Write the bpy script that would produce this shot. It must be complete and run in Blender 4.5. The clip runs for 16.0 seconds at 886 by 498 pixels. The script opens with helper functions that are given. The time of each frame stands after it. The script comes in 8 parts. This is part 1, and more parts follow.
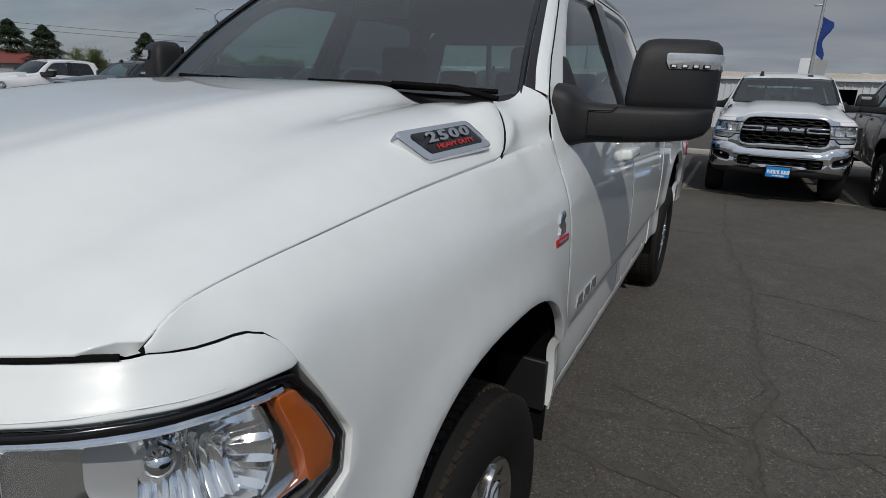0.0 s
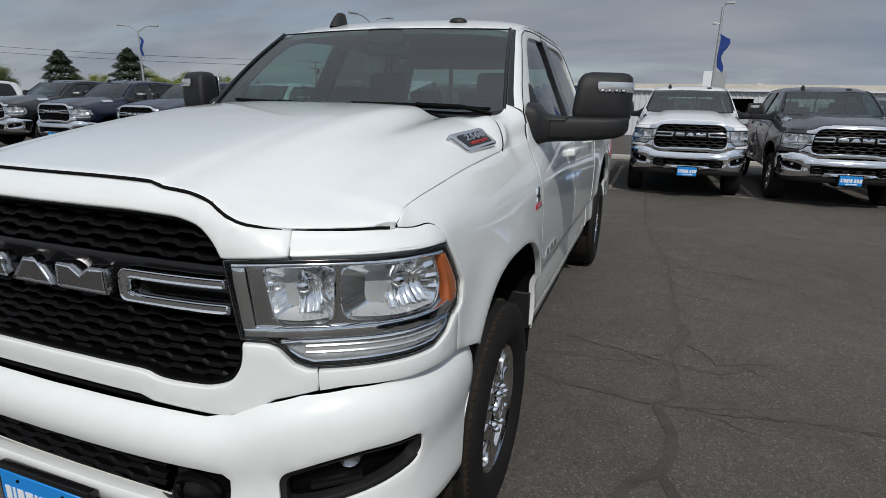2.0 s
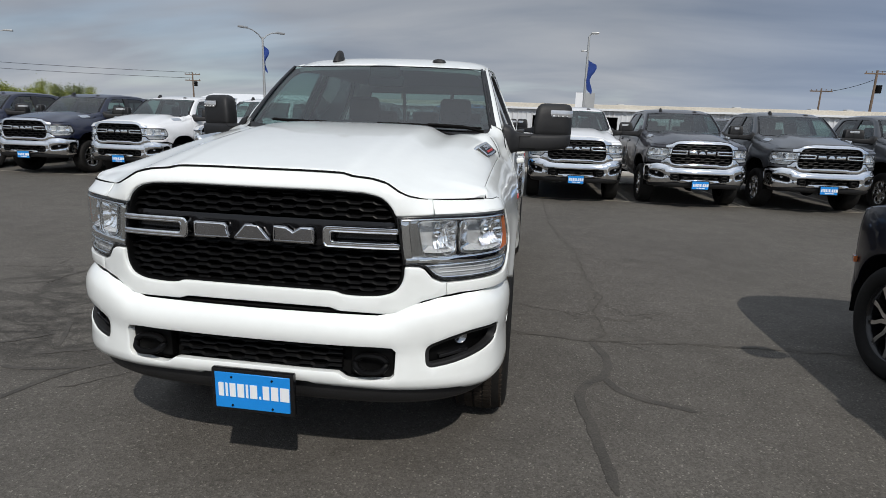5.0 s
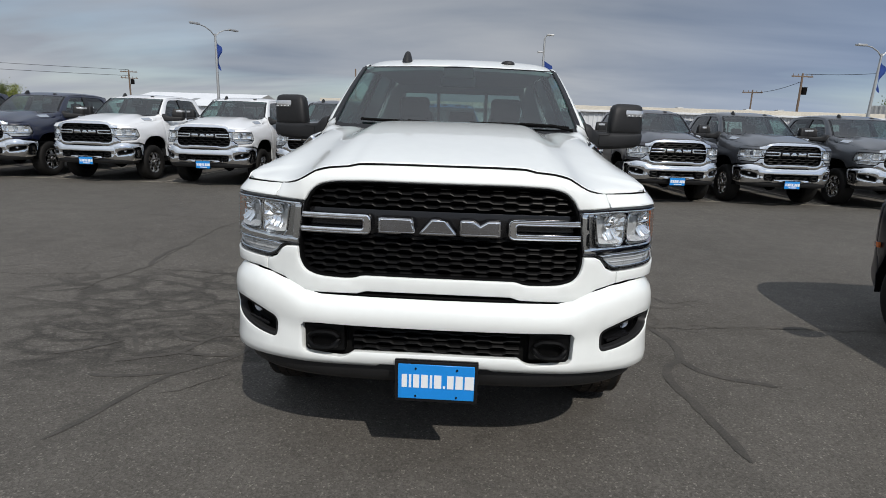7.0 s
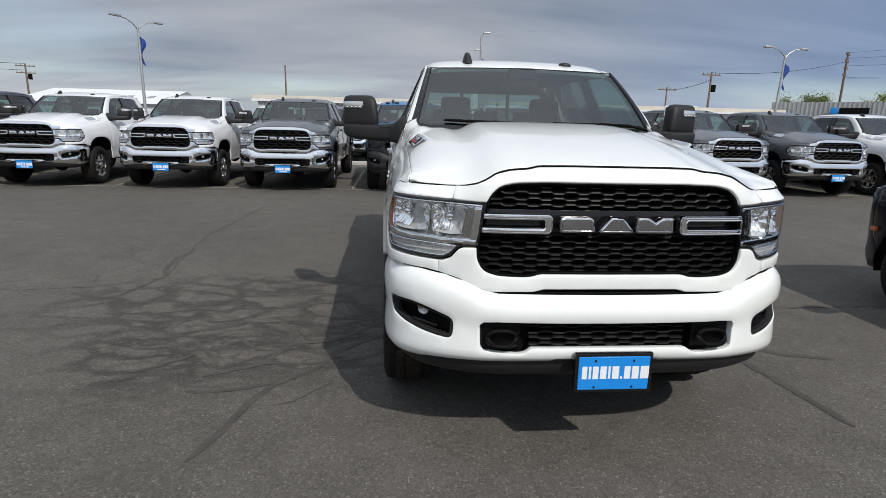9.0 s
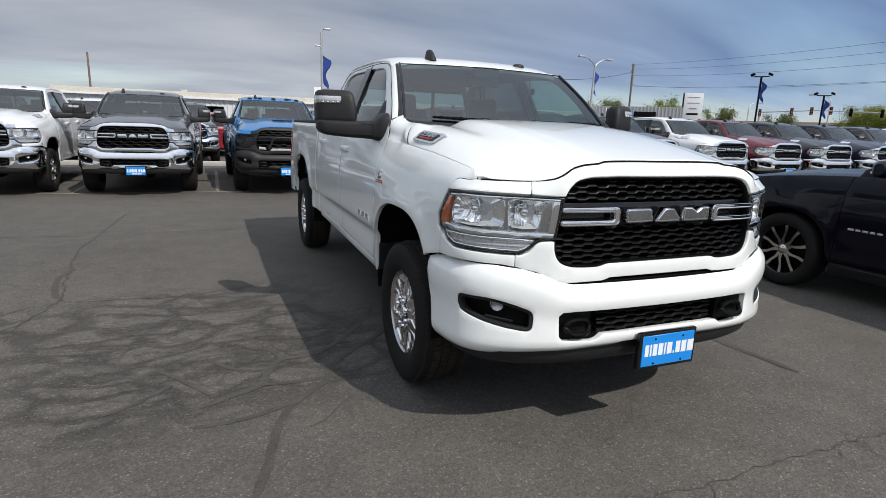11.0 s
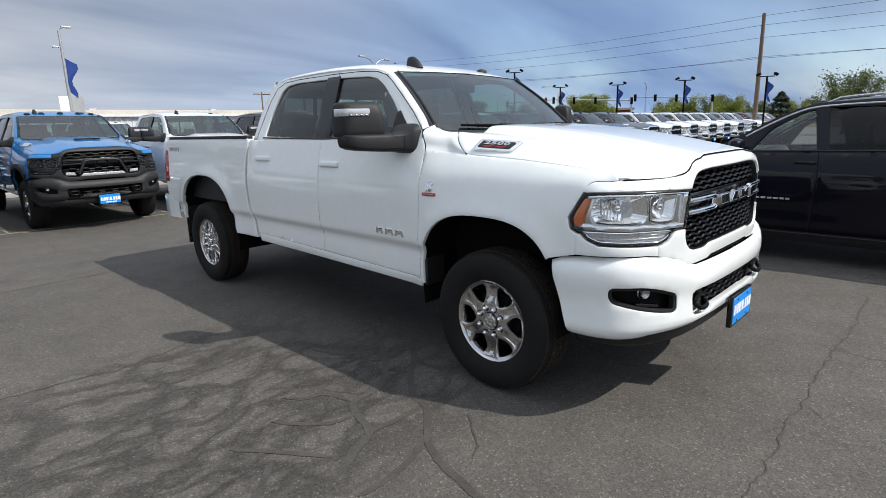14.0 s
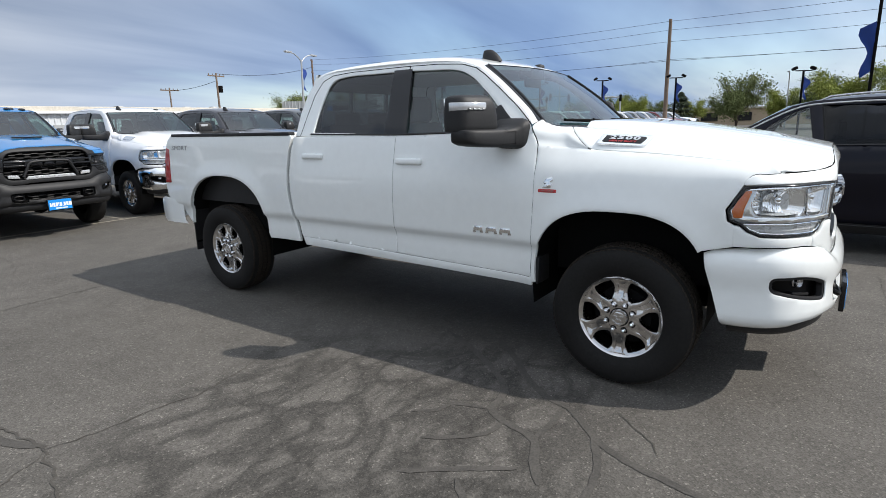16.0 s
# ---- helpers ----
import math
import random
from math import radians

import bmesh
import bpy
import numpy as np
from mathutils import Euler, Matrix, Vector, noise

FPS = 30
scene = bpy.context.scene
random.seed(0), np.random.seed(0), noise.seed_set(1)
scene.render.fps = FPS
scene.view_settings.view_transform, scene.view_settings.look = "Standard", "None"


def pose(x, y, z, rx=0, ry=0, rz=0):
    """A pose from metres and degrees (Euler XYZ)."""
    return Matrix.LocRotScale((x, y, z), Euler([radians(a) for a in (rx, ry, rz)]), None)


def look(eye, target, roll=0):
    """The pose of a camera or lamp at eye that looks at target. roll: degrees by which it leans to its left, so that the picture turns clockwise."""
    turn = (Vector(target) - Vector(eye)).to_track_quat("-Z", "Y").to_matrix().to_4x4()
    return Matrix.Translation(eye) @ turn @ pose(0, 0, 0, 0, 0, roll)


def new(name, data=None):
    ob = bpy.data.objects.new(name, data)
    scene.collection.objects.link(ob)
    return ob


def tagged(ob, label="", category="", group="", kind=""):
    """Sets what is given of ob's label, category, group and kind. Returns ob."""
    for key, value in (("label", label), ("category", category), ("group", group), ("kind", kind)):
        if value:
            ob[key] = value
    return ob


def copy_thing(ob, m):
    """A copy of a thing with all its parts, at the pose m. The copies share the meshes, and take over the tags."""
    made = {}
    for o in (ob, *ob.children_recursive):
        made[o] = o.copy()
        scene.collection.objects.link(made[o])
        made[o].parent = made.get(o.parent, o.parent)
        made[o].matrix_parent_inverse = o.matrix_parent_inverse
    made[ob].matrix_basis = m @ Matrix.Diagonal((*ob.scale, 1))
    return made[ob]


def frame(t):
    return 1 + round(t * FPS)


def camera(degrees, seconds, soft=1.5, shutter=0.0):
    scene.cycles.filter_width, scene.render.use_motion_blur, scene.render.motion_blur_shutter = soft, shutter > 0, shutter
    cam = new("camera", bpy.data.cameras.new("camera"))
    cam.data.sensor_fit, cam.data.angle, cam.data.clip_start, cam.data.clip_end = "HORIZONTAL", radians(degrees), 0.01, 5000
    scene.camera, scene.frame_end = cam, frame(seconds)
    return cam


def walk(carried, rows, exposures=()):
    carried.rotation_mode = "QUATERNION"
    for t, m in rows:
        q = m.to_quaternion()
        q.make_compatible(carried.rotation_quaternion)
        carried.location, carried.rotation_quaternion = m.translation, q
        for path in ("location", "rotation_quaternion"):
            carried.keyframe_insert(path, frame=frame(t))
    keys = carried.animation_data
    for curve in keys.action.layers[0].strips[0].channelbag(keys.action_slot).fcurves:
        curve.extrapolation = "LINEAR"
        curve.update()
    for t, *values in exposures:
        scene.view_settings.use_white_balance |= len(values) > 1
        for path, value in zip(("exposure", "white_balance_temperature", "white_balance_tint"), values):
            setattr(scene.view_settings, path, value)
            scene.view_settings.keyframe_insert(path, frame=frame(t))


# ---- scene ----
cam = camera(77.7, 16.0, 0.45)
PATH = [
    (0, (1.371, -1.037, 1.54), (0.5, 0.674, 0.979), 2.2),
    (0.5, (1.372, -1.238, 1.534), (0.549, 0.503, 0.993), 2.0),
    (1, (1.376, -1.444, 1.541), (0.613, 0.328, 1.014), 1.7),
    (1.5, (1.397, -1.661, 1.543), (0.694, 0.138, 1.024), 1.5),
    (2, (1.412, -1.868, 1.551), (0.744, -0.053, 1.042), 1.3),
    (2.5, (1.383, -2.086, 1.566), (0.75, -0.257, 1.061), 1.2),
    (3, (1.342, -2.283, 1.567), (0.759, -0.436, 1.071), 1.4),
    (3.5, (1.296, -2.484, 1.574), (0.785, -0.612, 1.088), 1.7),
    (3.7, (1.281, -2.562, 1.573), (0.803, -0.681, 1.091), 1.8),
    (5.8, (0.71, -3.076, 1.555), (0.526, -1.133, 1.118), 1.7),
    (6, (0.609, -3.098, 1.551), (0.446, -1.154, 1.111), 1.7),
    (6.5, (0.363, -3.14, 1.528), (0.24, -1.193, 1.085), 1.9),
    (7, (0.117, -3.161, 1.534), (0.028, -1.213, 1.091), 1.8),
    (7.5, (-0.147, -3.2, 1.528), (-0.199, -1.251, 1.085), 1.4),
    (8, (-0.407, -3.231, 1.531), (-0.404, -1.281, 1.089), 1.1),
    (8.2, (-0.51, -3.236, 1.537), (-0.482, -1.286, 1.094), 1.2),
    (10.3, (-1.617, -3.064, 1.522), (-1.063, -1.194, 1.08), 2.1),
    (10.5, (-1.71, -3.037, 1.52), (-1.09, -1.186, 1.083), 2.3),
    (11, (-1.954, -2.933, 1.492), (-1.199, -1.133, 1.058), 2.0),
    (11.5, (-2.207, -2.821, 1.52), (-1.33, -1.078, 1.082), 1.4),
    (12, (-2.458, -2.687, 1.516), (-1.463, -1.008, 1.077), 1.0),
    (12.5, (-2.713, -2.554, 1.532), (-1.614, -0.939, 1.107), 0.8),
    (13, (-2.928, -2.381, 1.539), (-1.727, -0.841, 1.116), 0.0),
    (13.5, (-3.138, -2.174, 1.523), (-1.828, -0.726, 1.103), -0.8),
    (14, (-3.348, -1.944, 1.541), (-1.948, -0.586, 1.109), -1.5),
    (14.5, (-3.556, -1.707, 1.522), (-2.1, -0.412, 1.086), -1.4),
    (15, (-3.742, -1.464, 1.545), (-2.228, -0.237, 1.108), -1.4),
    (15.5, (-3.897, -1.198, 1.525), (-2.343, -0.023, 1.083), -1.4),
    (16, (-4.029, -0.92, 1.55), (-2.438, 0.203, 1.105), -1.5),
]
walk(cam, [(t, look(eye, target, roll)) for t, eye, target, roll in PATH], [(0.0, -0.74, 6780, 11), (1.5, -0.52, 6780, 11), (3.5, -0.21, 6850, 11), (7.0, -0.10, 6860, 11), (10.5, 0.16, 6860, 12), (13.0, 0.34, 6780, 12), (16.0, 0.54, 6820, 11)])

# ---- light ----
SUN_WAY = Vector((0.40, -0.90, 1.0)).normalized()
sun_data = bpy.data.lights.new("sun", "SUN")
sun_data.energy, sun_data.angle, sun_data.color = 2.95, radians(0.6), (1.0, 0.985, 0.955)
sun = new("sun", sun_data)
sun.rotation_euler = SUN_WAY.to_track_quat("Z", "Y").to_euler()

world = bpy.data.worlds.new("sky")
scene.world = world
world.use_nodes = True
wt = world.node_tree
wt.nodes.clear()


def wnode(kind, **inputs):
    n = wt.nodes.new(kind)
    for k, v in inputs.items():
        n.inputs[k].default_value = v
    return n


sky = wnode("ShaderNodeTexSky")
sky.sky_type, sky.sun_disc = "NISHITA", False
sky.sun_elevation = math.asin(SUN_WAY.z)
sky.sun_rotation = math.atan2(SUN_WAY.x, SUN_WAY.y)
sky.air_density, sky.dust_density, sky.ozone_density = 1.0, 0.25, 3.0
coord = wnode("ShaderNodeTexCoord")
split = wnode("ShaderNodeSeparateXYZ")
wt.links.new(coord.outputs["Generated"], split.inputs[0])
# flat cloud deck: the direction divided by its height
lift = wnode("ShaderNodeMath"); lift.operation = "ADD"; lift.inputs[1].default_value = 0.20
low = wnode("ShaderNodeMath"); low.operation = "MAXIMUM"; low.inputs[1].default_value = 0.02
wt.links.new(split.outputs[2], low.inputs[0])
wt.links.new(low.outputs[0], lift.inputs[0])
deck = []
for axis in (0, 1):
    d = wnode("ShaderNodeMath"); d.operation = "DIVIDE"
    wt.links.new(split.outputs[axis], d.inputs[0]); wt.links.new(lift.outputs[0], d.inputs[1])
    deck.append(d)
flat = wnode("ShaderNodeCombineXYZ")
wt.links.new(deck[0].outputs[0], flat.inputs[0]); wt.links.new(deck[1].outputs[0], flat.inputs[1])
big = wnode("ShaderNodeTexNoise", Scale=0.60, Detail=5.0, Roughness=0.5, Distortion=0.3)
fine = wnode("ShaderNodeTexNoise", Scale=1.15, Detail=5.0, Roughness=0.5, Distortion=0.4)
stretch = wnode("ShaderNodeMapping")
stretch.inputs["Scale"].default_value = (0.55, 1.25, 1.0)
stretch.inputs["Rotation"].default_value = (0, 0, 0.25)
stretch.inputs["Location"].default_value = (3.1, 1.7, 0.0)
wt.links.new(flat.outputs[0], stretch.inputs[0])
wt.links.new(stretch.outputs[0], big.inputs["Vector"])
wt.links.new(stretch.outputs[0], fine.inputs["Vector"])
cover = wnode("ShaderNodeValToRGB")
cover.color_ramp.elements[0].position, cover.color_ramp.elements[1].position = 0.15, 0.49
thick = wnode("ShaderNodeMapRange")
thick.inputs[1].default_value, thick.inputs[2].default_value = 0.35, 1.0
thick.inputs[3].default_value, thick.inputs[4].default_value = 0.0, 0.10
wt.links.new(split.outputs[2], thick.inputs[0])
fuller = wnode("ShaderNodeMath"); fuller.operation = "ADD"
wt.links.new(big.outputs["Fac"], fuller.inputs[0]); wt.links.new(thick.outputs[0], fuller.inputs[1])
# the deck breaks up towards the east
thin = wnode("ShaderNodeMapRange")
thin.inputs[1].default_value, thin.inputs[2].default_value = 0.25, 0.85
thin.inputs[3].default_value, thin.inputs[4].default_value = 0.0, -0.05
wt.links.new(split.outputs[0], thin.inputs[0])
broken = wnode("ShaderNodeMath"); broken.operation = "ADD"
wt.links.new(fuller.outputs[0], broken.inputs[0]); wt.links.new(thin.outputs[0], broken.inputs[1])
wt.links.new(broken.outputs[0], cover.inputs[0])
tone = wnode("ShaderNodeValToRGB")
tone.color_ramp.elements[0].position, tone.color_ramp.elements[1].position = 0.30, 0.72
tone.color_ramp.elements[0].color = (2.4, 2.95, 3.85, 1)
tone.color_ramp.elements[1].color = (4.4, 4.85, 5.5, 1)
wt.links.new(fine.outputs["Fac"], tone.inputs[0])
clouds = wnode("ShaderNodeMix"); clouds.data_type = "RGBA"
wt.links.new(cover.outputs[0], clouds.inputs[0])
wt.links.new(sky.outputs[0], clouds.inputs[6])
# a cloud deck is brighter overhead than near the horizon
rise = wnode("ShaderNodeValToRGB")
rise.color_ramp.elements[0].position, rise.color_ramp.elements[1].position = 0.0, 1.0
rise.color_ramp.elements[0].color, rise.color_ramp.elements[1].color = (1.05, 1.03, 0.99, 1), (1.35, 1.35, 1.35, 1)
for at_, val in ((0.10, 0.86), (0.20, 0.80), (0.35, 1.0)):
    el = rise.color_ramp.elements.new(at_)
    el.color = (val, val, val, 1)
wt.links.new(split.outputs[2], rise.inputs[0])
lit = wnode("ShaderNodeMix"); lit.data_type, lit.blend_type = "RGBA", "MULTIPLY"
lit.inputs[0].default_value = 1.0
lit.clamp_result = False
# the deck is greyer towards the east
east = wnode("ShaderNodeMapRange")
east.inputs[1].default_value, east.inputs[2].default_value = -0.3, 0.8
east.inputs[3].default_value, east.inputs[4].default_value = 1.0, 0.95
wt.links.new(split.outputs[0], east.inputs[0])
grey = wnode("ShaderNodeMix"); grey.data_type, grey.blend_type = "RGBA", "MULTIPLY"
grey.inputs[0].default_value = 1.0
wt.links.new(rise.outputs[0], grey.inputs[6]); wt.links.new(east.outputs[0], grey.inputs[7])
wt.links.new(tone.outputs[0], lit.inputs[6]); wt.links.new(grey.outputs[2], lit.inputs[7])
slate = wnode("ShaderNodeMix"); slate.data_type, slate.blend_type = "RGBA", "MULTIPLY"
slate.inputs[7].default_value = (0.50, 0.70, 1.02, 1)
toward = wnode("ShaderNodeMapRange")
toward.inputs[1].default_value, toward.inputs[2].default_value = 0.15, 0.80
wt.links.new(split.outputs[0], toward.inputs[0])
above = wnode("ShaderNodeMapRange")
above.inputs[1].default_value, above.inputs[2].default_value = 0.18, 0.45
above.inputs[3].default_value, above.inputs[4].default_value = 1.0, 0.15
wt.links.new(split.outputs[2], above.inputs[0])
south = wnode("ShaderNodeMapRange")
south.inputs[1].default_value, south.inputs[2].default_value = -0.05, 0.40
south.inputs[3].default_value, south.inputs[4].default_value = 0.30, 1.0
wt.links.new(split.outputs[1], south.inputs[0])
bank, lowbank = wnode("ShaderNodeMath"), wnode("ShaderNodeMath")
bank.operation = lowbank.operation = "MULTIPLY"
wt.links.new(above.outputs[0], bank.inputs[0]); wt.links.new(south.outputs[0], bank.inputs[1])
wt.links.new(bank.outputs[0], lowbank.inputs[0]); wt.links.new(toward.outputs[0], lowbank.inputs[1])
wt.links.new(lowbank.outputs[0], slate.inputs[0])
wt.links.new(lit.outputs[2], slate.inputs[6])
wt.links.new(slate.outputs[2], clouds.inputs[7])
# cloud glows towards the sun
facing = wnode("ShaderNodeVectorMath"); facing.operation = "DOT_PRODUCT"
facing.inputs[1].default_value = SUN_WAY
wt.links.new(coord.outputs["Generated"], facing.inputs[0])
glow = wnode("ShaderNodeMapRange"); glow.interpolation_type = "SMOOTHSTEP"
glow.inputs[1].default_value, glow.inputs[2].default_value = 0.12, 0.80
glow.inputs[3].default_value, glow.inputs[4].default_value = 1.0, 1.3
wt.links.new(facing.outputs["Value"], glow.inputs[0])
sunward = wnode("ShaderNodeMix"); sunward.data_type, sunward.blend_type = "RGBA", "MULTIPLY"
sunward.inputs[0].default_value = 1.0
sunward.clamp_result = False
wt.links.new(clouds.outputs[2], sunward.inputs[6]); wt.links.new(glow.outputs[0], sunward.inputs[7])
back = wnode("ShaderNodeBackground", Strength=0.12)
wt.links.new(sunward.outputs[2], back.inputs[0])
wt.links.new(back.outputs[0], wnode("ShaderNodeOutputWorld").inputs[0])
scene.view_settings.exposure = 0.0

# ---- materials ----


def material(name):
    m = bpy.data.materials.new(name)
    m.use_nodes = True
    t = m.node_tree
    return m, t, t.nodes["Principled BSDF"]


def add(t, kind, **inputs):
    n = t.nodes.new(kind)
    for k, v in inputs.items():
        n.inputs[k].default_value = v
    return n


def grained(name, color, rough=0.5, metal=0.0, scale=8.0, vary=0.15, bump=0.0, bump_scale=200.0, coat=0.0, spec=0.5, rough_vary=0.1, detail=6.0):
    """A plain surface with tone variation at two scales, uneven gloss and fine relief."""
    m, t, b = material(name)
    at = add(t, "ShaderNodeTexCoord")
    n1 = add(t, "ShaderNodeTexNoise", Scale=scale, Detail=detail, Roughness=0.6)
    n2 = add(t, "ShaderNodeTexNoise", Scale=scale * 13, Detail=3.0)
    for n in (n1, n2):
        t.links.new(at.outputs["Object"], n.inputs["Vector"])
    mixed = add(t, "ShaderNodeMath"); mixed.operation = "ADD"
    t.links.new(n1.outputs["Fac"], mixed.inputs[0]); t.links.new(n2.outputs["Fac"], mixed.inputs[1])
    ramp = add(t, "ShaderNodeMapRange")
    ramp.inputs[1].default_value, ramp.inputs[2].default_value = 0.6, 1.4
    ramp.inputs[3].default_value, ramp.inputs[4].default_value = 1 - vary, 1 + vary
    t.links.new(mixed.outputs[0], ramp.inputs[0])
    tint = add(t, "ShaderNodeMix"); tint.data_type, tint.blend_type = "RGBA", "MULTIPLY"
    tint.inputs[0].default_value = 1.0
    tint.inputs[6].default_value = (*color, 1)
    t.links.new(ramp.outputs[0], tint.inputs[7])
    t.links.new(tint.outputs[2], b.inputs["Base Color"])
    gl = add(t, "ShaderNodeMapRange")
    gl.inputs[3].default_value, gl.inputs[4].default_value = max(0.02, rough - rough_vary), min(1, rough + rough_vary)
    t.links.new(n1.outputs["Fac"], gl.inputs[0])
    t.links.new(gl.outputs[0], b.inputs["Roughness"])
    b.inputs["Metallic"].default_value = metal
    b.inputs["Coat Weight"].default_value = coat
    b.inputs["Coat Roughness"].default_value = 0.03
    b.inputs["Specular IOR Level"].default_value = spec
    if bump:
        n3 = add(t, "ShaderNodeTexNoise", Scale=bump_scale, Detail=4.0)
        t.links.new(at.outputs["Object"], n3.inputs["Vector"])
        bp = add(t, "ShaderNodeBump", Strength=bump, Distance=0.002)
        t.links.new(n3.outputs["Fac"], bp.inputs["Height"])
        t.links.new(bp.outputs[0], b.inputs["Normal"])
    return m


def paint(name, color, flake=0.0):
    m = grained(name, color, rough=0.32, metal=flake, scale=1.3, vary=0.03, coat=1.0, spec=0.4, rough_vary=0.05, bump=0.02, bump_scale=900)
    return m


def pane(name, tint, gloss=1.0, ior=1.5):
    """Clear or tinted glass: see-through with a mirror reflection that grows at grazing angles."""
    m, t, b = material(name)
    t.nodes.remove(b)
    out = t.nodes["Material Output"]
    clear = add(t, "ShaderNodeBsdfTransparent"); clear.inputs[0].default_value = (*tint, 1)
    shine = add(t, "ShaderNodeBsdfGlossy"); shine.inputs["Roughness"].default_value = 0.015
    shine.inputs[0].default_value = (gloss, gloss, gloss, 1)
    # gloss grows with the fifth power of the grazing angle, alike from both sides
    lw = add(t, "ShaderNodeLayerWeight", Blend=0.5)
    five = add(t, "ShaderNodeMath"); five.operation = "POWER"; five.inputs[1].default_value = 5.0
    f0 = ((ior - 1) / (ior + 1)) ** 2 * 1.3
    fres = add(t, "ShaderNodeMapRange")
    fres.inputs[3].default_value, fres.inputs[4].default_value = f0, 1.0
    t.links.new(lw.outputs["Facing"], five.inputs[0]); t.links.new(five.outputs[0], fres.inputs[0])
    mix = add(t, "ShaderNodeMixShader")
    t.links.new(fres.outputs[0], mix.inputs[0])
    t.links.new(clear.outputs[0], mix.inputs[1]); t.links.new(shine.outputs[0], mix.inputs[2])
    t.links.new(mix.outputs[0], out.inputs[0])
    return m


WHITE = paint("white_paint", (0.835, 0.862, 0.845))
PAINTS = {
    "white": paint("white_truck_paint", (0.78, 0.79, 0.80)),
    "grey": paint("granite_paint", (0.075, 0.08, 0.088), 0.35),
    "black": paint("black_paint", (0.012, 0.012, 0.014)),
    "navy": paint("navy_paint", (0.006, 0.009, 0.028)),
    "maroon": paint("maroon_paint", (0.14, 0.012, 0.018), 0.2),
    "silver": paint("silver_paint", (0.42, 0.43, 0.45), 0.5),
    "blue": paint("bright_blue_paint", (0.0008, 0.150, 0.40)),
    "red": paint("red_paint", (0.24, 0.012, 0.02)),
}
SUVPAINT = grained("suv_black_paint", (0.0022, 0.0022, 0.007), rough=0.3, scale=1.3, vary=0.05, coat=0.4, spec=0.10, rough_vary=0.05)
GRILLEBLACK = grained("moulded_black_grille", (0.003, 0.003, 0.0032), rough=0.38, vary=0.15, spec=0.12)
LAMPSILVER = grained("lamp_silver", (0.62, 0.63, 0.64), rough=0.11, metal=1.0, vary=0.05, scale=14)
SIGNAL = grained("mirror_signal_lens", (0.62, 0.63, 0.64), rough=0.12, metal=0.55, vary=0.1, coat=1.0)
DARKCHROME = grained("satin_chrome_badge", (0.42, 0.42, 0.43), rough=0.20, metal=1.0, vary=0.08)
REFLECTOR = grained("lamp_reflector", (0.95, 0.96, 0.97), rough=0.09, metal=0.92, vary=0.03, scale=12)
CHROME = grained("chrome", (0.86, 0.87, 0.88), rough=0.06, metal=1.0, vary=0.04, rough_vary=0.03, scale=4)
SATIN = grained("satin_reflector", (0.56, 0.57, 0.58), rough=0.28, metal=0.4, vary=0.05, scale=14)
BRIGHT = grained("bright_aluminium_wheel", (0.66, 0.65, 0.64), rough=0.13, metal=1.0, vary=0.08, rough_vary=0.05, scale=9)
PLASTIC = grained("black_grained_plastic", (0.014, 0.014, 0.0148), rough=0.55, vary=0.2, bump=0.35, bump_scale=420, spec=0.4)
GLOSSBLACK = grained("gloss_black_trim", (0.008, 0.008, 0.009), rough=0.18, vary=0.2, spec=0.5)
RUBBER = grained("tyre_rubber", (0.014, 0.0135, 0.013), rough=0.75, vary=0.30, scale=5, bump=0.3, bump_scale=260, spec=0.18)
DIRTYRUBBER = grained("dusty_tread_rubber", (0.034, 0.028, 0.023), rough=0.9, vary=0.45, scale=11, bump=0.4, bump_scale=200, spec=0.12)
UNDER = grained("underbody_black", (0.006, 0.006, 0.006), rough=0.85, vary=0.3, scale=6, spec=0.08)
CLOTH = grained("charcoal_seat_cloth", (0.085, 0.09, 0.092), rough=0.9, vary=0.2, scale=9, bump=0.4, bump_scale=500)
DASH = grained("dashboard_vinyl", (0.05, 0.053, 0.054), rough=0.6, vary=0.15, bump=0.3, bump_scale=500)
LINER = grained("grey_headliner", (0.5, 0.5, 0.5), rough=0.95, vary=0.06)
REARGLASS = pane("rear_window_glass", (0.42, 0.50, 0.49), 1.0, 1.5)
GLASS = pane("windscreen_glass", (0.33, 0.47, 0.45), 1.0, 1.85)
SIDEGLASS = pane("side_window_glass", (0.44, 0.60, 0.57), 1.0, 1.75)
SUVDARK = pane("suv_dark_glass", (0.10, 0.11, 0.13), 1.0, 1.32)
SUVGLASS = pane("suv_window_glass", (0.86, 0.92, 0.90), 1.0, 1.6)
PRIVACY = pane("privacy_glass", (0.12, 0.14, 0.145), 1.0, 1.6)
LENS = pane("clear_lens", (0.98, 0.99, 0.99), 0.9, 1.28)
AMBER = grained("amber_lens", (0.50, 0.115, 0.022), rough=0.15, vary=0.08, coat=1.0)
REDLENS = grained("red_lens", (0.35, 0.012, 0.015), rough=0.15, vary=0.08, coat=1.0)
PLATEBLUE = grained("blue_dealer_plate", (0.004, 0.25, 0.72), rough=0.4, vary=0.04)
PLATEWHITE = grained("white_plate_print", (0.82, 0.84, 0.86), rough=0.5, vary=0.03)
REDPRINT = grained("red_badge_print", (0.45, 0.02, 0.025), rough=0.4, vary=0.05)
GREYPRINT = grained("grey_decal", (0.30, 0.31, 0.32), rough=0.4, vary=0.05)
GALV = grained("galvanised_pole", (0.45, 0.46, 0.46), rough=0.5, metal=0.6, vary=0.12, scale=3)
BANNER = grained("blue_banner_cloth", (0.012, 0.045, 0.22), rough=0.85, vary=0.2, scale=3)
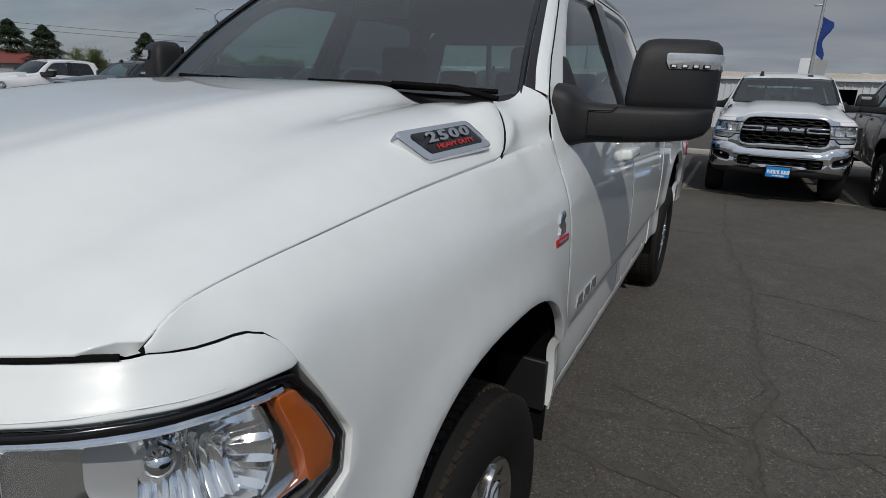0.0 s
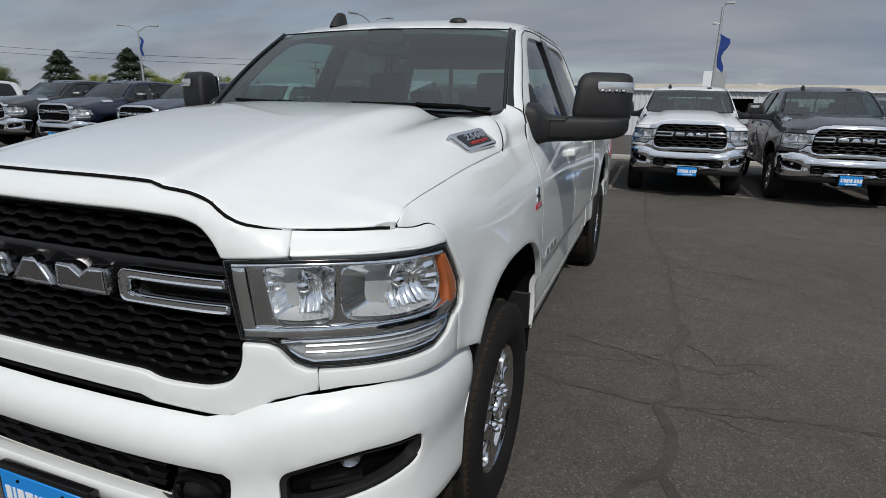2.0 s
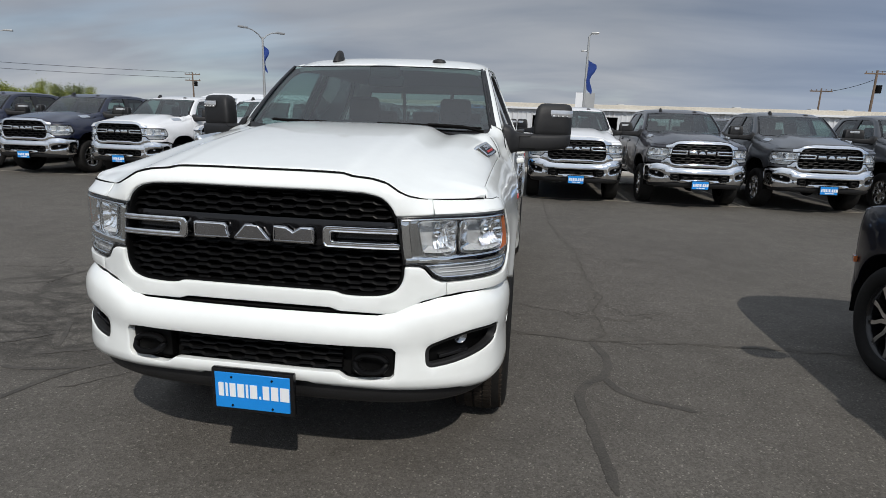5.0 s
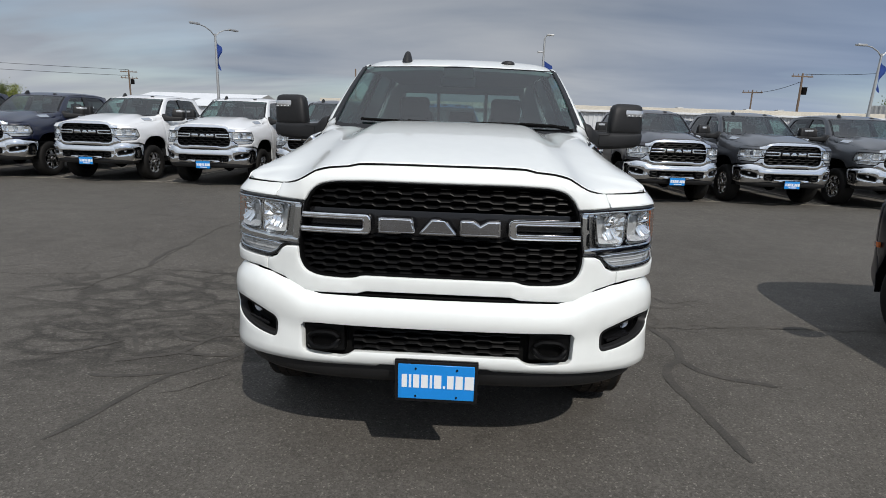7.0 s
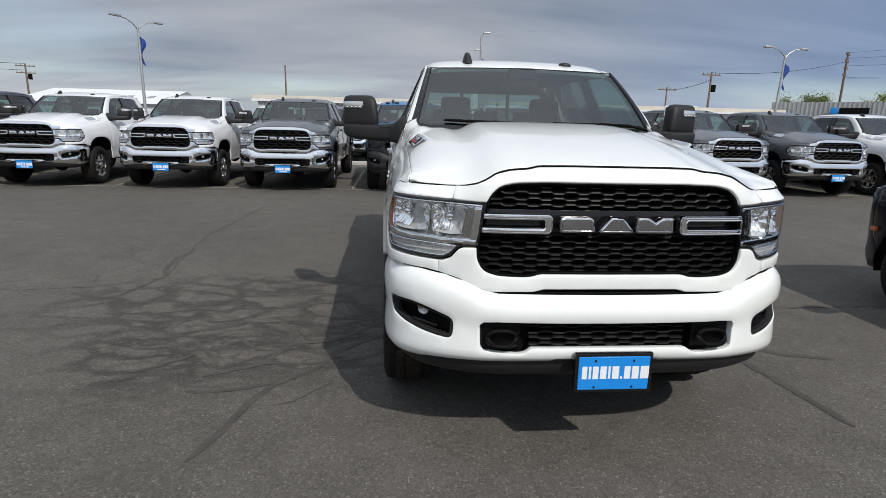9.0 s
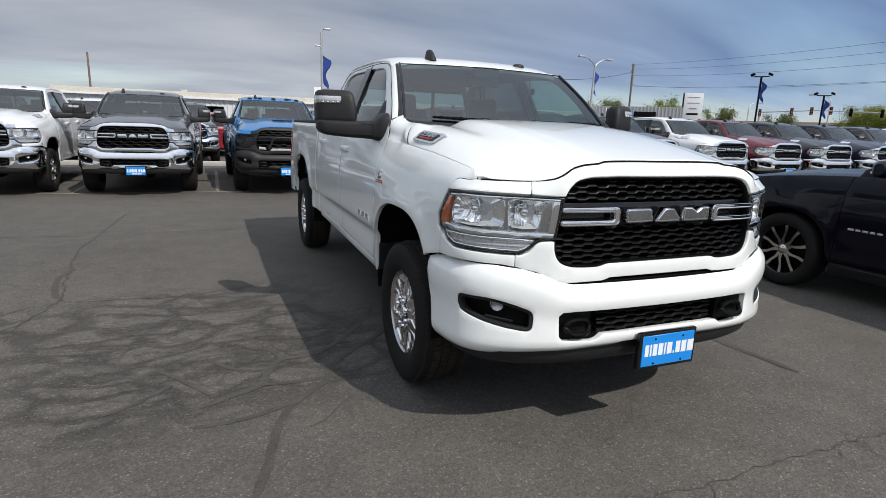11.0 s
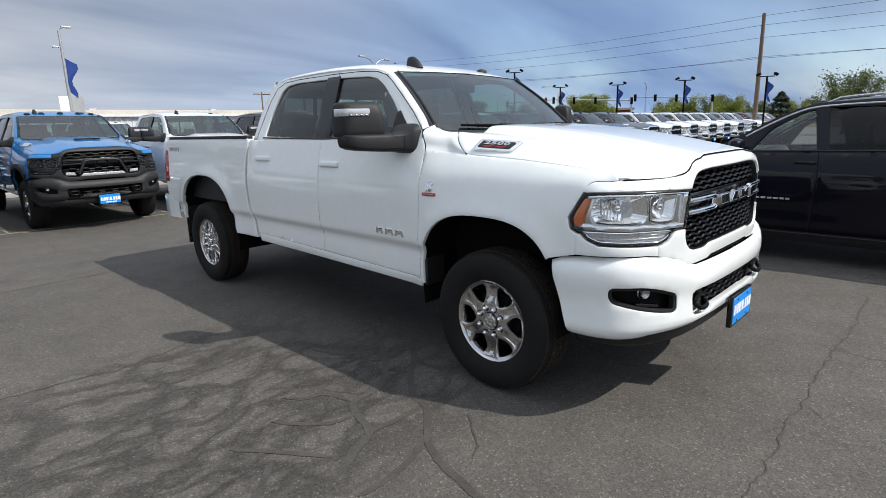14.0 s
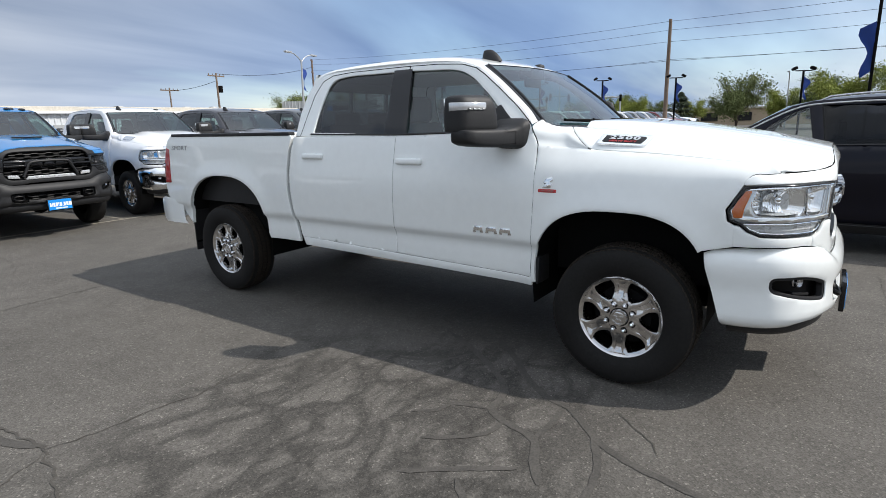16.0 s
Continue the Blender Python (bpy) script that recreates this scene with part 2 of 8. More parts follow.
CONCRETE = grained("pale_concrete", (0.42, 0.41, 0.38), rough=0.9, vary=0.12, scale=2, bump=0.3, bump_scale=60)
ROOFTAN = grained("weathered_roof_edge", (0.60, 0.56, 0.48), rough=0.85, vary=0.20, scale=0.8)
CLADDING = grained("white_metal_cladding", (0.62, 0.64, 0.66), rough=0.5, vary=0.07, scale=0.6)
ROOFWHITE = grained("white_metal_roof", (0.74, 0.76, 0.78), rough=0.45, vary=0.06, scale=0.5)
# near-black colour stands in for the shade inside the open bays
BAYSHADE = grained("bay_shade_black", (0.012, 0.013, 0.015), rough=0.9, vary=0.3, scale=1)
TIMBER = grained("weathered_pole_wood", (0.16, 0.115, 0.085), rough=0.9, vary=0.3, scale=3, bump=0.4, bump_scale=40)
BRICKRED = grained("dull_red_wall", (0.20, 0.055, 0.045), rough=0.85, vary=0.15, scale=0.6)
TANWALL = grained("tan_stucco_wall", (0.42, 0.33, 0.23), rough=0.9, vary=0.1, scale=0.5)
BARK = grained("tree_bark", (0.07, 0.05, 0.037), rough=0.95, vary=0.35, scale=6, bump=0.6, bump_scale=30)

# ---- mesh tools ----


def part(name, bm, mat, parent=None, label="", smooth=True, sharp=40):
    """One bmesh (or mesh) as one object under a thing or a part."""
    if isinstance(bm, bpy.types.Mesh):
        me = bm
    else:
        bmesh.ops.recalc_face_normals(bm, faces=bm.faces) if not bm.faces.layers.int.get("kept") else None
        me = bpy.data.meshes.new(name)
        for f in bm.faces:
            f.smooth = smooth
        if smooth:
            for e in bm.edges:
                if len(e.link_faces) == 2 and e.calc_face_angle(0) > radians(sharp):
                    e.smooth = False
        bm.to_mesh(me)
        bm.free()
    if not me.materials:
        me.materials.append(mat)
    ob = new(name, me)
    if parent is not None:
        ob.parent = parent
    if label:
        ob["label"] = label
    return ob


def thing(name, m, label, category, group="", kind=""):
    ob = new(name)
    ob.empty_display_size = 0.2
    ob.matrix_basis = m
    return tagged(ob, label, category, group, kind)


def box(bm, lo, hi, m=None, bevel=0.0, segs=2):
    lo, hi = Vector(lo), Vector(hi)
    made = bmesh.ops.create_cube(bm, size=1.0)["verts"]
    for v in made:
        v.co = Vector(((lo[i] + hi[i]) / 2 + v.co[i] * (hi[i] - lo[i]) for i in range(3)))
    if bevel:
        edges = list({e for v in made for e in v.link_edges})
        made = list({v for f in bmesh.ops.bevel(bm, geom=edges, offset=bevel, segments=segs, affect="EDGES", profile=0.6)["faces"] for v in f.verts} | {v for v in made if v.is_valid})
    if m is not None:
        bmesh.ops.transform(bm, matrix=m, verts=made)
    return bm


def tube(bm, pts, radius, sides=8, closed=False, flat=1.0, cap=True):
    """A bar of round section along points; radius may be a list. flat squashes the section upright."""
    pts = [Vector(p) for p in pts]
    n = len(pts)
    radii = radius if isinstance(radius, (list, tuple)) else [radius] * n
    rings = []
    for i, p in enumerate(pts):
        a = pts[i - 1] if (i or closed) else p
        b = pts[(i + 1) % n] if (i < n - 1 or closed) else p
        d = (b - a).normalized()
        side = d.cross(Vector((0, 0, 1)))
        side = side.normalized() if side.length > 1e-3 else Vector((1, 0, 0))
        up = side.cross(d)
        rings.append([bm.verts.new(p + radii[i] * (side * math.cos(k * math.tau / sides) + up * flat * math.sin(k * math.tau / sides))) for k in range(sides)])
    for i in range(n if closed else n - 1):
        r, s = rings[i], rings[(i + 1) % n]
        for k in range(sides):
            bm.faces.new((r[k], r[(k + 1) % sides], s[(k + 1) % sides], s[k]))
    if cap and not closed:
        bm.faces.new(rings[0]); bm.faces.new(rings[-1][::-1])
    return bm


def lathe(bm, profile, segs, axis="x", closed=False, m=None):
    """Turns (radius, along) pairs about an axis through the origin."""
    rings = []
    for r, a in profile:
        ring = []
        for k in range(segs):
            c, s = r * math.cos(k * math.tau / segs), r * math.sin(k * math.tau / segs)
            co = {"x": (a, c, s), "y": (c, a, s), "z": (c, s, a)}[axis]
            ring.append(bm.verts.new(m @ Vector(co) if m is not None else co))
        rings.append(ring)
    for i in range(len(rings) if closed else len(rings) - 1):
        r, s = rings[i], rings[(i + 1) % len(rings)]
        for k in range(segs):
            bm.faces.new((r[k], r[(k + 1) % segs], s[(k + 1) % segs], s[k]))
    return rings


def sheet(bm, grid, closed_u=False):
    """Quads over a grid of places, row by row."""
    rows = [[bm.verts.new(p) for p in row] for row in grid]
    for a, b in zip(rows, rows[1:]):
        for i in range(len(a) - (0 if closed_u else 1)):
            j = (i + 1) % len(a)
            bm.faces.new((a[i], a[j], b[j], b[i]))
    return rows


def catmull(pts, n):
    """A smooth dense polyline through points."""
    p = np.array(pts, float)
    p = np.vstack([2 * p[0] - p[1], p, 2 * p[-1] - p[-2]])
    out = []
    for i in range(1, len(p) - 2):
        for k in range(n):
            t = k / n
            a, b, c, d = p[i - 1:i + 3]
            out.append(0.5 * ((2 * b) + (c - a) * t + (2 * a - 5 * b + 4 * c - d) * t ** 2 + (3 * b - a - 3 * c + d) * t ** 3))
    out.append(p[-2])
    return np.array(out)


def curve1(pairs, pad=0.0):
    """A smooth function through (a, value) pairs."""
    d = catmull(pairs, 12)
    order = np.argsort(d[:, 0])
    xs, ys = d[order, 0], d[order, 1]
    return lambda v: np.interp(v, xs, ys)


def fillet(poly, r, n=4):
    """Rounds the corners of an outline; r one radius or one for each corner."""
    out, k = [], len(poly)
    for i, p in enumerate(poly):
        p, a, b = np.array(p, float), np.array(poly[i - 1], float), np.array(poly[(i + 1) % k], float)
        rr = r[i] if isinstance(r, (list, tuple)) else r
        if rr <= 0:
            out.append(p)
            continue
        la, lb = np.linalg.norm(a - p), np.linalg.norm(b - p)
        s, e = p + (a - p) / la * min(rr, la * 0.45), p + (b - p) / lb * min(rr, lb * 0.45)
        for j in range(n + 1):
            t = j / n
            out.append((1 - t) ** 2 * s + 2 * t * (1 - t) * p + t * t * e)
    return [tuple(q) for q in out]


def inside(poly, pts):
    p = np.array(poly)
    x, y = pts[:, 0], pts[:, 1]
    hit = np.zeros(len(pts), bool)
    for (x1, y1), (x2, y2) in zip(p, np.roll(p, -1, 0)):
        cross = (y1 > y) != (y2 > y)
        with np.errstate(divide="ignore", invalid="ignore"):
            hit ^= cross & (x < (x2 - x1) * (y - y1) / (y2 - y1) + x1)
    return hit


def edge_gap(poly, pts):
    p, best = np.array(poly), np.full(len(pts), 1e9)
    for a, b in zip(p, np.roll(p, -1, 0)):
        d = b - a
        t = np.clip(((pts - a) @ d) / max(d @ d, 1e-12), 0, 1)
        best = np.minimum(best, np.linalg.norm(pts - a - t[:, None] * d, axis=1))
    return best


def resample(poly, step):
    out = []
    for a, b in zip(poly, poly[1:] + poly[:1]):
        a, b = np.array(a, float), np.array(b, float)
        n = max(1, int(math.ceil(np.linalg.norm(b - a) / step)))
        out += [tuple(a + (b - a) * i / n) for i in range(n)]
    return out


from mathutils.geometry import delaunay_2d_cdt


def panel(outline, fmap, hint, step=0.04, thick=0.018, holes=(), lift=0.0, turn=0.0022):
    """A sheet-metal panel: a flat outline with holes, laid on a curved surface fmap(a, b) and given turned-in edges.
    hint(p) names the outer side."""
    loops = [resample(list(l), step) for l in (outline, *holes)]
    pts, edges = [], []
    for l in loops:
        s = len(pts)
        pts += l
        edges += [(s + i, s + (i + 1) % len(l)) for i in range(len(l))]
    o = np.array(loops[0])
    lo, hi = o.min(0), o.max(0)
    gx, gy = np.meshgrid(np.arange(lo[0], hi[0], step), np.arange(lo[1], hi[1], step))
    g = np.stack([gx.ravel(), gy.ravel()], 1)
    keep = inside(loops[0], g)
    for h in loops[1:]:
        keep &= ~inside(h, g)
    g = g[keep]
    if len(g):
        gap = np.min([edge_gap(l, g) for l in loops], axis=0)
        g = g[gap > 0.4 * step]
    allp = np.vstack([np.array(pts), g]) if len(g) else np.array(pts)
    v2, _, tris, _, _, _ = delaunay_2d_cdt([Vector(p) for p in allp], edges, [], 0, 1e-7)
    v2 = np.array([tuple(v) for v in v2])
    c = np.array([v2[list(f)].mean(0) for f in tris])
    ok = inside(loops[0], c)
    for h in loops[1:]:
        ok &= ~inside(h, c)
    e = 1e-3
    P = fmap(v2[:, 0], v2[:, 1])
    N = np.cross(fmap(v2[:, 0] + e, v2[:, 1]) - fmap(v2[:, 0] - e, v2[:, 1]), fmap(v2[:, 0], v2[:, 1] + e) - fmap(v2[:, 0], v2[:, 1] - e))
    N /= np.linalg.norm(N, axis=1, keepdims=True) + 1e-12
    N *= np.sign((N * hint(P)).sum(1))[:, None]
    P = P + lift * N
    bm = bmesh.new()
    kept = bm.faces.layers.int.new("kept")
    verts = [bm.verts.new(p) for p in P]
    for f, good in zip(tris, ok):
        if good and len(set(f)) == 3:
            a, b, d = (P[i] for i in f)
            if np.dot(np.cross(b - a, d - a), N[list(f)].sum(0)) < 0:
                f = f[::-1]
            try:
                bm.faces.new([verts[i] for i in f])
            except ValueError:
                pass
    if thick:
        rim = [(e.link_loops[0].vert, e.link_loops[0].link_loop_next.vert) for e in bm.edges if len(e.link_faces) == 1]
        idx = {v: i for i, v in enumerate(verts)}
        way = {}
        for a, b in rim:
            d = (b.co - a.co).normalized()
            for v in (a, b):
                way[v] = way.get(v, Vector()) + d.cross(Vector(N[idx[v]]))
        rings = {}
        for v, o in way.items():
            n, o = Vector(N[idx[v]]), o.normalized()
            r = turn if thick > 0 else 0.0
            rings[v] = [v] + ([bm.verts.new(v.co + o * r * 0.7 - n * r * 0.3), bm.verts.new(v.co + o * r - n * r)] if r else []) + [bm.verts.new(v.co + o * r - n * thick)]
        for a, b in rim:
            ra, rb = rings[a], rings[b]
            for k in range(len(ra) - 1):
                bm.faces.new((rb[k], ra[k], ra[k + 1], rb[k + 1]))
            if not turn or thick < 0:
                ed = bm.edges.get((a, b))
                if ed:
                    ed.smooth = False
    loose = [v for v in bm.verts if not v.link_faces]
    bmesh.ops.delete(bm, geom=loose, context="VERTS")
    return bm


def words(text, size, m, mat, parent, name="lettering", depth=0.002, squeeze=1.0, shear=0.0, bold=0.0):
    """Raised lettering in the built-in font, as a mesh."""
    c = bpy.data.curves.new(name, "FONT")
    c.body, c.size, c.extrude, c.align_x, c.align_y, c.shear = text, size, depth, "CENTER", "CENTER", shear
    c.resolution_u, c.offset = 3, bold
    o = bpy.data.objects.new("tmp", c)
    me = bpy.data.meshes.new_from_object(o)
    bpy.data.objects.remove(o)
    weld = bmesh.new()
    weld.from_mesh(me)
    bmesh.ops.remove_doubles(weld, verts=weld.verts, dist=1e-6)
    weld.to_mesh(me)
    weld.free()
    me.transform(m @ Matrix.Diagonal((squeeze, 1, 1, 1)))
    me.materials.clear()
    me.materials.append(mat)
    return part(name, me, mat, parent)

# ---- pickup truck: forward is -y, front axle at y = 0, ground at z = 0 ----
WHEELBASE = 3.797


class Wrap:
    """A wall of plan curve (x, y) from the nose's middle back along the side, with an offset that changes with height."""

    def __init__(self, plan, offset, tail, pull=None):
        self.pull = pull
        d = catmull(plan, 16)
        d = np.vstack([d, [[d[-1][0], y] for y in np.linspace(d[-1][1] + 0.05, tail, 80)]]) if tail else d
        self.u = np.r_[0, np.cumsum(np.linalg.norm(np.diff(d, axis=0), axis=1))]
        t = np.gradient(d, self.u, axis=0)
        self.x, self.y, self.nx, self.ny = d[:, 0], d[:, 1], t[:, 1], -t[:, 0]
        self.offset = offset

    def ux(self, x):
        k = np.argmax(self.x)
        return float(np.interp(x, self.x[: k + 1], self.u[: k + 1]))

    def uy(self, y):
        return np.interp(y, self.y, self.u)

    def at(self, u, z, lift=0.0):
        u, z = np.asarray(u, float), np.asarray(z, float)
        a = np.abs(u)
        x, y, nx, ny = (np.interp(a, self.u, c) for c in (self.x, self.y, self.nx, self.ny))
        o = self.offset(x, y, z) + lift
        side_x = x + nx * o
        if self.pull:
            side_x = side_x + self.pull(x + nx * self.offset(x, y, WING_TOP(y)), y, z)
        return np.stack([np.where(u < 0, -1, 1) * side_x, y + ny * o, z + 0 * x], -1)

    def side(self, s):
        return lambda y, z: self.at(s * self.uy(y), z)


def ease(v, a, b):
    t = np.clip((v - a) / (b - a), 0, 1)
    return t * t * (3 - 2 * t)


F_NOSE = curve1([(0.4, -0.02), (0.8, 0.0), (1.1, 0.0), (1.2, -0.003), (1.27, -0.012), (1.32, -0.03), (1.36, -0.06), (1.40, -0.11)])
F_WING = curve1([(0.4, -0.05), (0.55, -0.03), (0.7, -0.012), (0.86, 0.0), (1.0, 0.0), (1.1, -0.006), (1.18, -0.020), (1.25, -0.041), (1.30, -0.068), (1.34, -0.098), (1.38, -0.134), (1.42, -0.172), (1.5, -0.205)])
F_DOOR = curve1([(0.4, -0.06), (0.5, -0.04), (0.6, -0.027), (0.68, -0.026), (0.745, -0.029), (0.775, -0.026), (0.795, -0.017), (0.812, -0.004), (0.84, 0.0), (0.90, 0.0015), (1.0, 0.003), (1.1, 0.0), (1.2, -0.010), (1.3, -0.027), (1.38, -0.043), (1.45, -0.060), (1.52, -0.082)])
F_BED = curve1([(0.4, -0.06), (0.5, -0.04), (0.6, -0.027), (0.68, -0.026), (0.745, -0.029), (0.775, -0.026), (0.795, -0.017), (0.812, -0.004), (0.84, 0.0), (0.90, 0.0015), (1.0, 0.003), (1.1, 0.001), (1.2, -0.006), (1.3, -0.014), (1.4, -0.022), (1.47, -0.030), (1.52, -0.046)])
ARCH_F = (0.045, 0.585, 0.495, 0.46, 2.7)
ARCH_R = (3.715, 0.60, 0.600, 0.528, 2.5)


def arch_points(arch, a0, a1, n, grow=0.0):
    cy, cz, a, b, e = arch
    out = []
    for k in range(n + 1):
        th = radians(a0 + (a1 - a0) * k / n)
        c, s = math.cos(th), math.sin(th)
        out.append((cy + (a + grow) * math.copysign(abs(c) ** (2 / e), c), cz + (b + grow) * math.copysign(abs(s) ** (2 / e), s)))
    return out


SEAM_X = curve1([(-0.80, 0.880), (-0.735, 0.871), (-0.70, 0.868), (-0.64, 0.868), (-0.40, 0.868), (0.0, 0.869), (0.20, 0.872), (0.27, 0.874), (0.40, 0.874)])
WING_TOP = curve1([(-0.80, 1.270), (-0.765, 1.272), (-0.754, 1.276), (-0.744, 1.282), (-0.736, 1.289), (-0.718, 1.2965), (-0.694, 1.303), (-0.646, 1.310), (-0.58, 1.3175), (-0.45, 1.3295), (-0.3, 1.343), (-0.15, 1.355), (0.05, 1.367), (0.20, 1.376), (0.27, 1.384), (0.36, 1.396)])


def wing_pull(x_top, y, z):
    """Draws the top of the front wing in to the hood's edge, as a rounded shoulder."""
    shoulder = np.clip(1 - (WING_TOP(y) - z) / (0.08 + 0.09 * ease(y, -0.55, -0.15)), 0, 1) ** 1.9
    return (SEAM_X(y) - x_top) * shoulder * ease(y, -0.80, -0.66) * (1 - ease(y, 0.29, 0.42))


def body_offset(x, y, z):
    nose = 1 - ease(y, -0.80, -0.50)
    door, bed = ease(y, 0.05, 0.60), ease(y, 2.60, 2.70)
    o = nose * F_NOSE(z) + (1 - nose) * ((1 - door) * F_WING(z) + door * ((1 - bed) * F_DOOR(z) + bed * F_BED(z)))
    # the brow over each lamp rolls back to the hood
    o = o - 0.036 * ease(x, 0.56, 0.72) * nose * ease(z, 1.205, 1.275)
    o = o - 0.055 * np.clip((1.25 - y) / 0.75, 0, 1.3) ** 2 * ease(z, 1.20, 1.48) * door * (1 - nose)
    for cy, cz, a, b, e in (ARCH_F, ARCH_R):
        d = (np.abs((y - cy) / a) ** e + np.abs(np.maximum(z - cz, 0) / b) ** e) ** (1 / e)
        o = o + 0.016 * np.exp(-(((d - 1.0) / 0.16) ** 2)) * (z > 0.3)
    return o


NOSE_PLAN = [(0, -0.985), (0.25, -0.982), (0.45, -0.973), (0.58, -0.954), (0.70, -0.907), (0.79, -0.858), (0.870, -0.803), (0.926, -0.742), (0.958, -0.672), (0.972, -0.598), (0.978, -0.49), (0.984, -0.32), (0.989, -0.14), (0.993, 0.08)]
BODY = Wrap(NOSE_PLAN, body_offset, 5.3, wing_pull)


LAMPW = Wrap(NOSE_PLAN, body_offset, 5.3)

B_TOP = curve1([(-0.1, 0.82), (0.2, 0.82), (0.50, 0.822), (0.57, 0.834), (0.65, 0.869), (0.74, 0.892), (0.85, 0.901), (0.93, 0.898), (0.99, 0.889)])
B_LOW = curve1([(-0.1, 0.512), (0.3, 0.508), (0.55, 0.502), (0.75, 0.490), (0.92, 0.470), (0.99, 0.462)])
B_FACE = curve1([(-0.1, -0.12), (0.0, -0.07), (0.05, -0.026), (0.13, 0.0), (0.3, -0.003), (0.5, -0.008), (0.62, -0.002), (0.72, 0.002), (0.84, -0.002), (0.93, -0.016), (1.0, -0.045), (1.1, -0.09)])


def bumper_offset(x, y, z):
    s = x + 0.0
    return B_FACE((z - B_LOW(s)) / (B_TOP(s) - B_LOW(s)))


BUMPER = Wrap([(0, -1.038), (0.25, -1.035), (0.45, -1.024), (0.58, -1.004), (0.70, -0.966), (0.80, -0.915), (0.885, -0.846), (0.940, -0.770), (0.968, -0.685), (0.982, -0.595), (0.988, -0.49), (0.985, -0.38)], bumper_offset, 0)


def outward(P):
    return np.stack([P[:, 0] * 1.5, (P[:, 1] - 1.6) * 0.5, 0 * P[:, 2] + 0.15], -1)


def upward(P):
    return np.tile([0, 0, 1.0], (len(P), 1))


# hood and roof as height fields
NOSE_TOP = [(0.0, 1.364), (0.2, 1.364), (0.34, 1.361), (0.38, 1.352), (0.46, 1.345), (0.52, 1.330), (0.565, 1.303), (0.605, 1.285), (0.645, 1.276), (0.70, 1.270), (0.76, 1.268), (0.82, 1.267)]
_top = [BODY.at(np.array([BODY.ux(x)]), np.array([z]))[0] for x, z in NOSE_TOP]
HOOD_EDGE = curve1([(p[0], p[1] + 0.003) for p in _top] + [(0.874, -0.742), (0.95, -0.62)])
HOOD_F = curve1([(p[0], p[2] + 0.0075) for p in _top] + [(0.874, 1.2745), (0.95, 1.24)])
HOOD_R = curve1([(0, 1.549), (0.25, 1.548), (0.38, 1.544), (0.43, 1.540), (0.465, 1.530), (0.495, 1.515), (0.53, 1.507), (0.58, 1.504), (0.64, 1.504), (0.70, 1.501), (0.745, 1.493), (0.785, 1.473), (0.82, 1.442), (0.85, 1.412), (0.876, 1.387), (0.90, 1.358), (0.95, 1.30)])


def wing_edge(y):
    return BODY.at(BODY.uy(y), WING_TOP(y))


_run = np.linspace(-0.80, 0.36, 117)
_rim = BODY.at(BODY.uy(_run), WING_TOP(_run))


def hood_map(x, y):
    x, y = np.asarray(x, float), np.asarray(y, float)

    def height(a, y):
        f = HOOD_EDGE(a)
        t = np.clip((y - f) / (0.34 - f), -0.1, 1.25)
        p = 1.65 - 0.22 * ease(a, 0.45, 0.74)
        g = np.where(t > 0, 1 - np.clip(1 - t, 0, 1) ** p, p * t)
        # hollows beside the bulge, deepest towards the windscreen
        dip = 0.012 * ease(y, -0.45, 0.10) * np.exp(-(((a - 0.56) / 0.055) ** 2))
        # its rear corners lift towards the pillars
        lip = 0.036 * ease(y, 0.18, 0.40) * ease(a, 0.70, 0.80) * (1 - ease(a, 0.84, 0.90))
        nib = 0.007 * ease(a, 0.55, 0.75) * (1 - np.exp(-np.clip(y - f, 0, 1) / 0.018)) * (1 - ease(y, -0.6, -0.2))
        return HOOD_F(a) + (HOOD_R(a) - HOOD_F(a)) * g - dip + lip + nib

    a = np.abs(x)
    e, top = np.interp(y, _rim[:, 1], _rim[:, 0]), np.interp(y, _rim[:, 1], _rim[:, 2])
    z = height(a, y) + (top - height(e, y)) * ease(a, e - 0.30, e) * ease(y, -0.735, -0.715) * (1 - ease(y, 0.22, 0.285))
    return np.stack([x, y, z], -1)


# the gap behind the hood's rear corner, turning up to the windscreen
HOOD_TURN = [(0.8715, 0.240), (0.868, 0.266), (0.859, 0.292), (0.847, 0.318), (0.832, 0.341), (0.808, 0.368), (0.777, 0.386)]
ROOF_Y = curve1([(0.90, 1.904), (0.98, 1.937), (1.10, 1.978), (1.25, 2.013), (1.45, 2.036), (1.8, 2.050), (2.15, 2.048), (2.45, 2.036), (2.60, 2.018), (2.70, 1.990), (2.78, 1.950), (2.86, 1.89)])
ROOF_X = curve1([(0, 0), (0.3, -0.004), (0.5, -0.014), (0.58, -0.021), (0.64, -0.032), (0.675, -0.045), (0.70, -0.062), (0.72, -0.085)])


def roof_map(x, y):
    a = np.abs(x)
    return np.stack([x, y, ROOF_Y(y - 0.025 * (a / 0.7) ** 2 * (1 - ease(y, 1.1, 1.9))) + ROOF_X(a)], -1)


GLASS_X = curve1([(1.35, 0.955), (1.45, 0.935), (1.52, 0.905), (1.65, 0.845), (1.8, 0.778), (1.92, 0.722), (1.97, 0.699), (2.0, 0.685), (2.05, 0.66)])


def green_map(s):
    def f(y, z):
        x = GLASS_X(z) - 0.055 * np.clip((1.25 - y) / 0.75, 0, 2) ** 2 - 0.025 * np.clip((y - 2.25) / 0.5, 0, 2) ** 2
        return np.stack([s * x, y, z], -1)
    return f


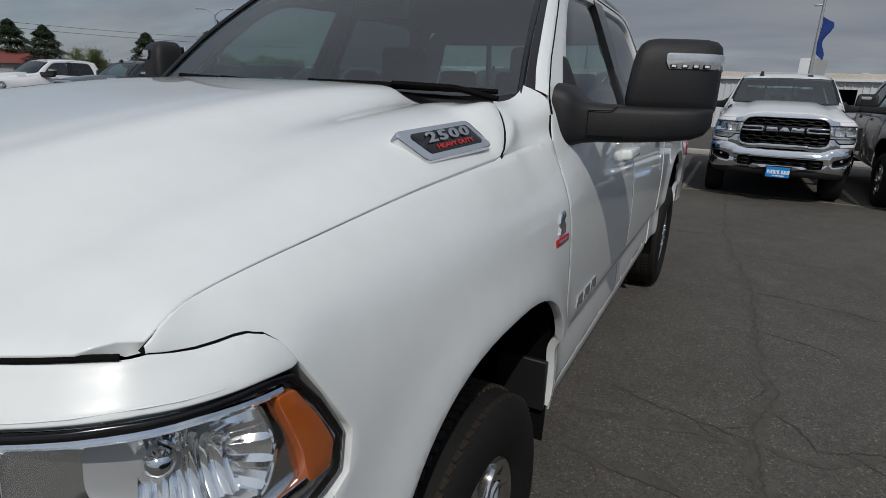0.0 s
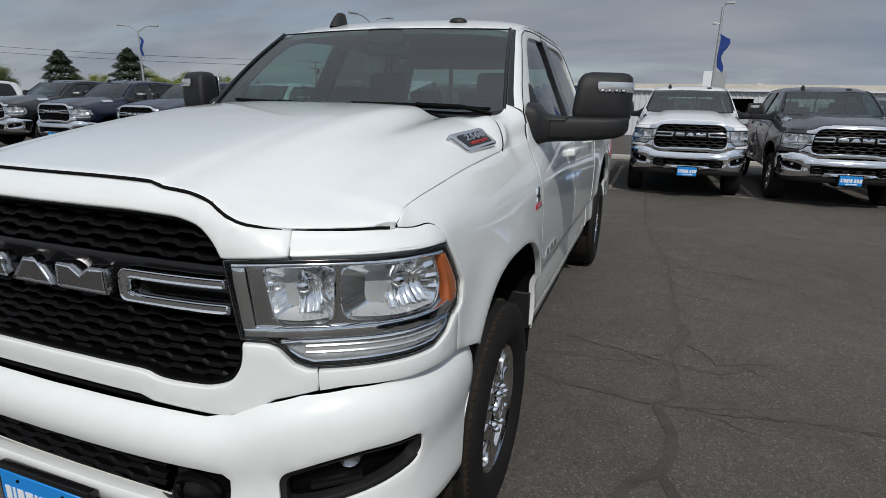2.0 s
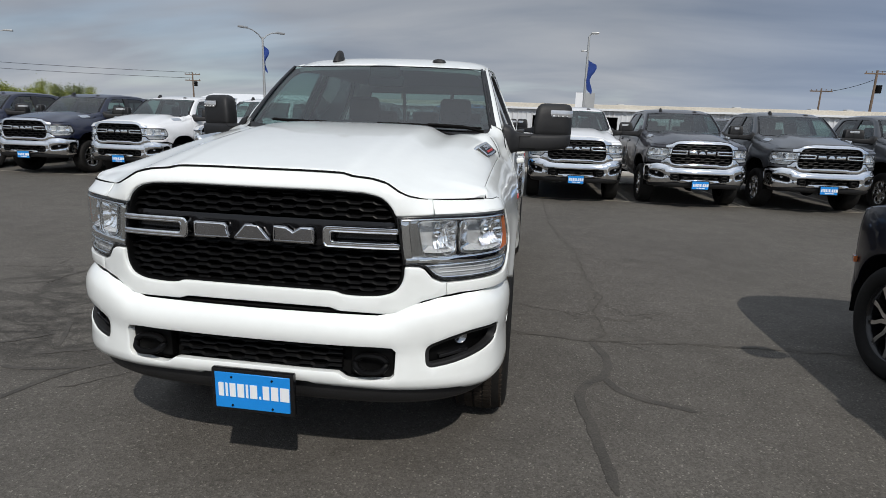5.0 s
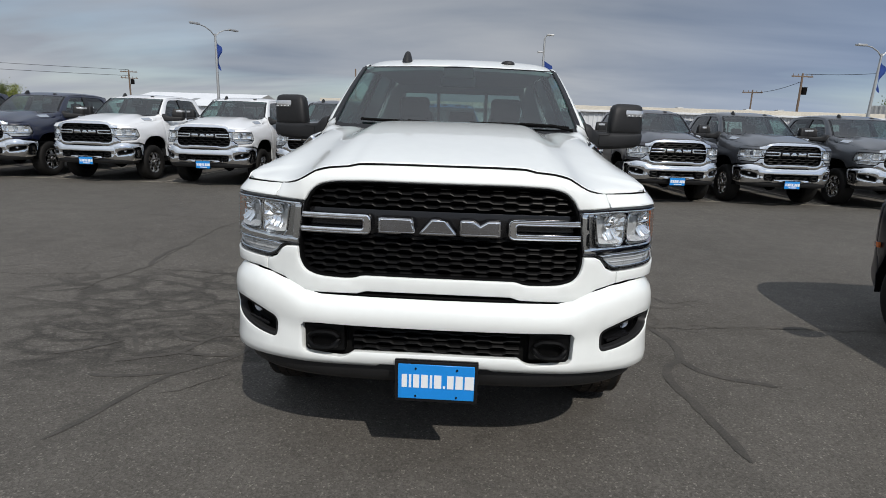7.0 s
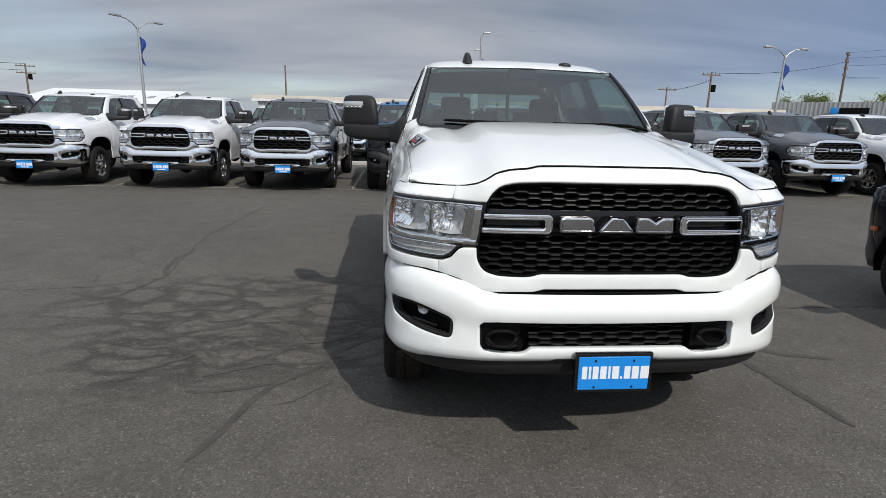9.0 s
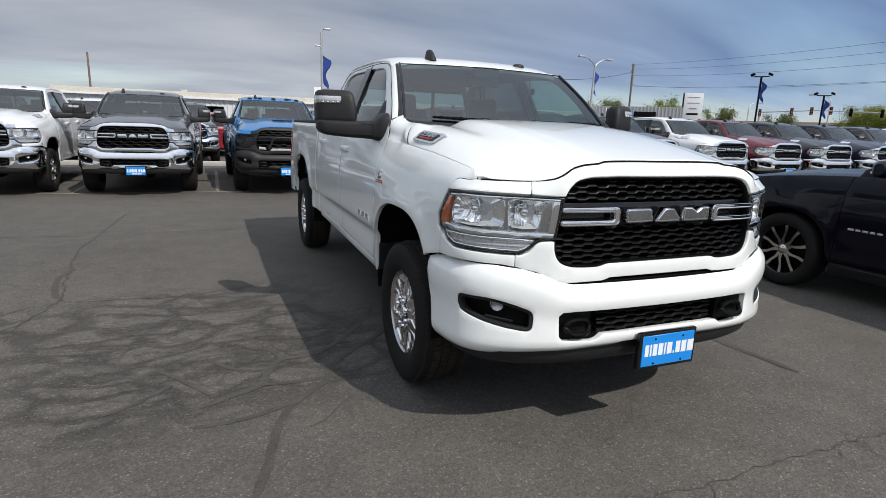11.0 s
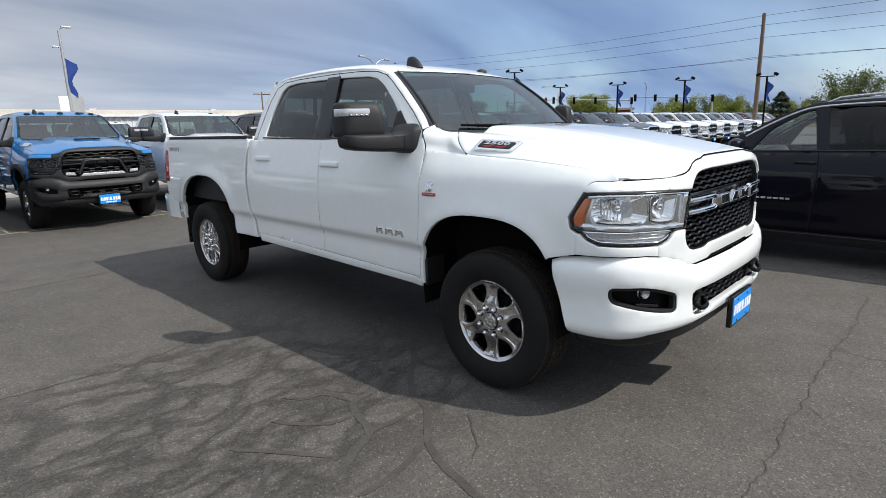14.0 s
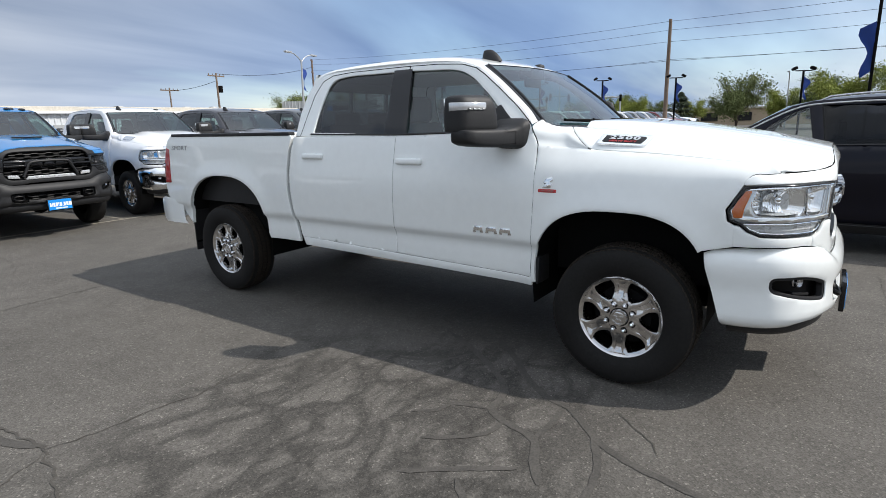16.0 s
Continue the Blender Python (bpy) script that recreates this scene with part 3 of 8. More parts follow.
def screen_map(s, t):
    """Windscreen: s from -1 to 1 across, t from 0 at the cowl to 1 at the roof."""
    x = s * (0.815 + (0.690 - 0.815) * t)
    y = (0.40 + 0.13 * s * s) * (1 - t) + (0.985 + 0.055 * s * s) * t - 0.02 * np.sin(np.pi * np.clip(t, 0, 1))
    z = (1.485 + 0.01 * s * s) * (1 - t) + (1.934 - 0.010 * s * s) * t + 0.012 * np.sin(np.pi * np.clip(t, 0, 1))
    return np.stack([x, y, z], -1)


def forward(P):
    return np.tile([0, -1.0, 0.6], (len(P), 1))


def rearward(P):
    return np.tile([0, 1.0, 0.1], (len(P), 1))


# front and top edges of the cab's side frame, from the pillar's foot back over the doors
FRAME_FRONT = [(0.618, 1.530), (0.634, 1.552), (0.655, 1.586), (0.692, 1.624), (0.772, 1.687), (0.852, 1.752), (0.928, 1.812), (1.005, 1.868), (1.070, 1.908)]
FRAME_TOP = [(1.13, 1.934), (1.24, 1.962), (1.42, 1.976), (1.7, 1.984), (2.2, 1.982), (2.46, 1.970), (2.60, 1.945), (2.69, 1.89)]
GRILLE = [(0.0, 1.302), (0.30, 1.303), (0.44, 1.298), (0.505, 1.283), (0.545, 1.245), (0.572, 1.18), (0.59, 1.08), (0.595, 1.0), (0.588, 0.955), (0.56, 0.915), (0.50, 0.897), (0.40, 0.893), (0.35, 0.896), (0.32, 0.908), (0.0, 0.908)]


def both(half):
    """A closed outline from its half at x >= 0, top middle to bottom middle."""
    return list(half) + [(-x, z) for x, z in half[::-1] if x > 1e-6]


def nose_line(pts, s=1, w=None):
    w = w or BODY
    return [(s * w.ux(x) if k == "x" else s * float(w.uy(x)), z) for k, x, z in pts]


def grow(poly, d):
    """Moves an outline outwards by about d."""
    p = np.array(poly)
    a, b = np.roll(p, 1, 0), np.roll(p, -1, 0)
    t = b - a
    n = np.stack([t[:, 1], -t[:, 0]], 1) / (np.linalg.norm(t, axis=1, keepdims=True) + 1e-9)
    area = 0.5 * np.sum(p[:, 0] * b[:, 1] - b[:, 0] * p[:, 1])
    return [tuple(q) for q in p + np.sign(area) * d * n]


BROW = [(-0.752, 1.2700), (-0.725, 1.2670), (-0.700, 1.2650), (-0.675, 1.2650), (-0.652, 1.2660), (-0.634, 1.2650), (-0.614, 1.2590), (-0.600, 1.2475), (-0.589, 1.2320), (-0.583, 1.2195)]
LAMP = [("x", 0.562, 1.206), ("x", 0.70, 1.211), ("y", -0.76, 1.213), ("y", -0.64, 1.2105), ("y", -0.590, 1.202), ("y", -0.553, 1.153), ("y", -0.518, 1.085), ("y", -0.530, 1.034), ("y", -0.585, 1.016), ("y", -0.620, 0.984), ("y", -0.672, 0.964), ("x", 0.80, 0.957), ("x", 0.735, 0.958), ("x", 0.704, 0.974), ("x", 0.675, 1.010), ("x", 0.650, 1.022), ("x", 0.590, 1.026)]


def ring(outer, inner):
    return outer, [inner]


def honeycomb(bm, wmap, opening, z0, z1, pitch, period, skip=None, depth=0.03, lift=-0.03):
    """Rows of stepped bars with short struts, as a moulded grille insert, filling an outline given in (x, z)."""
    out = np.array(opening)
    rows = int((z1 - z0) / pitch)
    for k in range(rows + 1):
        z = z0 + k * pitch
        probe = np.stack([np.linspace(0, out[:, 0].max(), 120), np.full(120, z)], 1)
        ok = inside(opening, probe)
        if not ok.any():
            continue
        half = probe[ok][-1][0]
        if skip and skip[0] < z < skip[1]:
            continue
        xs, off = [], (k % 2) * period / 2
        n = int(2 * half / period) + 3
        for i in range(-n, n):
            for f, h in ((0.0, -1), (0.36, -1), (0.5, 1), (0.86, 1)):
                x = (i + f) * period + off
                if -half < x < half:
                    xs.append((x, h))
        xs = [(-half, xs[0][1])] + xs + [(half, xs[-1][1])]
        a = 0.14 * pitch
        lines = []
        for dz, dl in ((0.20 * pitch, -0.006), (0.02 * pitch, -0.001), (-0.16 * pitch, 0.001), (-0.24 * pitch, -0.004), (-0.26 * pitch, -depth), (0.26 * pitch, -depth)):
            u = np.array([math.copysign(wmap.ux(abs(x)), x) for x, _ in xs])
            lines.append(wmap.at(u, np.array([z + a * h + dz for _, h in xs]), lift + dl))
        lines.append(lines[0])
        sheet(bm, lines)
    return bm


def wheel_meshes(fine):
    """Shared meshes of a wheel, axle along x, outer face at +x."""
    seg = 72 if fine else 28
    R, w = 0.420, 0.138
    tyre = bmesh.new()
    prof = [(0.238, 0.100), (0.250, 0.118), (0.262, 0.122), (0.275, 0.131), (0.30, 0.139), (0.335, 0.142), (0.365, 0.138), (0.388, 0.130), (0.402, 0.118), (0.409, 0.10), (0.412, 0.05), (0.412, -0.05), (0.409, -0.10), (0.402, -0.118), (0.388, -0.130), (0.365, -0.138), (0.32, -0.14), (0.26, -0.12), (0.238, -0.10)]
    lathe(tyre, prof, seg)
    tread = bmesh.new()
    count = 80 if fine else 0
    for k in range(count):
        for x, hw, ph in ((-0.096, 0.022, 0), (-0.048, 0.020, 0.5), (0.0, 0.019, 0.2), (0.048, 0.020, 0.7), (0.096, 0.022, 0.35)):
            th = (k + ph) * math.tau / count
            m = Matrix.Rotation(th, 4, "X") @ Matrix.Translation((x, 0, 0.412 if abs(x) < 0.09 else 0.408)) @ Matrix.Rotation(0.25 * (1 if ph > 0.4 else -1), 4, "Z")
            box(tread, (-hw, -0.0130, -0.012), (hw, 0.0130, 0.007 if abs(x) < 0.09 else -0.001), m)
    rim = bmesh.new()
    lathe(rim, [(0.205, -0.09), (0.212, 0.02), (0.214, 0.075), (0.222, 0.098), (0.236, 0.104), (0.244, 0.112), (0.248, 0.110), (0.248, 0.09), (0.235, 0.06)], seg)
    for s in range(6):
        m = Matrix.Rotation(s * math.tau / 6, 4, "X")
        grid = []
        for r, hw, x in ((0.075, 0.044, 0.106), (0.105, 0.054, 0.104), (0.122, 0.049, 0.100), (0.145, 0.043, 0.095), (0.170, 0.042, 0.092), (0.194, 0.050, 0.093), (0.210, 0.064, 0.097), (0.219, 0.082, 0.101), (0.228, 0.106, 0.103)):
            row, e = [], float(ease(r, 0.11, 0.17) * (1 - ease(r, 0.20, 0.222)))
            for f, d in ((-1.0, -0.06), (-0.975, -0.012), (-0.86, 0.0), (-0.64, 0.002), (-0.40, 0.001), (-0.32, -0.006 * e), (0.32, -0.006 * e), (0.40, 0.001), (0.64, 0.002), (0.86, 0.0), (0.975, -0.012), (1.0, -0.06)):
                row.append(m @ Vector((x + d, f * hw, r)))
            grid.append(row)
        sheet(rim, grid)
    lathe(rim, [(0.0, 0.104), (0.060, 0.105), (0.104, 0.105), (0.114, 0.101), (0.119, 0.088), (0.119, 0.03)], 36 if fine else 16)
    cap = bmesh.new()
    lathe(cap, [(0.0, 0.121), (0.030, 0.121), (0.036, 0.119), (0.038, 0.124), (0.046, 0.124), (0.050, 0.118), (0.052, 0.104)], 28 if fine else 12)
    if fine:
        for k in range(5):
            box(cap, (0.116, -0.006, 0.008), (0.1255, 0.006, 0.029), Matrix.Rotation(k * math.tau / 5, 4, "X"), 0.001, 1)
    nut = bmesh.new()
    lathe(nut, [(0.0, 0.028), (0.006, 0.027), (0.0105, 0.022), (0.0135, 0.012), (0.0145, 0.0)], 12)
    # flat black disc round each nut, for the shade of its recess
    seat = bmesh.new()
    lathe(seat, [(0.0, 0.0015), (0.0205, 0.0015), (0.0215, -0.004)], 14)
    collar = bmesh.new()
    lathe(collar, [(0.051, 0.108), (0.0555, 0.108), (0.057, 0.102)], 28)
    core = bmesh.new()
    lathe(core, [(0.0, 0.035), (0.165, 0.035), (0.168, 0.0), (0.20, -0.03), (0.205, -0.09), (0.0, -0.10)], 32)
    res = {}
    for key, bm, mat, sharp in (("tyre", tyre, RUBBER, 50), ("tread", tread, DIRTYRUBBER, 30), ("rim", rim, BRIGHT, 35), ("centre_cap", cap, BRIGHT, 40), ("lug_nut", nut, CHROME, 50), ("lug_shade", seat, UNDER, 50), ("cap_collar", collar, UNDER, 50), ("wheel", core, UNDER, 40)):
        tmp = part("tmp", bm, mat, None, "", True, sharp)
        me = tmp.data
        bpy.data.objects.remove(tmp)
        me.name = key
        res[key] = me
    return res


WHEELS = {}


def wheel(parent, m, fine):
    if fine not in WHEELS:
        WHEELS[fine] = wheel_meshes(fine)
    me = WHEELS[fine]
    hub = part("wheel", me["wheel"], UNDER, parent)
    hub.matrix_basis = m
    part("tyre", me["tyre"], RUBBER, hub, "black all-terrain tyre")
    part("rim", me["rim"], BRIGHT, hub, "polished six-spoke alloy rim")
    part("centre_cap", me["centre_cap"], BRIGHT, hub)
    if fine:
        part("tread", me["tread"], DIRTYRUBBER, hub, "dusty blocky tread")
        for k in range(8):
            th = (k + 0.5) * math.tau / 8
            n = part("lug_nut", me["lug_nut"], CHROME, hub)
            n.matrix_basis = Matrix.Translation((0.104, 0.082 * math.cos(th), 0.082 * math.sin(th)))
            part("lug_shade", me["lug_shade"], UNDER, hub).matrix_basis = n.matrix_basis
        part("cap_collar", me["cap_collar"], UNDER, hub)
    return hub


def mirror(parent, s, fine):
    """Towing mirror: a broad arm from the door and an upright housing with a lit strip."""
    def bow(v, e):
        return math.copysign(abs(v) ** e, v)

    arm, rows = bmesh.new(), []
    for x, y0, y1, z0, z1 in ((0.870, 0.625, 0.880, 1.374, 1.570), (0.905, 0.628, 0.865, 1.374, 1.560), (0.930, 0.645, 0.835, 1.384, 1.535), (0.955, 0.668, 0.820, 1.392, 1.518), (1.00, 0.685, 0.830, 1.396, 1.512), (1.06, 0.705, 0.860, 1.398, 1.511), (1.13, 0.730, 0.895, 1.402, 1.511), (1.20, 0.756, 0.920, 1.408, 1.511), (1.255, 0.780, 0.937, 1.416, 1.511), (1.287, 0.805, 0.938, 1.430, 1.511), (1.302, 0.835, 0.925, 1.452, 1.508)):
        cy, cz, hy, hz = (y0 + y1) / 2, (z0 + z1) / 2, (y1 - y0) / 2, (z1 - z0) / 2
        rows.append([(s * x, cy + hy * bow(math.cos(a), 0.45), cz + hz * bow(math.sin(a), 0.45)) for a in [k * math.tau / 24 for k in range(24)]])
    r = sheet(arm, rows, True)
    arm.faces.new(r[0]); arm.faces.new(r[-1])
    a = part("mirror_arm", arm, PLASTIC, parent, "textured black mirror arm")
    head, rows = bmesh.new(), []

    def skin(x, y):
        return 0.10 + 0.42 * (x - 1.06) + y

    for z, x0, x1, y0, y1 in ((1.498, 1.068, 1.303, 0.640, 0.788), (1.506, 1.058, 1.306, 0.634, 0.792), (1.53, 1.054, 1.307, 0.630, 0.794), (1.58, 1.058, 1.307, 0.630, 0.794), (1.63, 1.064, 1.306, 0.634, 0.793), (1.665, 1.070, 1.304, 0.641, 0.790), (1.688, 1.080, 1.299, 0.652, 0.786), (1.701, 1.095, 1.286, 0.668, 0.778), (1.707, 1.118, 1.262, 0.690, 0.765)):
        cx, cy, hx, hy = (x0 + x1) / 2, (y0 + y1) / 2, (x1 - x0) / 2, (y1 - y0) / 2
        rows.append([(s * (cx + hx * bow(math.cos(a), 0.40)), skin(cx + hx * bow(math.cos(a), 0.40), cy + 1.05 * hy * bow(math.sin(a), 0.55)), z) for a in [k * math.tau / 40 for k in range(40)]])
    r = sheet(head, rows, True)
    head.faces.new(r[0]); head.faces.new(r[-1])
    h = part("mirror_housing", head, PLASTIC, parent, "textured black towing mirror housing")
    glass = bmesh.new()
    box(glass, (-0.100, 0.0, 1.515), (0.100, 0.008, 1.69), Matrix.Translation((s * 1.18, 0.950, 0)) @ Matrix.Rotation(s * radians(22.8), 4, "Z"), 0.003, 1)
    part("mirror_glass", glass, CHROME, h)
    # slim signal lamp wrapping the outer front edge, its inner end cut aslant
    strip = bmesh.new()
    pts = [(1.160, 0.633), (1.20, 0.629), (1.25, 0.630), (1.283, 0.638), (1.300, 0.660), (1.3065, 0.695), (1.3075, 0.73)]
    rows = []
    for z, o, cut in ((1.618, -0.004, 0.012), (1.6205, 0.004, 0.010), (1.630, 0.006, 0.005), (1.642, 0.007, 0.0), (1.658, 0.006, 0.0), (1.663, 0.003, 0.004), (1.665, -0.004, 0.008)):
        rows.append([(s * (x + (cut if k == 0 else 0.0) + o * (0.1 if k < 4 else 0.35)), skin(x, y) - o * (1.0 if k < 4 else 0.3), z) for k, (x, y) in enumerate(pts)])
    sheet(strip, rows)
    part("signal_lens", strip, SIGNAL, h, "bright mirror signal lamp")
    if fine:
        for k in range(4):
            x = 1.182 + 0.029 * k
            m = Matrix.Translation((s * x, skin(x, 0.6245), 1.6270)) @ Matrix.Rotation(s * radians(22.5), 4, "Z")
            led = bmesh.new()
            box(led, (-0.0105, -0.002, -0.0055), (0.0105, 0.006, 0.0055), m, 0.002, 1)
            cell = part("signal_cell", led, GLOSSBLACK, h)
            led = bmesh.new()
            box(led, (-0.0065, -0.004, -0.0035), (0.0065, 0.004, 0.0035), m, 0.0015, 1)
            part("signal_led", led, PLATEWHITE, cell)
        seam = bmesh.new()
        tube(seam, [(s * 1.075, 0.7105, 1.418), (s * 0.972, 0.6735, 1.418), (s * 0.972, 0.6725, 1.492), (s * 1.035, 0.694, 1.4935), (s * 1.052, 0.701, 1.5065)], 0.0016, 5)
        part("arm_seam", seam, UNDER, a)


def seam_line(parent, fmap, pts, name="panel_gap", r=0.0035, lift=0.0):
    bm = bmesh.new()
    p = np.array(resample([tuple(q) for q in pts], 0.03))
    n = len(pts)
    # open polyline
    dense = []
    for a, b in zip(pts, pts[1:]):
        k = max(1, int(math.dist(a, b) / 0.03))
        dense += [(a[0] + (b[0] - a[0]) * i / k, a[1] + (b[1] - a[1]) * i / k) for i in range(k)]
    dense.append(pts[-1])
    d = np.array(dense)
    tube(bm, fmap(d[:, 0], d[:, 1]), r, 5)
    return part(name, bm, UNDER, parent)


def edge_tube(outline, fmap, parent, r=0.0026):
    """A thin bright rim along a closed outline."""
    bm, q = bmesh.new(), np.array(resample(outline, 0.010))
    tube(bm, fmap(q[:, 0], q[:, 1]), r, 5, True)
    return part("chrome_rim", bm, CHROME, parent)


def pickup(m, body, label, group="", fine=False, chrome=False, rugged=False):
    """One crew-cab pickup with all its parts."""
    P = thing("pickup_truck", m, label, "pickup truck", group)
    step = 0.035 if fine else 0.11
    bright = GLOSSBLACK if rugged else CHROME
    nose_mat = PLASTIC if rugged else CHROME if chrome else body
    bump_mat = PLASTIC if rugged else CHROME if chrome else body
    nose = lambda lift=0.0: (lambda u, z: BODY.at(u, z, lift))

    # nose: surround of the grille and the corners round the lamps
    opening = fillet(both([(BODY.ux(x), z) for x, z in GRILLE]), 0.025, 3)
    lampR, lampL = nose_line(LAMP, 1), nose_line(LAMP, -1)
    half = [("x", x, z) for x, z in NOSE_TOP[:9]] + [("x", 0.698, 1.270), ("x", 0.695, 1.222), ("x", 0.550, 1.217), ("x", 0.578, 1.015), ("x", 0.648, 1.011), ("x", 0.666, 1.002), ("x", 0.696, 0.964), ("x", 0.730, 0.947), ("x", 0.746, 0.946), ("x", 0.746, 0.900), ("x", 0.66, 0.880), ("x", 0.60, 0.848), ("x", 0.55, 0.832), ("x", 0.50, 0.83), ("x", 0.34, 0.833), ("x", 0.30, 0.845), ("x", 0.0, 0.846)]
    surround = both([(BODY.ux(x), z) for _, x, z in half])
    part("grille_surround", panel(grow(surround, -0.003), nose(), outward, step * 0.7, 0.045, [grow(opening, 0.006)], turn=0.006), nose_mat, P, "" if not chrome else "chrome grille surround", sharp=60)
    for s in (1, -1):
        top = nose_line([("x", 0.703, 1.2695), ("x", 0.76, 1.268), ("x", 0.82, 1.267), ("y", -0.768, 1.2665)] + [("y", y, z - 0.0022) for y, z in BROW] + [("y", -0.593, 1.2150), ("y", -0.64, 1.2190), ("y", -0.76, 1.225), ("x", 0.702, 1.223)], s)
        part("lamp_brow", panel(top, nose(), outward, 0.009 if fine else 0.08, 0.03), body, P, sharp=60)
        low = nose_line([("x", 0.752, 0.946), ("x", 0.80, 0.946), ("y", -0.672, 0.953), ("y", -0.610, 0.977), ("y", -0.575, 1.006), ("y", -0.5515, 1.010), ("y", -0.5575, 0.906), ("y", -0.70, 0.910), ("x", 0.80, 0.908), ("x", 0.752, 0.901)], s)
        part("lamp_apron", panel(low, nose(), outward, step * 0.7, 0.03), PLASTIC if rugged else body, P, sharp=60)
        if fine:
            # black tubes stand in for the shade in the gaps: hood to nose and hood to wing
            gap_tube = bmesh.new()
            xs_ = list(np.linspace(0.0, 0.866, 44))
            k_ = [float(ease(x, 0.55, 0.70)) for x in xs_]
            tube(gap_tube, [(s * x, float(HOOD_EDGE(x)) + 0.0015 + 0.0050 * k, float(HOOD_F(x)) - 0.0045 + 0.0003 * k) for x, k in zip(xs_, k_)], [0.0048 - 0.0010 * k for k in k_], 6)
            part("hood_gap_shade", gap_tube, UNDER, P)
            gap_tube = bmesh.new()
            ys_ = np.linspace(-0.756, 0.235, 44)
            tube(gap_tube, [(s * (q[0] - 0.003), q[1], q[2] - 0.0040) for q in wing_edge(ys_)] + [(s * x, y, float(hood_map(np.array([x]), np.array([y]))[0][2]) - 0.004) for x, y in HOOD_TURN], 0.0036, 6)
            part("hood_gap_shade", gap_tube, UNDER, P)
    part("grille_back", panel(grow(opening, 0.015), nose(-0.10), outward, 0.1, 0.0), UNDER, P)
    part("grille_frame", panel(grow(opening, 0.002), nose(-0.014), outward, step, 0.07, [grow(opening, -0.008)]), GRILLEBLACK, P, "black grille frame")
    insert = bmesh.new()
    grill_xz = both(GRILLE)
    pitch, period = (0.0262, 0.107) if fine else (0.05, 0.19)
    honeycomb(insert, BODY, grill_xz, 0.916, 1.295, pitch, period, (1.078, 1.182), 0.035, -0.035)
    part("grille_insert", insert, GRILLEBLACK, P, "black stepped honeycomb grille", smooth=False)
    band = [(-0.566, 1.078), (0.566, 1.078), (0.556, 1.180), (-0.556, 1.180)]
    band = [(math.copysign(BODY.ux(abs(x)), x), z) for x, z in band]
    part("grille_band", panel(band, nose(-0.05), outward, step, 0.03), GLOSSBLACK, P)
    # bright brackets and block badge in the band
    for s in (1, -1):
        o = [(0.562, 1.163), (0.294, 1.163), (0.284, 1.153), (0.284, 1.101), (0.294, 1.091), (0.570, 1.091), (0.569, 1.104), (0.314, 1.104), (0.307, 1.111), (0.307, 1.143), (0.314, 1.150), (0.564, 1.150)]
        o = [(s * BODY.ux(x), z) for x, z in fillet(o, [0, 0.008, 0.008, 0.008, 0.008, 0, 0, 0.006, 0.006, 0.006, 0.006, 0], 3)]
        part("grille_bracket", panel(o, nose(0.004), outward, 0.006 if fine else 0.05, 0.03, turn=0.0065), bright, P, "grille bracket")
        if fine:
            edge_tube(o, nose(0.0045), P)
    blocks = [
        [(-0.243, 1.157), (-0.118, 1.157), (-0.106, 1.146), (-0.106, 1.130), (-0.100, 1.098), (-0.243, 1.098)],
        [(-0.030, 1.157), (0.022, 1.157), (0.066, 1.098), (-0.076, 1.098)],
        [(0.087, 1.157), (0.135, 1.157), (0.165, 1.138), (0.195, 1.157), (0.243, 1.157), (0.243, 1.098), (0.087, 1.098)],
    ]
    for b in blocks:
        o = [(math.copysign(BODY.ux(abs(x)), x), z) for x, z in b]
        part("badge_block", panel(grow(o, -0.004), nose(0.010), outward, 0.008 if fine else 0.05, 0.03, turn=0.009), DARKCHROME if fine else bright, P, "plain badge block")
        if fine:
            edge_tube(grow(o, -0.0045), nose(0.0105), P)

    # head lamps
    bezel_mat = GLOSSBLACK if rugged else LAMPSILVER
    lampn = lambda lift=0.0: (lambda u, z: LAMPW.at(u, z, lift))
    for s, line in ((1, lampR), (-1, lampL)):
        g = (lambda pts, s=s: nose_line(pts, s))
        hous = part("headlamp", panel(grow(line, -0.002), lampn(-0.065), outward, step, -0.060), GLOSSBLACK if rugged else SATIN, P, "clear headlamp with chrome reflectors and amber end")
        part("lens", panel(grow(line, -0.010), lampn(-0.003), outward, step, 0.006), LENS, hous)
        part("lamp_gasket", panel(line, lampn(-0.006), outward, step, 0.01, [grow(line, -0.005)]), GLOSSBLACK, hous)
        ui, uo = BODY.ux(0.642), float(BODY.uy(-0.632))
        mid = ui + 0.37 * (uo - ui)
        # two broad reflectors with rounded corners
        cups = [fillet([(s * ui, 1.192), (s * (mid - 0.008), 1.196), (s * (mid - 0.014), 1.054), (s * (ui + 0.024), 1.052)], [0.02, 0.03, 0.03, 0.04], 5),
                fillet([(s * (mid + 0.008), 1.196), (s * (uo - 0.010), 1.193), (s * (uo + 0.012), 1.12), (s * (uo - 0.012), 1.062), (s * (mid + 0.022), 1.054), (s * (mid + 0.000), 1.09)], [0.03, 0.03, 0.02, 0.03, 0.05, 0.03], 5)]
        cups = [c if s > 0 else c[::-1] for c in cups]
        plate = g([("x", 0.576, 1.200), ("x", 0.70, 1.205), ("y", -0.76, 1.207), ("y", -0.64, 1.201), ("y", -0.598, 1.188), ("y", -0.560, 1.14), ("y", -0.530, 1.085), ("y", -0.540, 1.044), ("y", -0.60, 1.038), ("x", 0.70, 1.034), ("x", 0.586, 1.036)])
        part("bezel", panel(plate, lampn(-0.024), outward, step * 0.6, 0.012, cups), bezel_mat, hous)
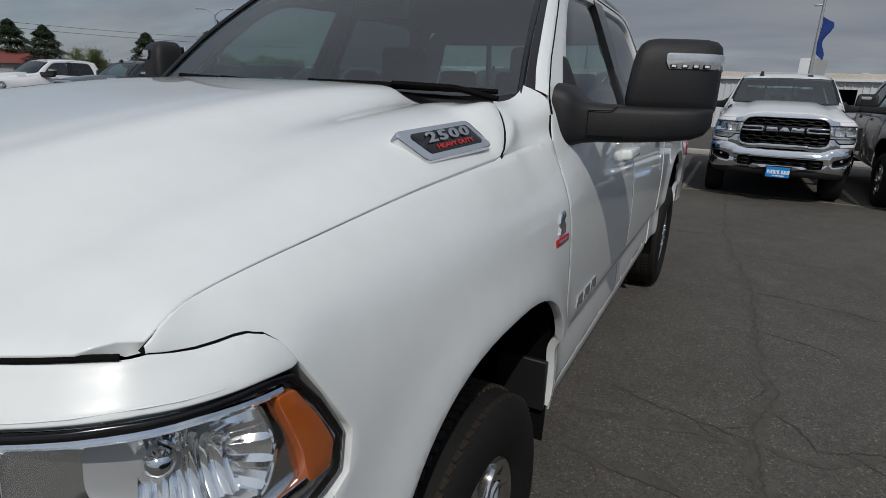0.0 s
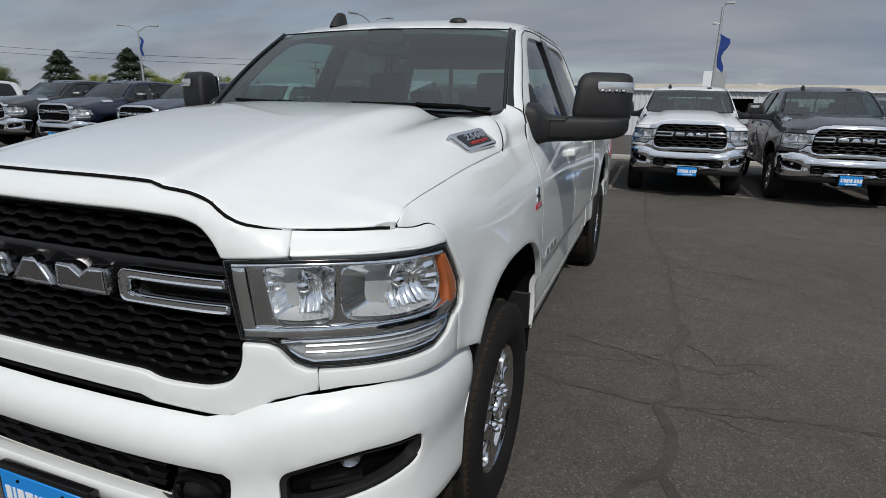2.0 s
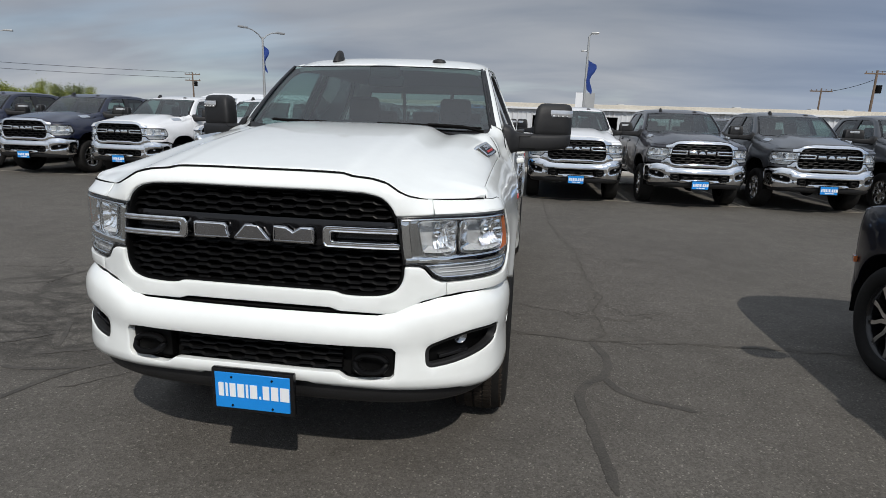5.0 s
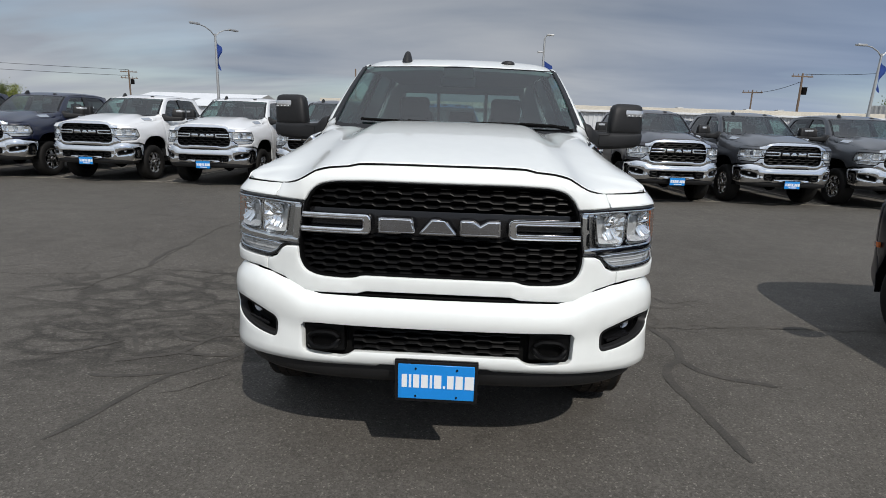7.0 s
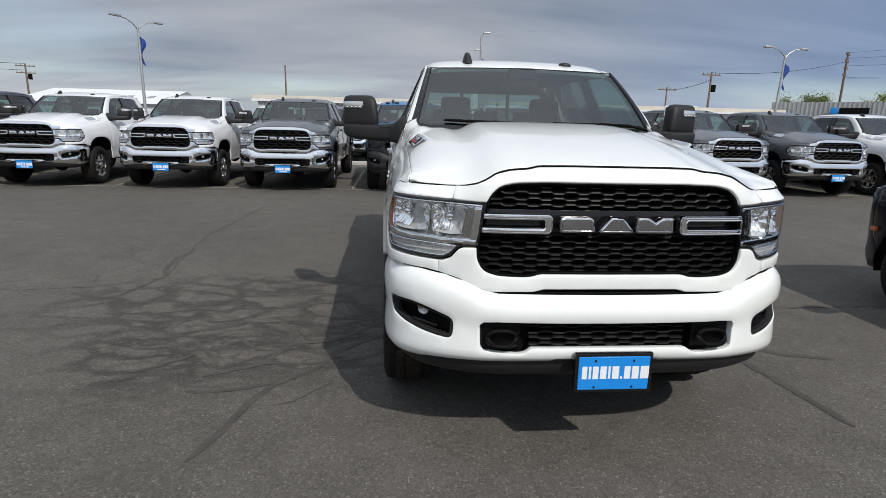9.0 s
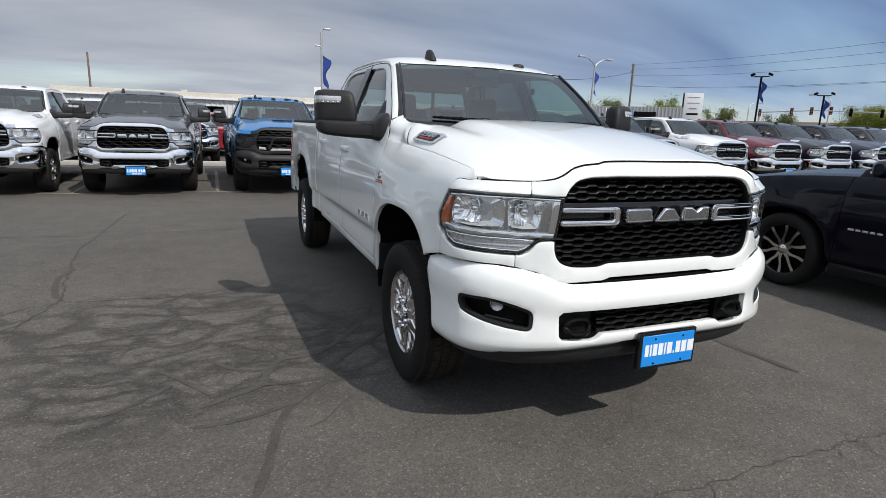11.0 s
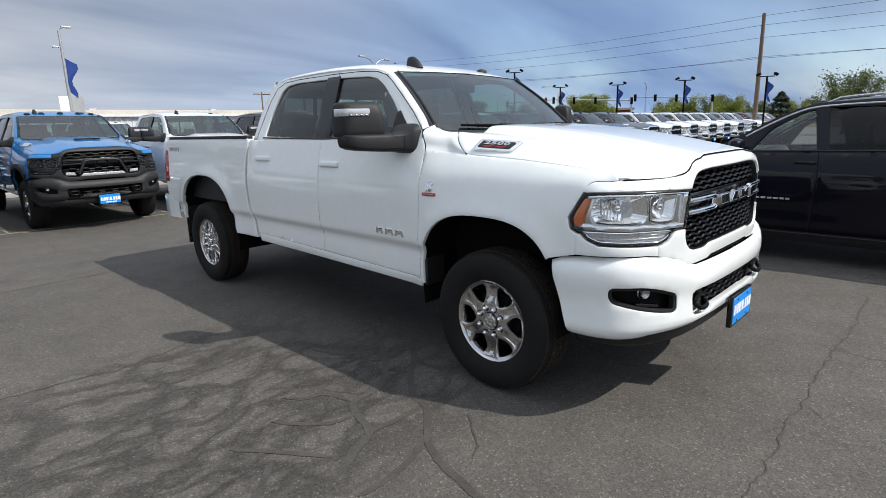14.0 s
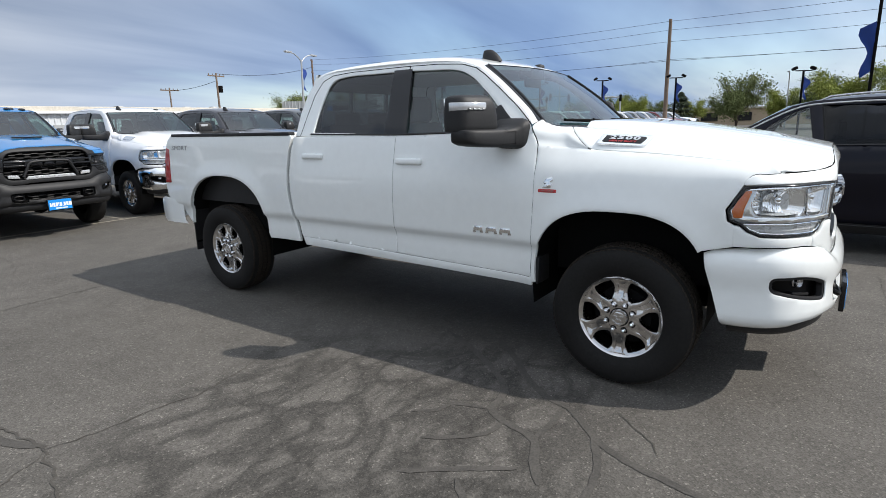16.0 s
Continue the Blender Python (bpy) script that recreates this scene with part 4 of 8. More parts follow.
        for kc, hole in enumerate(cups):
            hp = np.array(resample(hole, 0.012 if fine else 0.05))
            c0 = hp.mean(0)
            bowl, rows = bmesh.new(), []
            for r in (1.0, 0.93, 0.80, 0.62, 0.42, 0.2):
                q = c0 + (hp - c0) * r
                flute = np.where(np.arange(len(hp)) % 4 < 2, 0.004, -0.004) * (1.0 if 0.5 < r < 0.97 and fine else 0.0) * (s * (hp[:, 0] - c0[0]) > 0.015)
                rows.append(LAMPW.at(q[:, 0], q[:, 1], -0.024 - 0.070 * (1 - r ** 1.6) + flute))
            rr = sheet(bowl, rows, True)
            bowl.faces.new(rr[-1])
            part("reflector", bowl, GLOSSBLACK if rugged else REFLECTOR, hous, sharp=22)
            shelf = bmesh.new()
            tt = np.linspace(-1, 1, 9)
            half_w = 0.80 * (hp[:, 0].max() - hp[:, 0].min()) / 2
            sheet(shelf, [LAMPW.at(c0[0] + tt * half_w, 1.064 + dz + 0.006 * (tt * tt), np.full(9, d)) for d, dz in ((-0.022, 0.002), (-0.045, 0.012), (-0.080, 0.026))])
            part("reflector_floor", shelf, GLOSSBLACK if rugged else SATIN, hous)
            trim = bmesh.new()
            tube(trim, LAMPW.at(hp[:, 0], hp[:, 1], -0.021), 0.0026, 5, True)
            part("reflector_trim", trim, PLASTIC if rugged else CHROME, hous)
            if fine:
                # fine upright mirror flutes over one side of the bowl, and a bulb hood before it
                tilt, n_s, cz_ = random.Random(7 + kc), (9, 15)[kc], 1.129
                f_a, f_b = ((-0.15, 0.95), (-0.20, 0.97))[kc]
                vv = np.linspace(-1, 1, 9)
                for k in range(n_s):
                    f0, f1 = f_a + (f_b - f_a) * k / n_s, f_a + (f_b - f_a) * (k + 1) / n_s
                    lean, bow = tilt.uniform(0.001, 0.005) * (1 if k % 2 else -1), tilt.uniform(0.024, 0.032)
                    tall = 0.052 * (1 - 0.30 * max(abs(f0), abs(f1)) ** 2)
                    flute = bmesh.new()
                    sheet(flute, [LAMPW.at(np.full(9, c0[0] + s * f * 0.84 * half_w), cz_ + tall * vv, -0.070 + bow * vv * vv + 0.026 * f * f + dl) for f, dl in ((f0, -lean), ((f0 + f1) / 2, -0.0015), (f1, lean))])
                    part("reflector_flute", flute, REFLECTOR, hous)
                bulb = bmesh.new()
                at_ = Vector(LAMPW.at(np.array([c0[0] + s * 0.10 * half_w]), np.array([1.140]), -0.050)[0])
                bmesh.ops.create_uvsphere(bulb, u_segments=16, v_segments=10, radius=0.017, matrix=Matrix.Translation(at_))
                tube(bulb, [at_ + Vector((-s * 0.024, 0.016, 0.014)), at_ + Vector((s * 0.024, 0.016, 0.014))], 0.005, 6)
                part("bulb_hood", bulb, CHROME, hous)
        part("lamp_bar", panel(g([("x", 0.60, 1.046), ("x", 0.70, 1.046), ("y", -0.66, 1.050), ("y", -0.575, 1.056), ("y", -0.575, 1.044), ("y", -0.66, 1.034), ("x", 0.70, 1.030), ("x", 0.60, 1.032)]), lampn(-0.010), outward, step * 0.6, 0.02, turn=0.006), GLOSSBLACK if rugged else CHROME, hous)
        if fine:
            tops = bmesh.new()
            us_ = np.linspace(BODY.ux(0.58), float(BODY.uy(-0.61)), 26)
            tube(tops, LAMPW.at(s * us_, np.interp(us_, [us_[0], BODY.ux(0.72), us_[-6], us_[-1]], [1.197, 1.203, 1.200, 1.190]), -0.011), 0.0052, 6)
            part("top_trim", tops, CHROME, hous)
        part("lamp_end", panel(g([("x", 0.578, 1.196), ("x", 0.604, 1.198), ("x", 0.622, 1.046), ("x", 0.592, 1.046)]), lampn(-0.012), outward, step * 0.6, 0.02), GLOSSBLACK if rugged else CHROME, hous)
        part("amber_reflector", panel(fillet(g([("y", -0.618, 1.184), ("y", -0.592, 1.182), ("y", -0.558, 1.128), ("y", -0.538, 1.085), ("y", -0.548, 1.052), ("y", -0.584, 1.052), ("y", -0.590, 1.10)]), 0.006), lampn(-0.008), outward, step * 0.6, 0.02), AMBER if fine else GLOSSBLACK if rugged else SATIN, hous, "amber corner reflector" if fine else "")
        rl_ = g([("x", 0.672, 1.016), ("x", 0.72, 1.020), ("y", -0.68, 1.022), ("y", -0.595, 1.020), ("y", -0.622, 0.996), ("y", -0.672, 0.977), ("x", 0.80, 0.970), ("x", 0.740, 0.970), ("x", 0.712, 0.982)])
        part("running_light", panel(rl_, lampn(-0.022), outward, step * 0.6, 0.02), GLOSSBLACK if rugged else SATIN, hous)
        rim_ = bmesh.new()
        hp = np.array(resample(rl_, 0.03))
        tube(rim_, LAMPW.at(hp[:, 0], hp[:, 1], -0.012), 0.0035, 6, True)
        part("running_light_rim", rim_, PLASTIC if rugged else CHROME, hous)
        if fine:
            for zz in (0.988, 1.004):
                line_ = bmesh.new()
                us_ = np.linspace(BODY.ux(0.725), float(BODY.uy(-0.64)), 16)
                tube(line_, LAMPW.at(s * us_, np.full(16, zz), -0.0205), 0.003, 5)
                part("running_light_rib", line_, SATIN, hous)

    # bumper
    b_half = [(0.0, 0.82), (0.50, 0.822), (0.57, 0.834), (0.65, 0.869), (0.74, 0.892), (0.85, 0.901), (0.93, 0.898)]
    B = BUMPER
    half = [(B.ux(x), z) for x, z in b_half] + [(float(B.uy(-0.60)), 0.892), (float(B.uy(-0.48)), 0.880), (float(B.uy(-0.425)), 0.858), (float(B.uy(-0.44)), 0.78), (float(B.uy(-0.535)), 0.472), (float(B.uy(-0.60)), 0.464)] + [(B.ux(x), z) for x, z in ((0.92, 0.470), (0.75, 0.490), (0.55, 0.503), (0.3, 0.508), (0.0, 0.512))]
    low_xz = [(0.0, 0.708), (0.50, 0.710), (0.560, 0.706), (0.577, 0.688), (0.572, 0.592), (0.555, 0.573), (0.40, 0.562), (0.375, 0.570), (0.345, 0.590), (0.0, 0.592)]
    low_hole = both([(B.ux(x), z) for x, z in low_xz])
    fogs = []
    for s in (1, -1):
        f = fillet([(s * B.ux(0.690), 0.704), (s * B.ux(0.78), 0.738), (s * B.ux(0.86), 0.757), (s * float(B.uy(-0.735)), 0.753), (s * float(B.uy(-0.738)), 0.682), (s * B.ux(0.88), 0.650), (s * B.ux(0.79), 0.630), (s * B.ux(0.694), 0.618)], [0.03, 0.04, 0.04, 0.035, 0.035, 0.05, 0.04, 0.03], 6)
        fogs.append(grow(f, 0.007))
    bmap = lambda lift=0.0: (lambda u, z: B.at(u, z, lift))
    bump = part("front_bumper", panel(both(half), bmap(), outward, step * 0.8, 0.035, [low_hole] + fogs), bump_mat, P, "chrome front bumper" if bump_mat is CHROME else "", sharp=60)
    if fine:
        # black tube added as the shade in the gap over the bumper
        gap_tube, us_ = bmesh.new(), np.linspace(-1, 1, 61) * float(B.uy(-0.46))
        xs_ = np.interp(np.abs(us_), B.u, B.x)
        tube(gap_tube, B.at(us_, B_TOP(xs_) + np.interp(np.abs(us_), [float(B.uy(-0.62)), float(B.uy(-0.46))], [0.002, -0.014]), -0.026), 0.0075, 6)
        part("bumper_gap_shade", gap_tube, UNDER, bump)
    part("intake_back", panel(grow(low_hole, 0.02), bmap(-0.09), outward, 0.1, 0.0), UNDER, bump)
    insert = bmesh.new()
    lowx = both([(x * 0.62 if x > 0.4 else x, z) for x, z in low_xz])
    honeycomb(insert, B, lowx, 0.598, 0.70, 0.026 if fine else 0.05, 0.12 if fine else 0.2, None, 0.03, -0.045)
    part("intake_grille", insert, GRILLEBLACK, bump, smooth=False)
    for s, f in zip((1, -1), fogs):
        part("fog_recess", panel(grow(f, -0.004), bmap(-0.055), outward, step, -0.05), GRILLEBLACK, bump)
        part("fog_bezel", panel(grow(f, 0.003), bmap(-0.007), outward, step * 0.6, 0.03, [fillet(grow(f, -0.016), 0.01)]), PLASTIC, bump, "black fog lamp bezel")
        lampm = Matrix.Translation((s * 0.802, -0.842, 0.718)) @ Matrix.Rotation(s * radians(28), 4, "Z")
        fl = bmesh.new()
        lathe(fl, [(0.0, -0.006), (0.018, -0.008), (0.027, -0.014), (0.029, 0.0), (0.034, 0.004), (0.036, 0.05)], 24, "y", m=lampm)
        fog = part("fog_lamp", fl, DARKCHROME, bump)
        gl = bmesh.new()
        lathe(gl, [(0.0, -0.020), (0.018, -0.018), (0.030, -0.010)], 24, "y", m=lampm)
        part("fog_lens", gl, LENS, fog)
        if fine:
            lip = bmesh.new()
            box(lip, (-0.075, -0.010, -0.008), (0.055, 0.03, 0.008), Matrix.Translation((s * 0.79, -0.862, 0.656)) @ Matrix.Rotation(s * radians(30), 4, "Z") @ Matrix.Rotation(s * radians(-8), 4, "Y"), 0.006)
            part("fog_ledge", lip, GLOSSBLACK, bump)
        hook = bmesh.new()
        pts = [(s * (0.475 + 0.062 * math.copysign(abs(math.cos(a)) ** 0.7, math.cos(a))), -0.985 - 0.03 * max(0, -math.sin(a)) - 0.012, 0.632 + 0.030 * math.sin(a)) for a in [k * math.tau / 18 for k in range(18)]]
        tube(hook, pts, 0.013, 8, True)
        box(hook, (s * 0.475 - 0.085, -0.98, 0.570), (s * 0.475 + 0.085, -0.93, 0.690), None, 0.01)
        part("tow_hook", hook, GRILLEBLACK, bump, "black tow hook")
    chin, rows = bmesh.new(), []
    ang = np.linspace(-1, 1, 41) * float(B.uy(-0.56))
    for z, o in ((0.53, -0.045), (0.50, -0.040), (0.455, -0.055), (0.430, -0.085), (0.430, -0.13), (0.50, -0.16)):
        rows.append(B.at(ang, np.full(41, 0.60), o) * np.array([1, 1, 0]) + np.array([0, 0, z]))
    sheet(chin, rows)
    part("air_dam", chin, PLASTIC, P, "black air dam under the bumper")
    # dealer plate
    pl = bmesh.new()
    box(pl, (-0.163, -1.072, 0.402), (0.183, -1.045, 0.584), None, 0.006)
    frame_ob = part("plate_holder", pl, GLOSSBLACK, P, "black plate holder")
    pl = bmesh.new()
    box(pl, (-0.148, -1.0755, 0.417), (0.168, -1.070, 0.570), None, 0.002, 1)
    blue = part("dealer_plate", pl, PLATEBLUE, frame_ob, "bright blue dealer plate with a white bar of print")
    x = -0.132
    for wd in (0.024, 0.012, 0.027, 0.030, 0.012, 0.032, 0.010, 0.029, 0.032, 0.040):
        pr = bmesh.new()
        box(pr, (x, -1.0768, 0.468), (x + wd - 0.002, -1.0750, 0.526 if wd > 0.0105 else 0.480))
        part("print_bar", pr, PLATEWHITE, blue, smooth=False)
        x += wd + 0.0058
    for xa, xb in () if fine else ((-0.058, -0.022), (-0.016, 0.030), (0.036, 0.104)):
        pr = bmesh.new()
        box(pr, (xa, -1.0768, 0.432), (xb, -1.0750, 0.450))
        part("print_bar", pr, PLATEWHITE, blue, smooth=False)
    if fine:
        for xs in (-0.075, 0.095):
            for zz in (0.552, 0.430):
                bt = bmesh.new()
                lathe(bt, [(0.0, -1.079), (0.004, -1.079), (0.005, -1.075)], 10, "y", m=Matrix.Translation((xs, 0, zz)))
                part("plate_bolt", bt, UNDER, blue)

    # hood
    edge = [(x, float(HOOD_EDGE(x)) + 0.002 + 0.003 * float(ease(x, 0.70, 0.80))) for x in (0.0, 0.2, 0.33, 0.37, 0.45, 0.51, 0.55, 0.59, 0.63, 0.69, 0.75, 0.80, 0.835)] + [(0.855, -0.739)]
    sidee = [(q[0] - 0.0065, q[1]) for q in wing_edge(np.r_[-0.750, -0.742, -0.732, -0.715, np.linspace(-0.69, 0.20, 45)])] + [(x - 0.0025, y - 0.002) for x, y in HOOD_TURN] + [(0.70, 0.400), (0.4, 0.400), (0.0, 0.398)]
    hb = panel(both(edge + sidee), hood_map, upward, 0.022 if fine else step, 0.02)
    hood = part("hood", hb, body, P, sharp=60)
    for s in (1, -1):
        # side badge: a flat plate let into the flank of the hood
        U_, V_ = Vector((s * 0.026, 0.28, 0.016)).normalized(), Vector((s * -0.053, 0.0, 0.049))
        V_ = (V_ - U_ * V_.dot(U_)).normalized()
        N_ = (U_.cross(V_) * s).normalized()
        C_ = Vector((s * 0.8095, 0.060, 1.4290))

        def plate(up, C=np.array(C_), U=np.array(U_), V=np.array(V_), N=np.array(N_)):
            return lambda a, b: C + np.outer(np.atleast_1d(a), U) + np.outer(np.atleast_1d(b), V) + N * up

        o = fillet([(-0.152, 0.030), (-0.142, 0.038), (0.118, 0.038), (0.130, 0.032), (0.150, -0.032), (0.142, -0.040), (-0.108, -0.040), (-0.118, -0.034)], 0.008)
        fr = part("model_badge", panel(o, plate(0.007), outward, 0.03, 0.030, turn=0.004), CHROME, hood, "chrome-framed black badge with raised number")
        if fine:
            o2 = fillet([(-0.118, 0.018), (-0.110, 0.026), (0.106, 0.026), (0.124, -0.020), (0.116, -0.027), (-0.092, -0.027)], 0.005)
            part("badge_field", panel(o2, plate(0.0086), outward, 0.03, 0.008), GLOSSBLACK, fr)
            fwd = U_ * s
            basis = Matrix((fwd, V_, N_)).transposed().to_4x4()
            for kd, digit in enumerate("2500"):
                words(digit, 0.036, Matrix.Translation(C_ + N_ * 0.0110 + V_ * 0.0075 + U_ * 0.004 + fwd * (0.044 * (kd - 1.5))) @ basis, LAMPSILVER, fr, "badge_digit", 0.002, 2.05, 0.15, 0.0012)
            words("HEAVY DUTY", 0.0165, Matrix.Translation(C_ + N_ * 0.0097 - V_ * 0.0170 + U_ * 0.012) @ basis, REDPRINT, fr, "badge_print", 0.0012, 1.5, 0.15, 0.0004)

    # sides
    for s in (1, -1):
        S = BODY.side(s)
        arch = arch_points(ARCH_F, 150, 3, 26)
        arch = [p for p in arch if p[0] > -0.415]
        cap_y = np.linspace(0.245, 0.553, 14)
        cap_z = np.interp(cap_y, [0.245, 0.40, 0.553], [1.383, 1.395, 1.404])
        top_ = [(y, z) for y, z in zip(cap_y[::-1], cap_z[::-1])]
        o = [(0.562, 0.56), (0.554, 0.75), (0.542, 1.10), (0.543, 1.30)] + top_ + [(y, float(WING_TOP(y))) for y in [*np.linspace(0.21, -0.71, 47), -0.73, -0.742, -0.752]] + [(y, z + 0.0022) for y, z in BROW] + [(-0.575, 1.2115), (-0.545, 1.160), (-0.505, 1.088), (-0.518, 1.028), (-0.548, 1.012), (-0.554, 0.904), (-0.415, 0.872)] + arch + [(0.535, 0.56)]
        w = part("fender", panel(o, S, outward, 0.020 if fine else step, 0.025), body, P, sharp=60)
        # the wing's top behind the hood, rising to the pillar's foot
        cap_, rows = bmesh.new(), []
        low_ = S(cap_y, cap_z)
        inner_ = [(s * (x + 0.0022), y + 0.0012, float(hood_map(np.array([x]), np.array([y]))[0][2]) + 0.001) for x, y in HOOD_TURN]
        inner_ = catmull(inner_ + [(s * 0.783, 0.440, 1.510), (s * 0.789, 0.495, 1.518), (s * 0.793, 0.540, 1.533), (s * 0.794, 0.576, 1.557)], 6)
        run = np.r_[0, np.cumsum(np.linalg.norm(np.diff(inner_, axis=0), axis=1))]
        high_ = np.stack([np.interp(np.linspace(0, run[-1], 14), run, inner_[:, k]) for k in range(3)], -1)
        # its rear edge climbs beside the door and turns in below the pillar
        rear_ = catmull([tuple(low_[-1]), (s * 0.884, 0.572, 1.437), (s * 0.876, 0.594, 1.479), (s * 0.862, 0.614, 1.517), (s * 0.832, 0.601, 1.541), tuple(high_[-1])], 6)
        run = np.r_[0, np.cumsum(np.linalg.norm(np.diff(rear_, axis=0), axis=1))]
        vv = np.linspace(0, 1, 13)
        rear_ = np.stack([np.interp(vv * run[-1], run, rear_[:, k]) for k in range(3)], -1)
        uu = np.linspace(0, 1, 14)[:, None] ** 1.6
        span_ = np.linalg.norm(high_ - low_, axis=1, keepdims=True)
        for t, q in zip(vv, rear_):
            flat_ = low_[-1] + (high_[-1] - low_[-1]) * t
            rows.append(low_ + (high_ - low_) * t + uu * (q - flat_) + (1 - uu) * np.array([s * 0.7, 0, 0.7]) * span_ * 0.05 * math.sin(math.pi * t))
        rows.append(high_ + np.array([s * -0.002, 0, -0.010]))
        sheet(cap_, rows)
        part("fender_cap", cap_, body, w)
        if fine:
            seam_line(P, lambda y, z, s=s: BODY.at(s * BODY.uy(y), z, -0.003), BROW, r=0.0024)
        o = [(0.567, 0.592), (0.559, 0.75), (0.547, 1.10), (0.549, 1.30), (0.560, 1.405), (0.580, 1.445), (0.600, 1.476), (1.653, 1.473), (1.655, 1.0), (1.655, 0.622)]
        d1 = part("front_door", panel(o, S, outward, 0.02 if fine else step, 0.02), body, P, sharp=60)
        rear_edge = [(2.705, 1.47), (2.745, 1.36), (2.770, 1.2), (2.774, 1.05), (2.758, 0.9), (2.722, 0.75), (2.692, 0.65)]
        o = [(1.661, 0.622), (1.661, 1.0), (1.659, 1.473)] + rear_edge
        d2 = part("rear_door", panel(o, S, outward, 0.02 if fine else step, 0.02), body, P, sharp=60)
        o = [(0.56, 0.535), (0.56, 0.586), (1.66, 0.616), (2.685, 0.645), (2.66, 0.578), (1.66, 0.560)]
        part("rocker_panel", panel(o, S, outward, step, 0.03), body, P, sharp=60)
        if fine:
            deep_ = lambda y, z, s=s: BODY.at(s * BODY.uy(y), z, -0.004)
            seam_line(P, deep_, [(1.658, 0.63), (1.658, 1.0), (1.656, 1.473)], r=0.003)
            seam_line(P, deep_, [(0.564, 0.60), (0.556, 0.75), (0.5445, 1.10), (0.546, 1.30), (0.556, 1.405), (0.575, 1.445), (0.594, 1.474)], r=0.003)
            seam_line(P, deep_, [(0.57, 0.589), (1.66, 0.619), (2.68, 0.647)], r=0.003)
        archr = arch_points(ARCH_R, 2, 178, 30)
        front_edge = [(y + 0.040, z) for y, z in rear_edge[::-1]]
        front_edge[0] = (front_edge[0][0], 0.60)
        # black sheet set behind the cab-to-bed gap in place of its shade
        part("cab_gap_shade", panel([(2.62, 0.62), (2.88, 0.62), (2.88, 1.46), (2.62, 1.46)], lambda y, z, s=s: BODY.at(s * BODY.uy(y), z, -0.03), outward, 0.12, 0.0), UNDER, P)
        o = front_edge + [(2.760, 1.486), (3.6, 1.496), (4.50, 1.503), (4.585, 1.490), (4.640, 1.44), (4.668, 1.36), (4.69, 1.20), (4.70, 1.0), (4.695, 0.905), (4.66, 0.872), (4.40, 0.70), (4.335, 0.655)] + archr + [(3.10, 0.60)]
        part("bed_side", panel(o, S, outward, 0.022 if fine else step, 0.03), body, P, sharp=60)
        lift = lambda d, s=s: (lambda y, z: BODY.at(s * BODY.uy(y), z, d))
        part("tail_lamp", panel(fillet([(4.60, 1.03), (4.605, 1.36), (4.655, 1.375), (4.690, 1.2), (4.695, 1.03)], 0.012), lift(0.006), outward, 0.05, 0.03), REDLENS, P, "red tail lamp")
        for door, y0, z0 in ((d1, 1.515, 1.293), (d2, 2.50, 1.316)):
            c = BODY.at(s * BODY.uy(np.array([y0])), np.array([z0]), 0.0)[0]
            hm = Matrix.Translation(c) @ Matrix.Rotation(s * -0.13, 4, "Y")
            h = bmesh.new()
            box(h, (-0.022, -0.115, -0.021), (0.038, 0.115, 0.023), hm, 0.015, 3)
            part("door_handle", h, body, door)
        if fine:
            # side emblem: a plain raised mark over a red strip, and a plain block badge on the door
            def pl(y, z, w_, h_, mat, nm, dd=0.004, door=None, sk=0.0):
                o_ = [(y - w_ / 2, z - h_ / 2), (y + w_ / 2, z - h_ / 2), (y + w_ / 2 - sk * s, z + h_ / 2), (y - w_ / 2 - sk * s, z + h_ / 2)]
                return part(nm, panel(o_, lift(dd), outward, 0.05, 0.006), mat, door)
            e = pl(0.455, 1.141, 0.110, 0.016, REDPRINT, "emblem_strip", 0.004, w)
            o_ = fillet([(0.435, 1.160), (0.485, 1.160), (0.470, 1.178), (0.480, 1.190), (0.460, 1.215), (0.430, 1.220), (0.422, 1.205), (0.440, 1.195), (0.428, 1.180)] if s < 0 else [(0.475, 1.160), (0.425, 1.160), (0.440, 1.178), (0.430, 1.190), (0.450, 1.215), (0.480, 1.220), (0.488, 1.205), (0.470, 1.195), (0.482, 1.180)], 0.004)
            part("emblem_mark", panel(o_, lift(0.005), outward, 0.05, 0.008), CHROME, w, "small chrome emblem")
            cc = Vector(BODY.at(s * BODY.uy(np.array([0.455])), np.array([1.141]), 0.0052)[0])
            words("TURBO DIESEL", 0.0125, Matrix.Translation(cc) @ Matrix(((0, 0, s), (s, 0, 0), (0, 1, 0))).to_4x4(), CHROME, w, "emblem_print", 0.0008, 1.15)
            for k, (y0, w_) in enumerate(((0.735, 0.075), (0.835, 0.085), (0.935, 0.085))):
                yy = y0 if s > 0 else 1.67 - y0
                bl = [(yy - w_ / 2, 0.848), (yy - w_ / 2 + 0.02, 0.848), (yy - w_ / 2 + 0.02, 0.862), (yy + w_ / 2 - 0.02, 0.862), (yy + w_ / 2 - 0.02, 0.848), (yy + w_ / 2, 0.848), (yy + w_ / 2 - 0.008, 0.888), (yy - w_ / 2 + 0.008, 0.888)]
                part("door_badge_block", panel(bl, lift(0.005), outward, 0.05, 0.008), CHROME, d1)
            cc = Vector(BODY.at(s * BODY.uy(np.array([4.42])), np.array([1.375]), 0.002)[0])
            words("SPORT", 0.062, Matrix.Translation(cc) @ Matrix(((0, 0, s), (s, 0, 0), (0, 1, 0))).to_4x4(), GREYPRINT, P, "bed_decal", 0.0006, 1.5, 0.2)

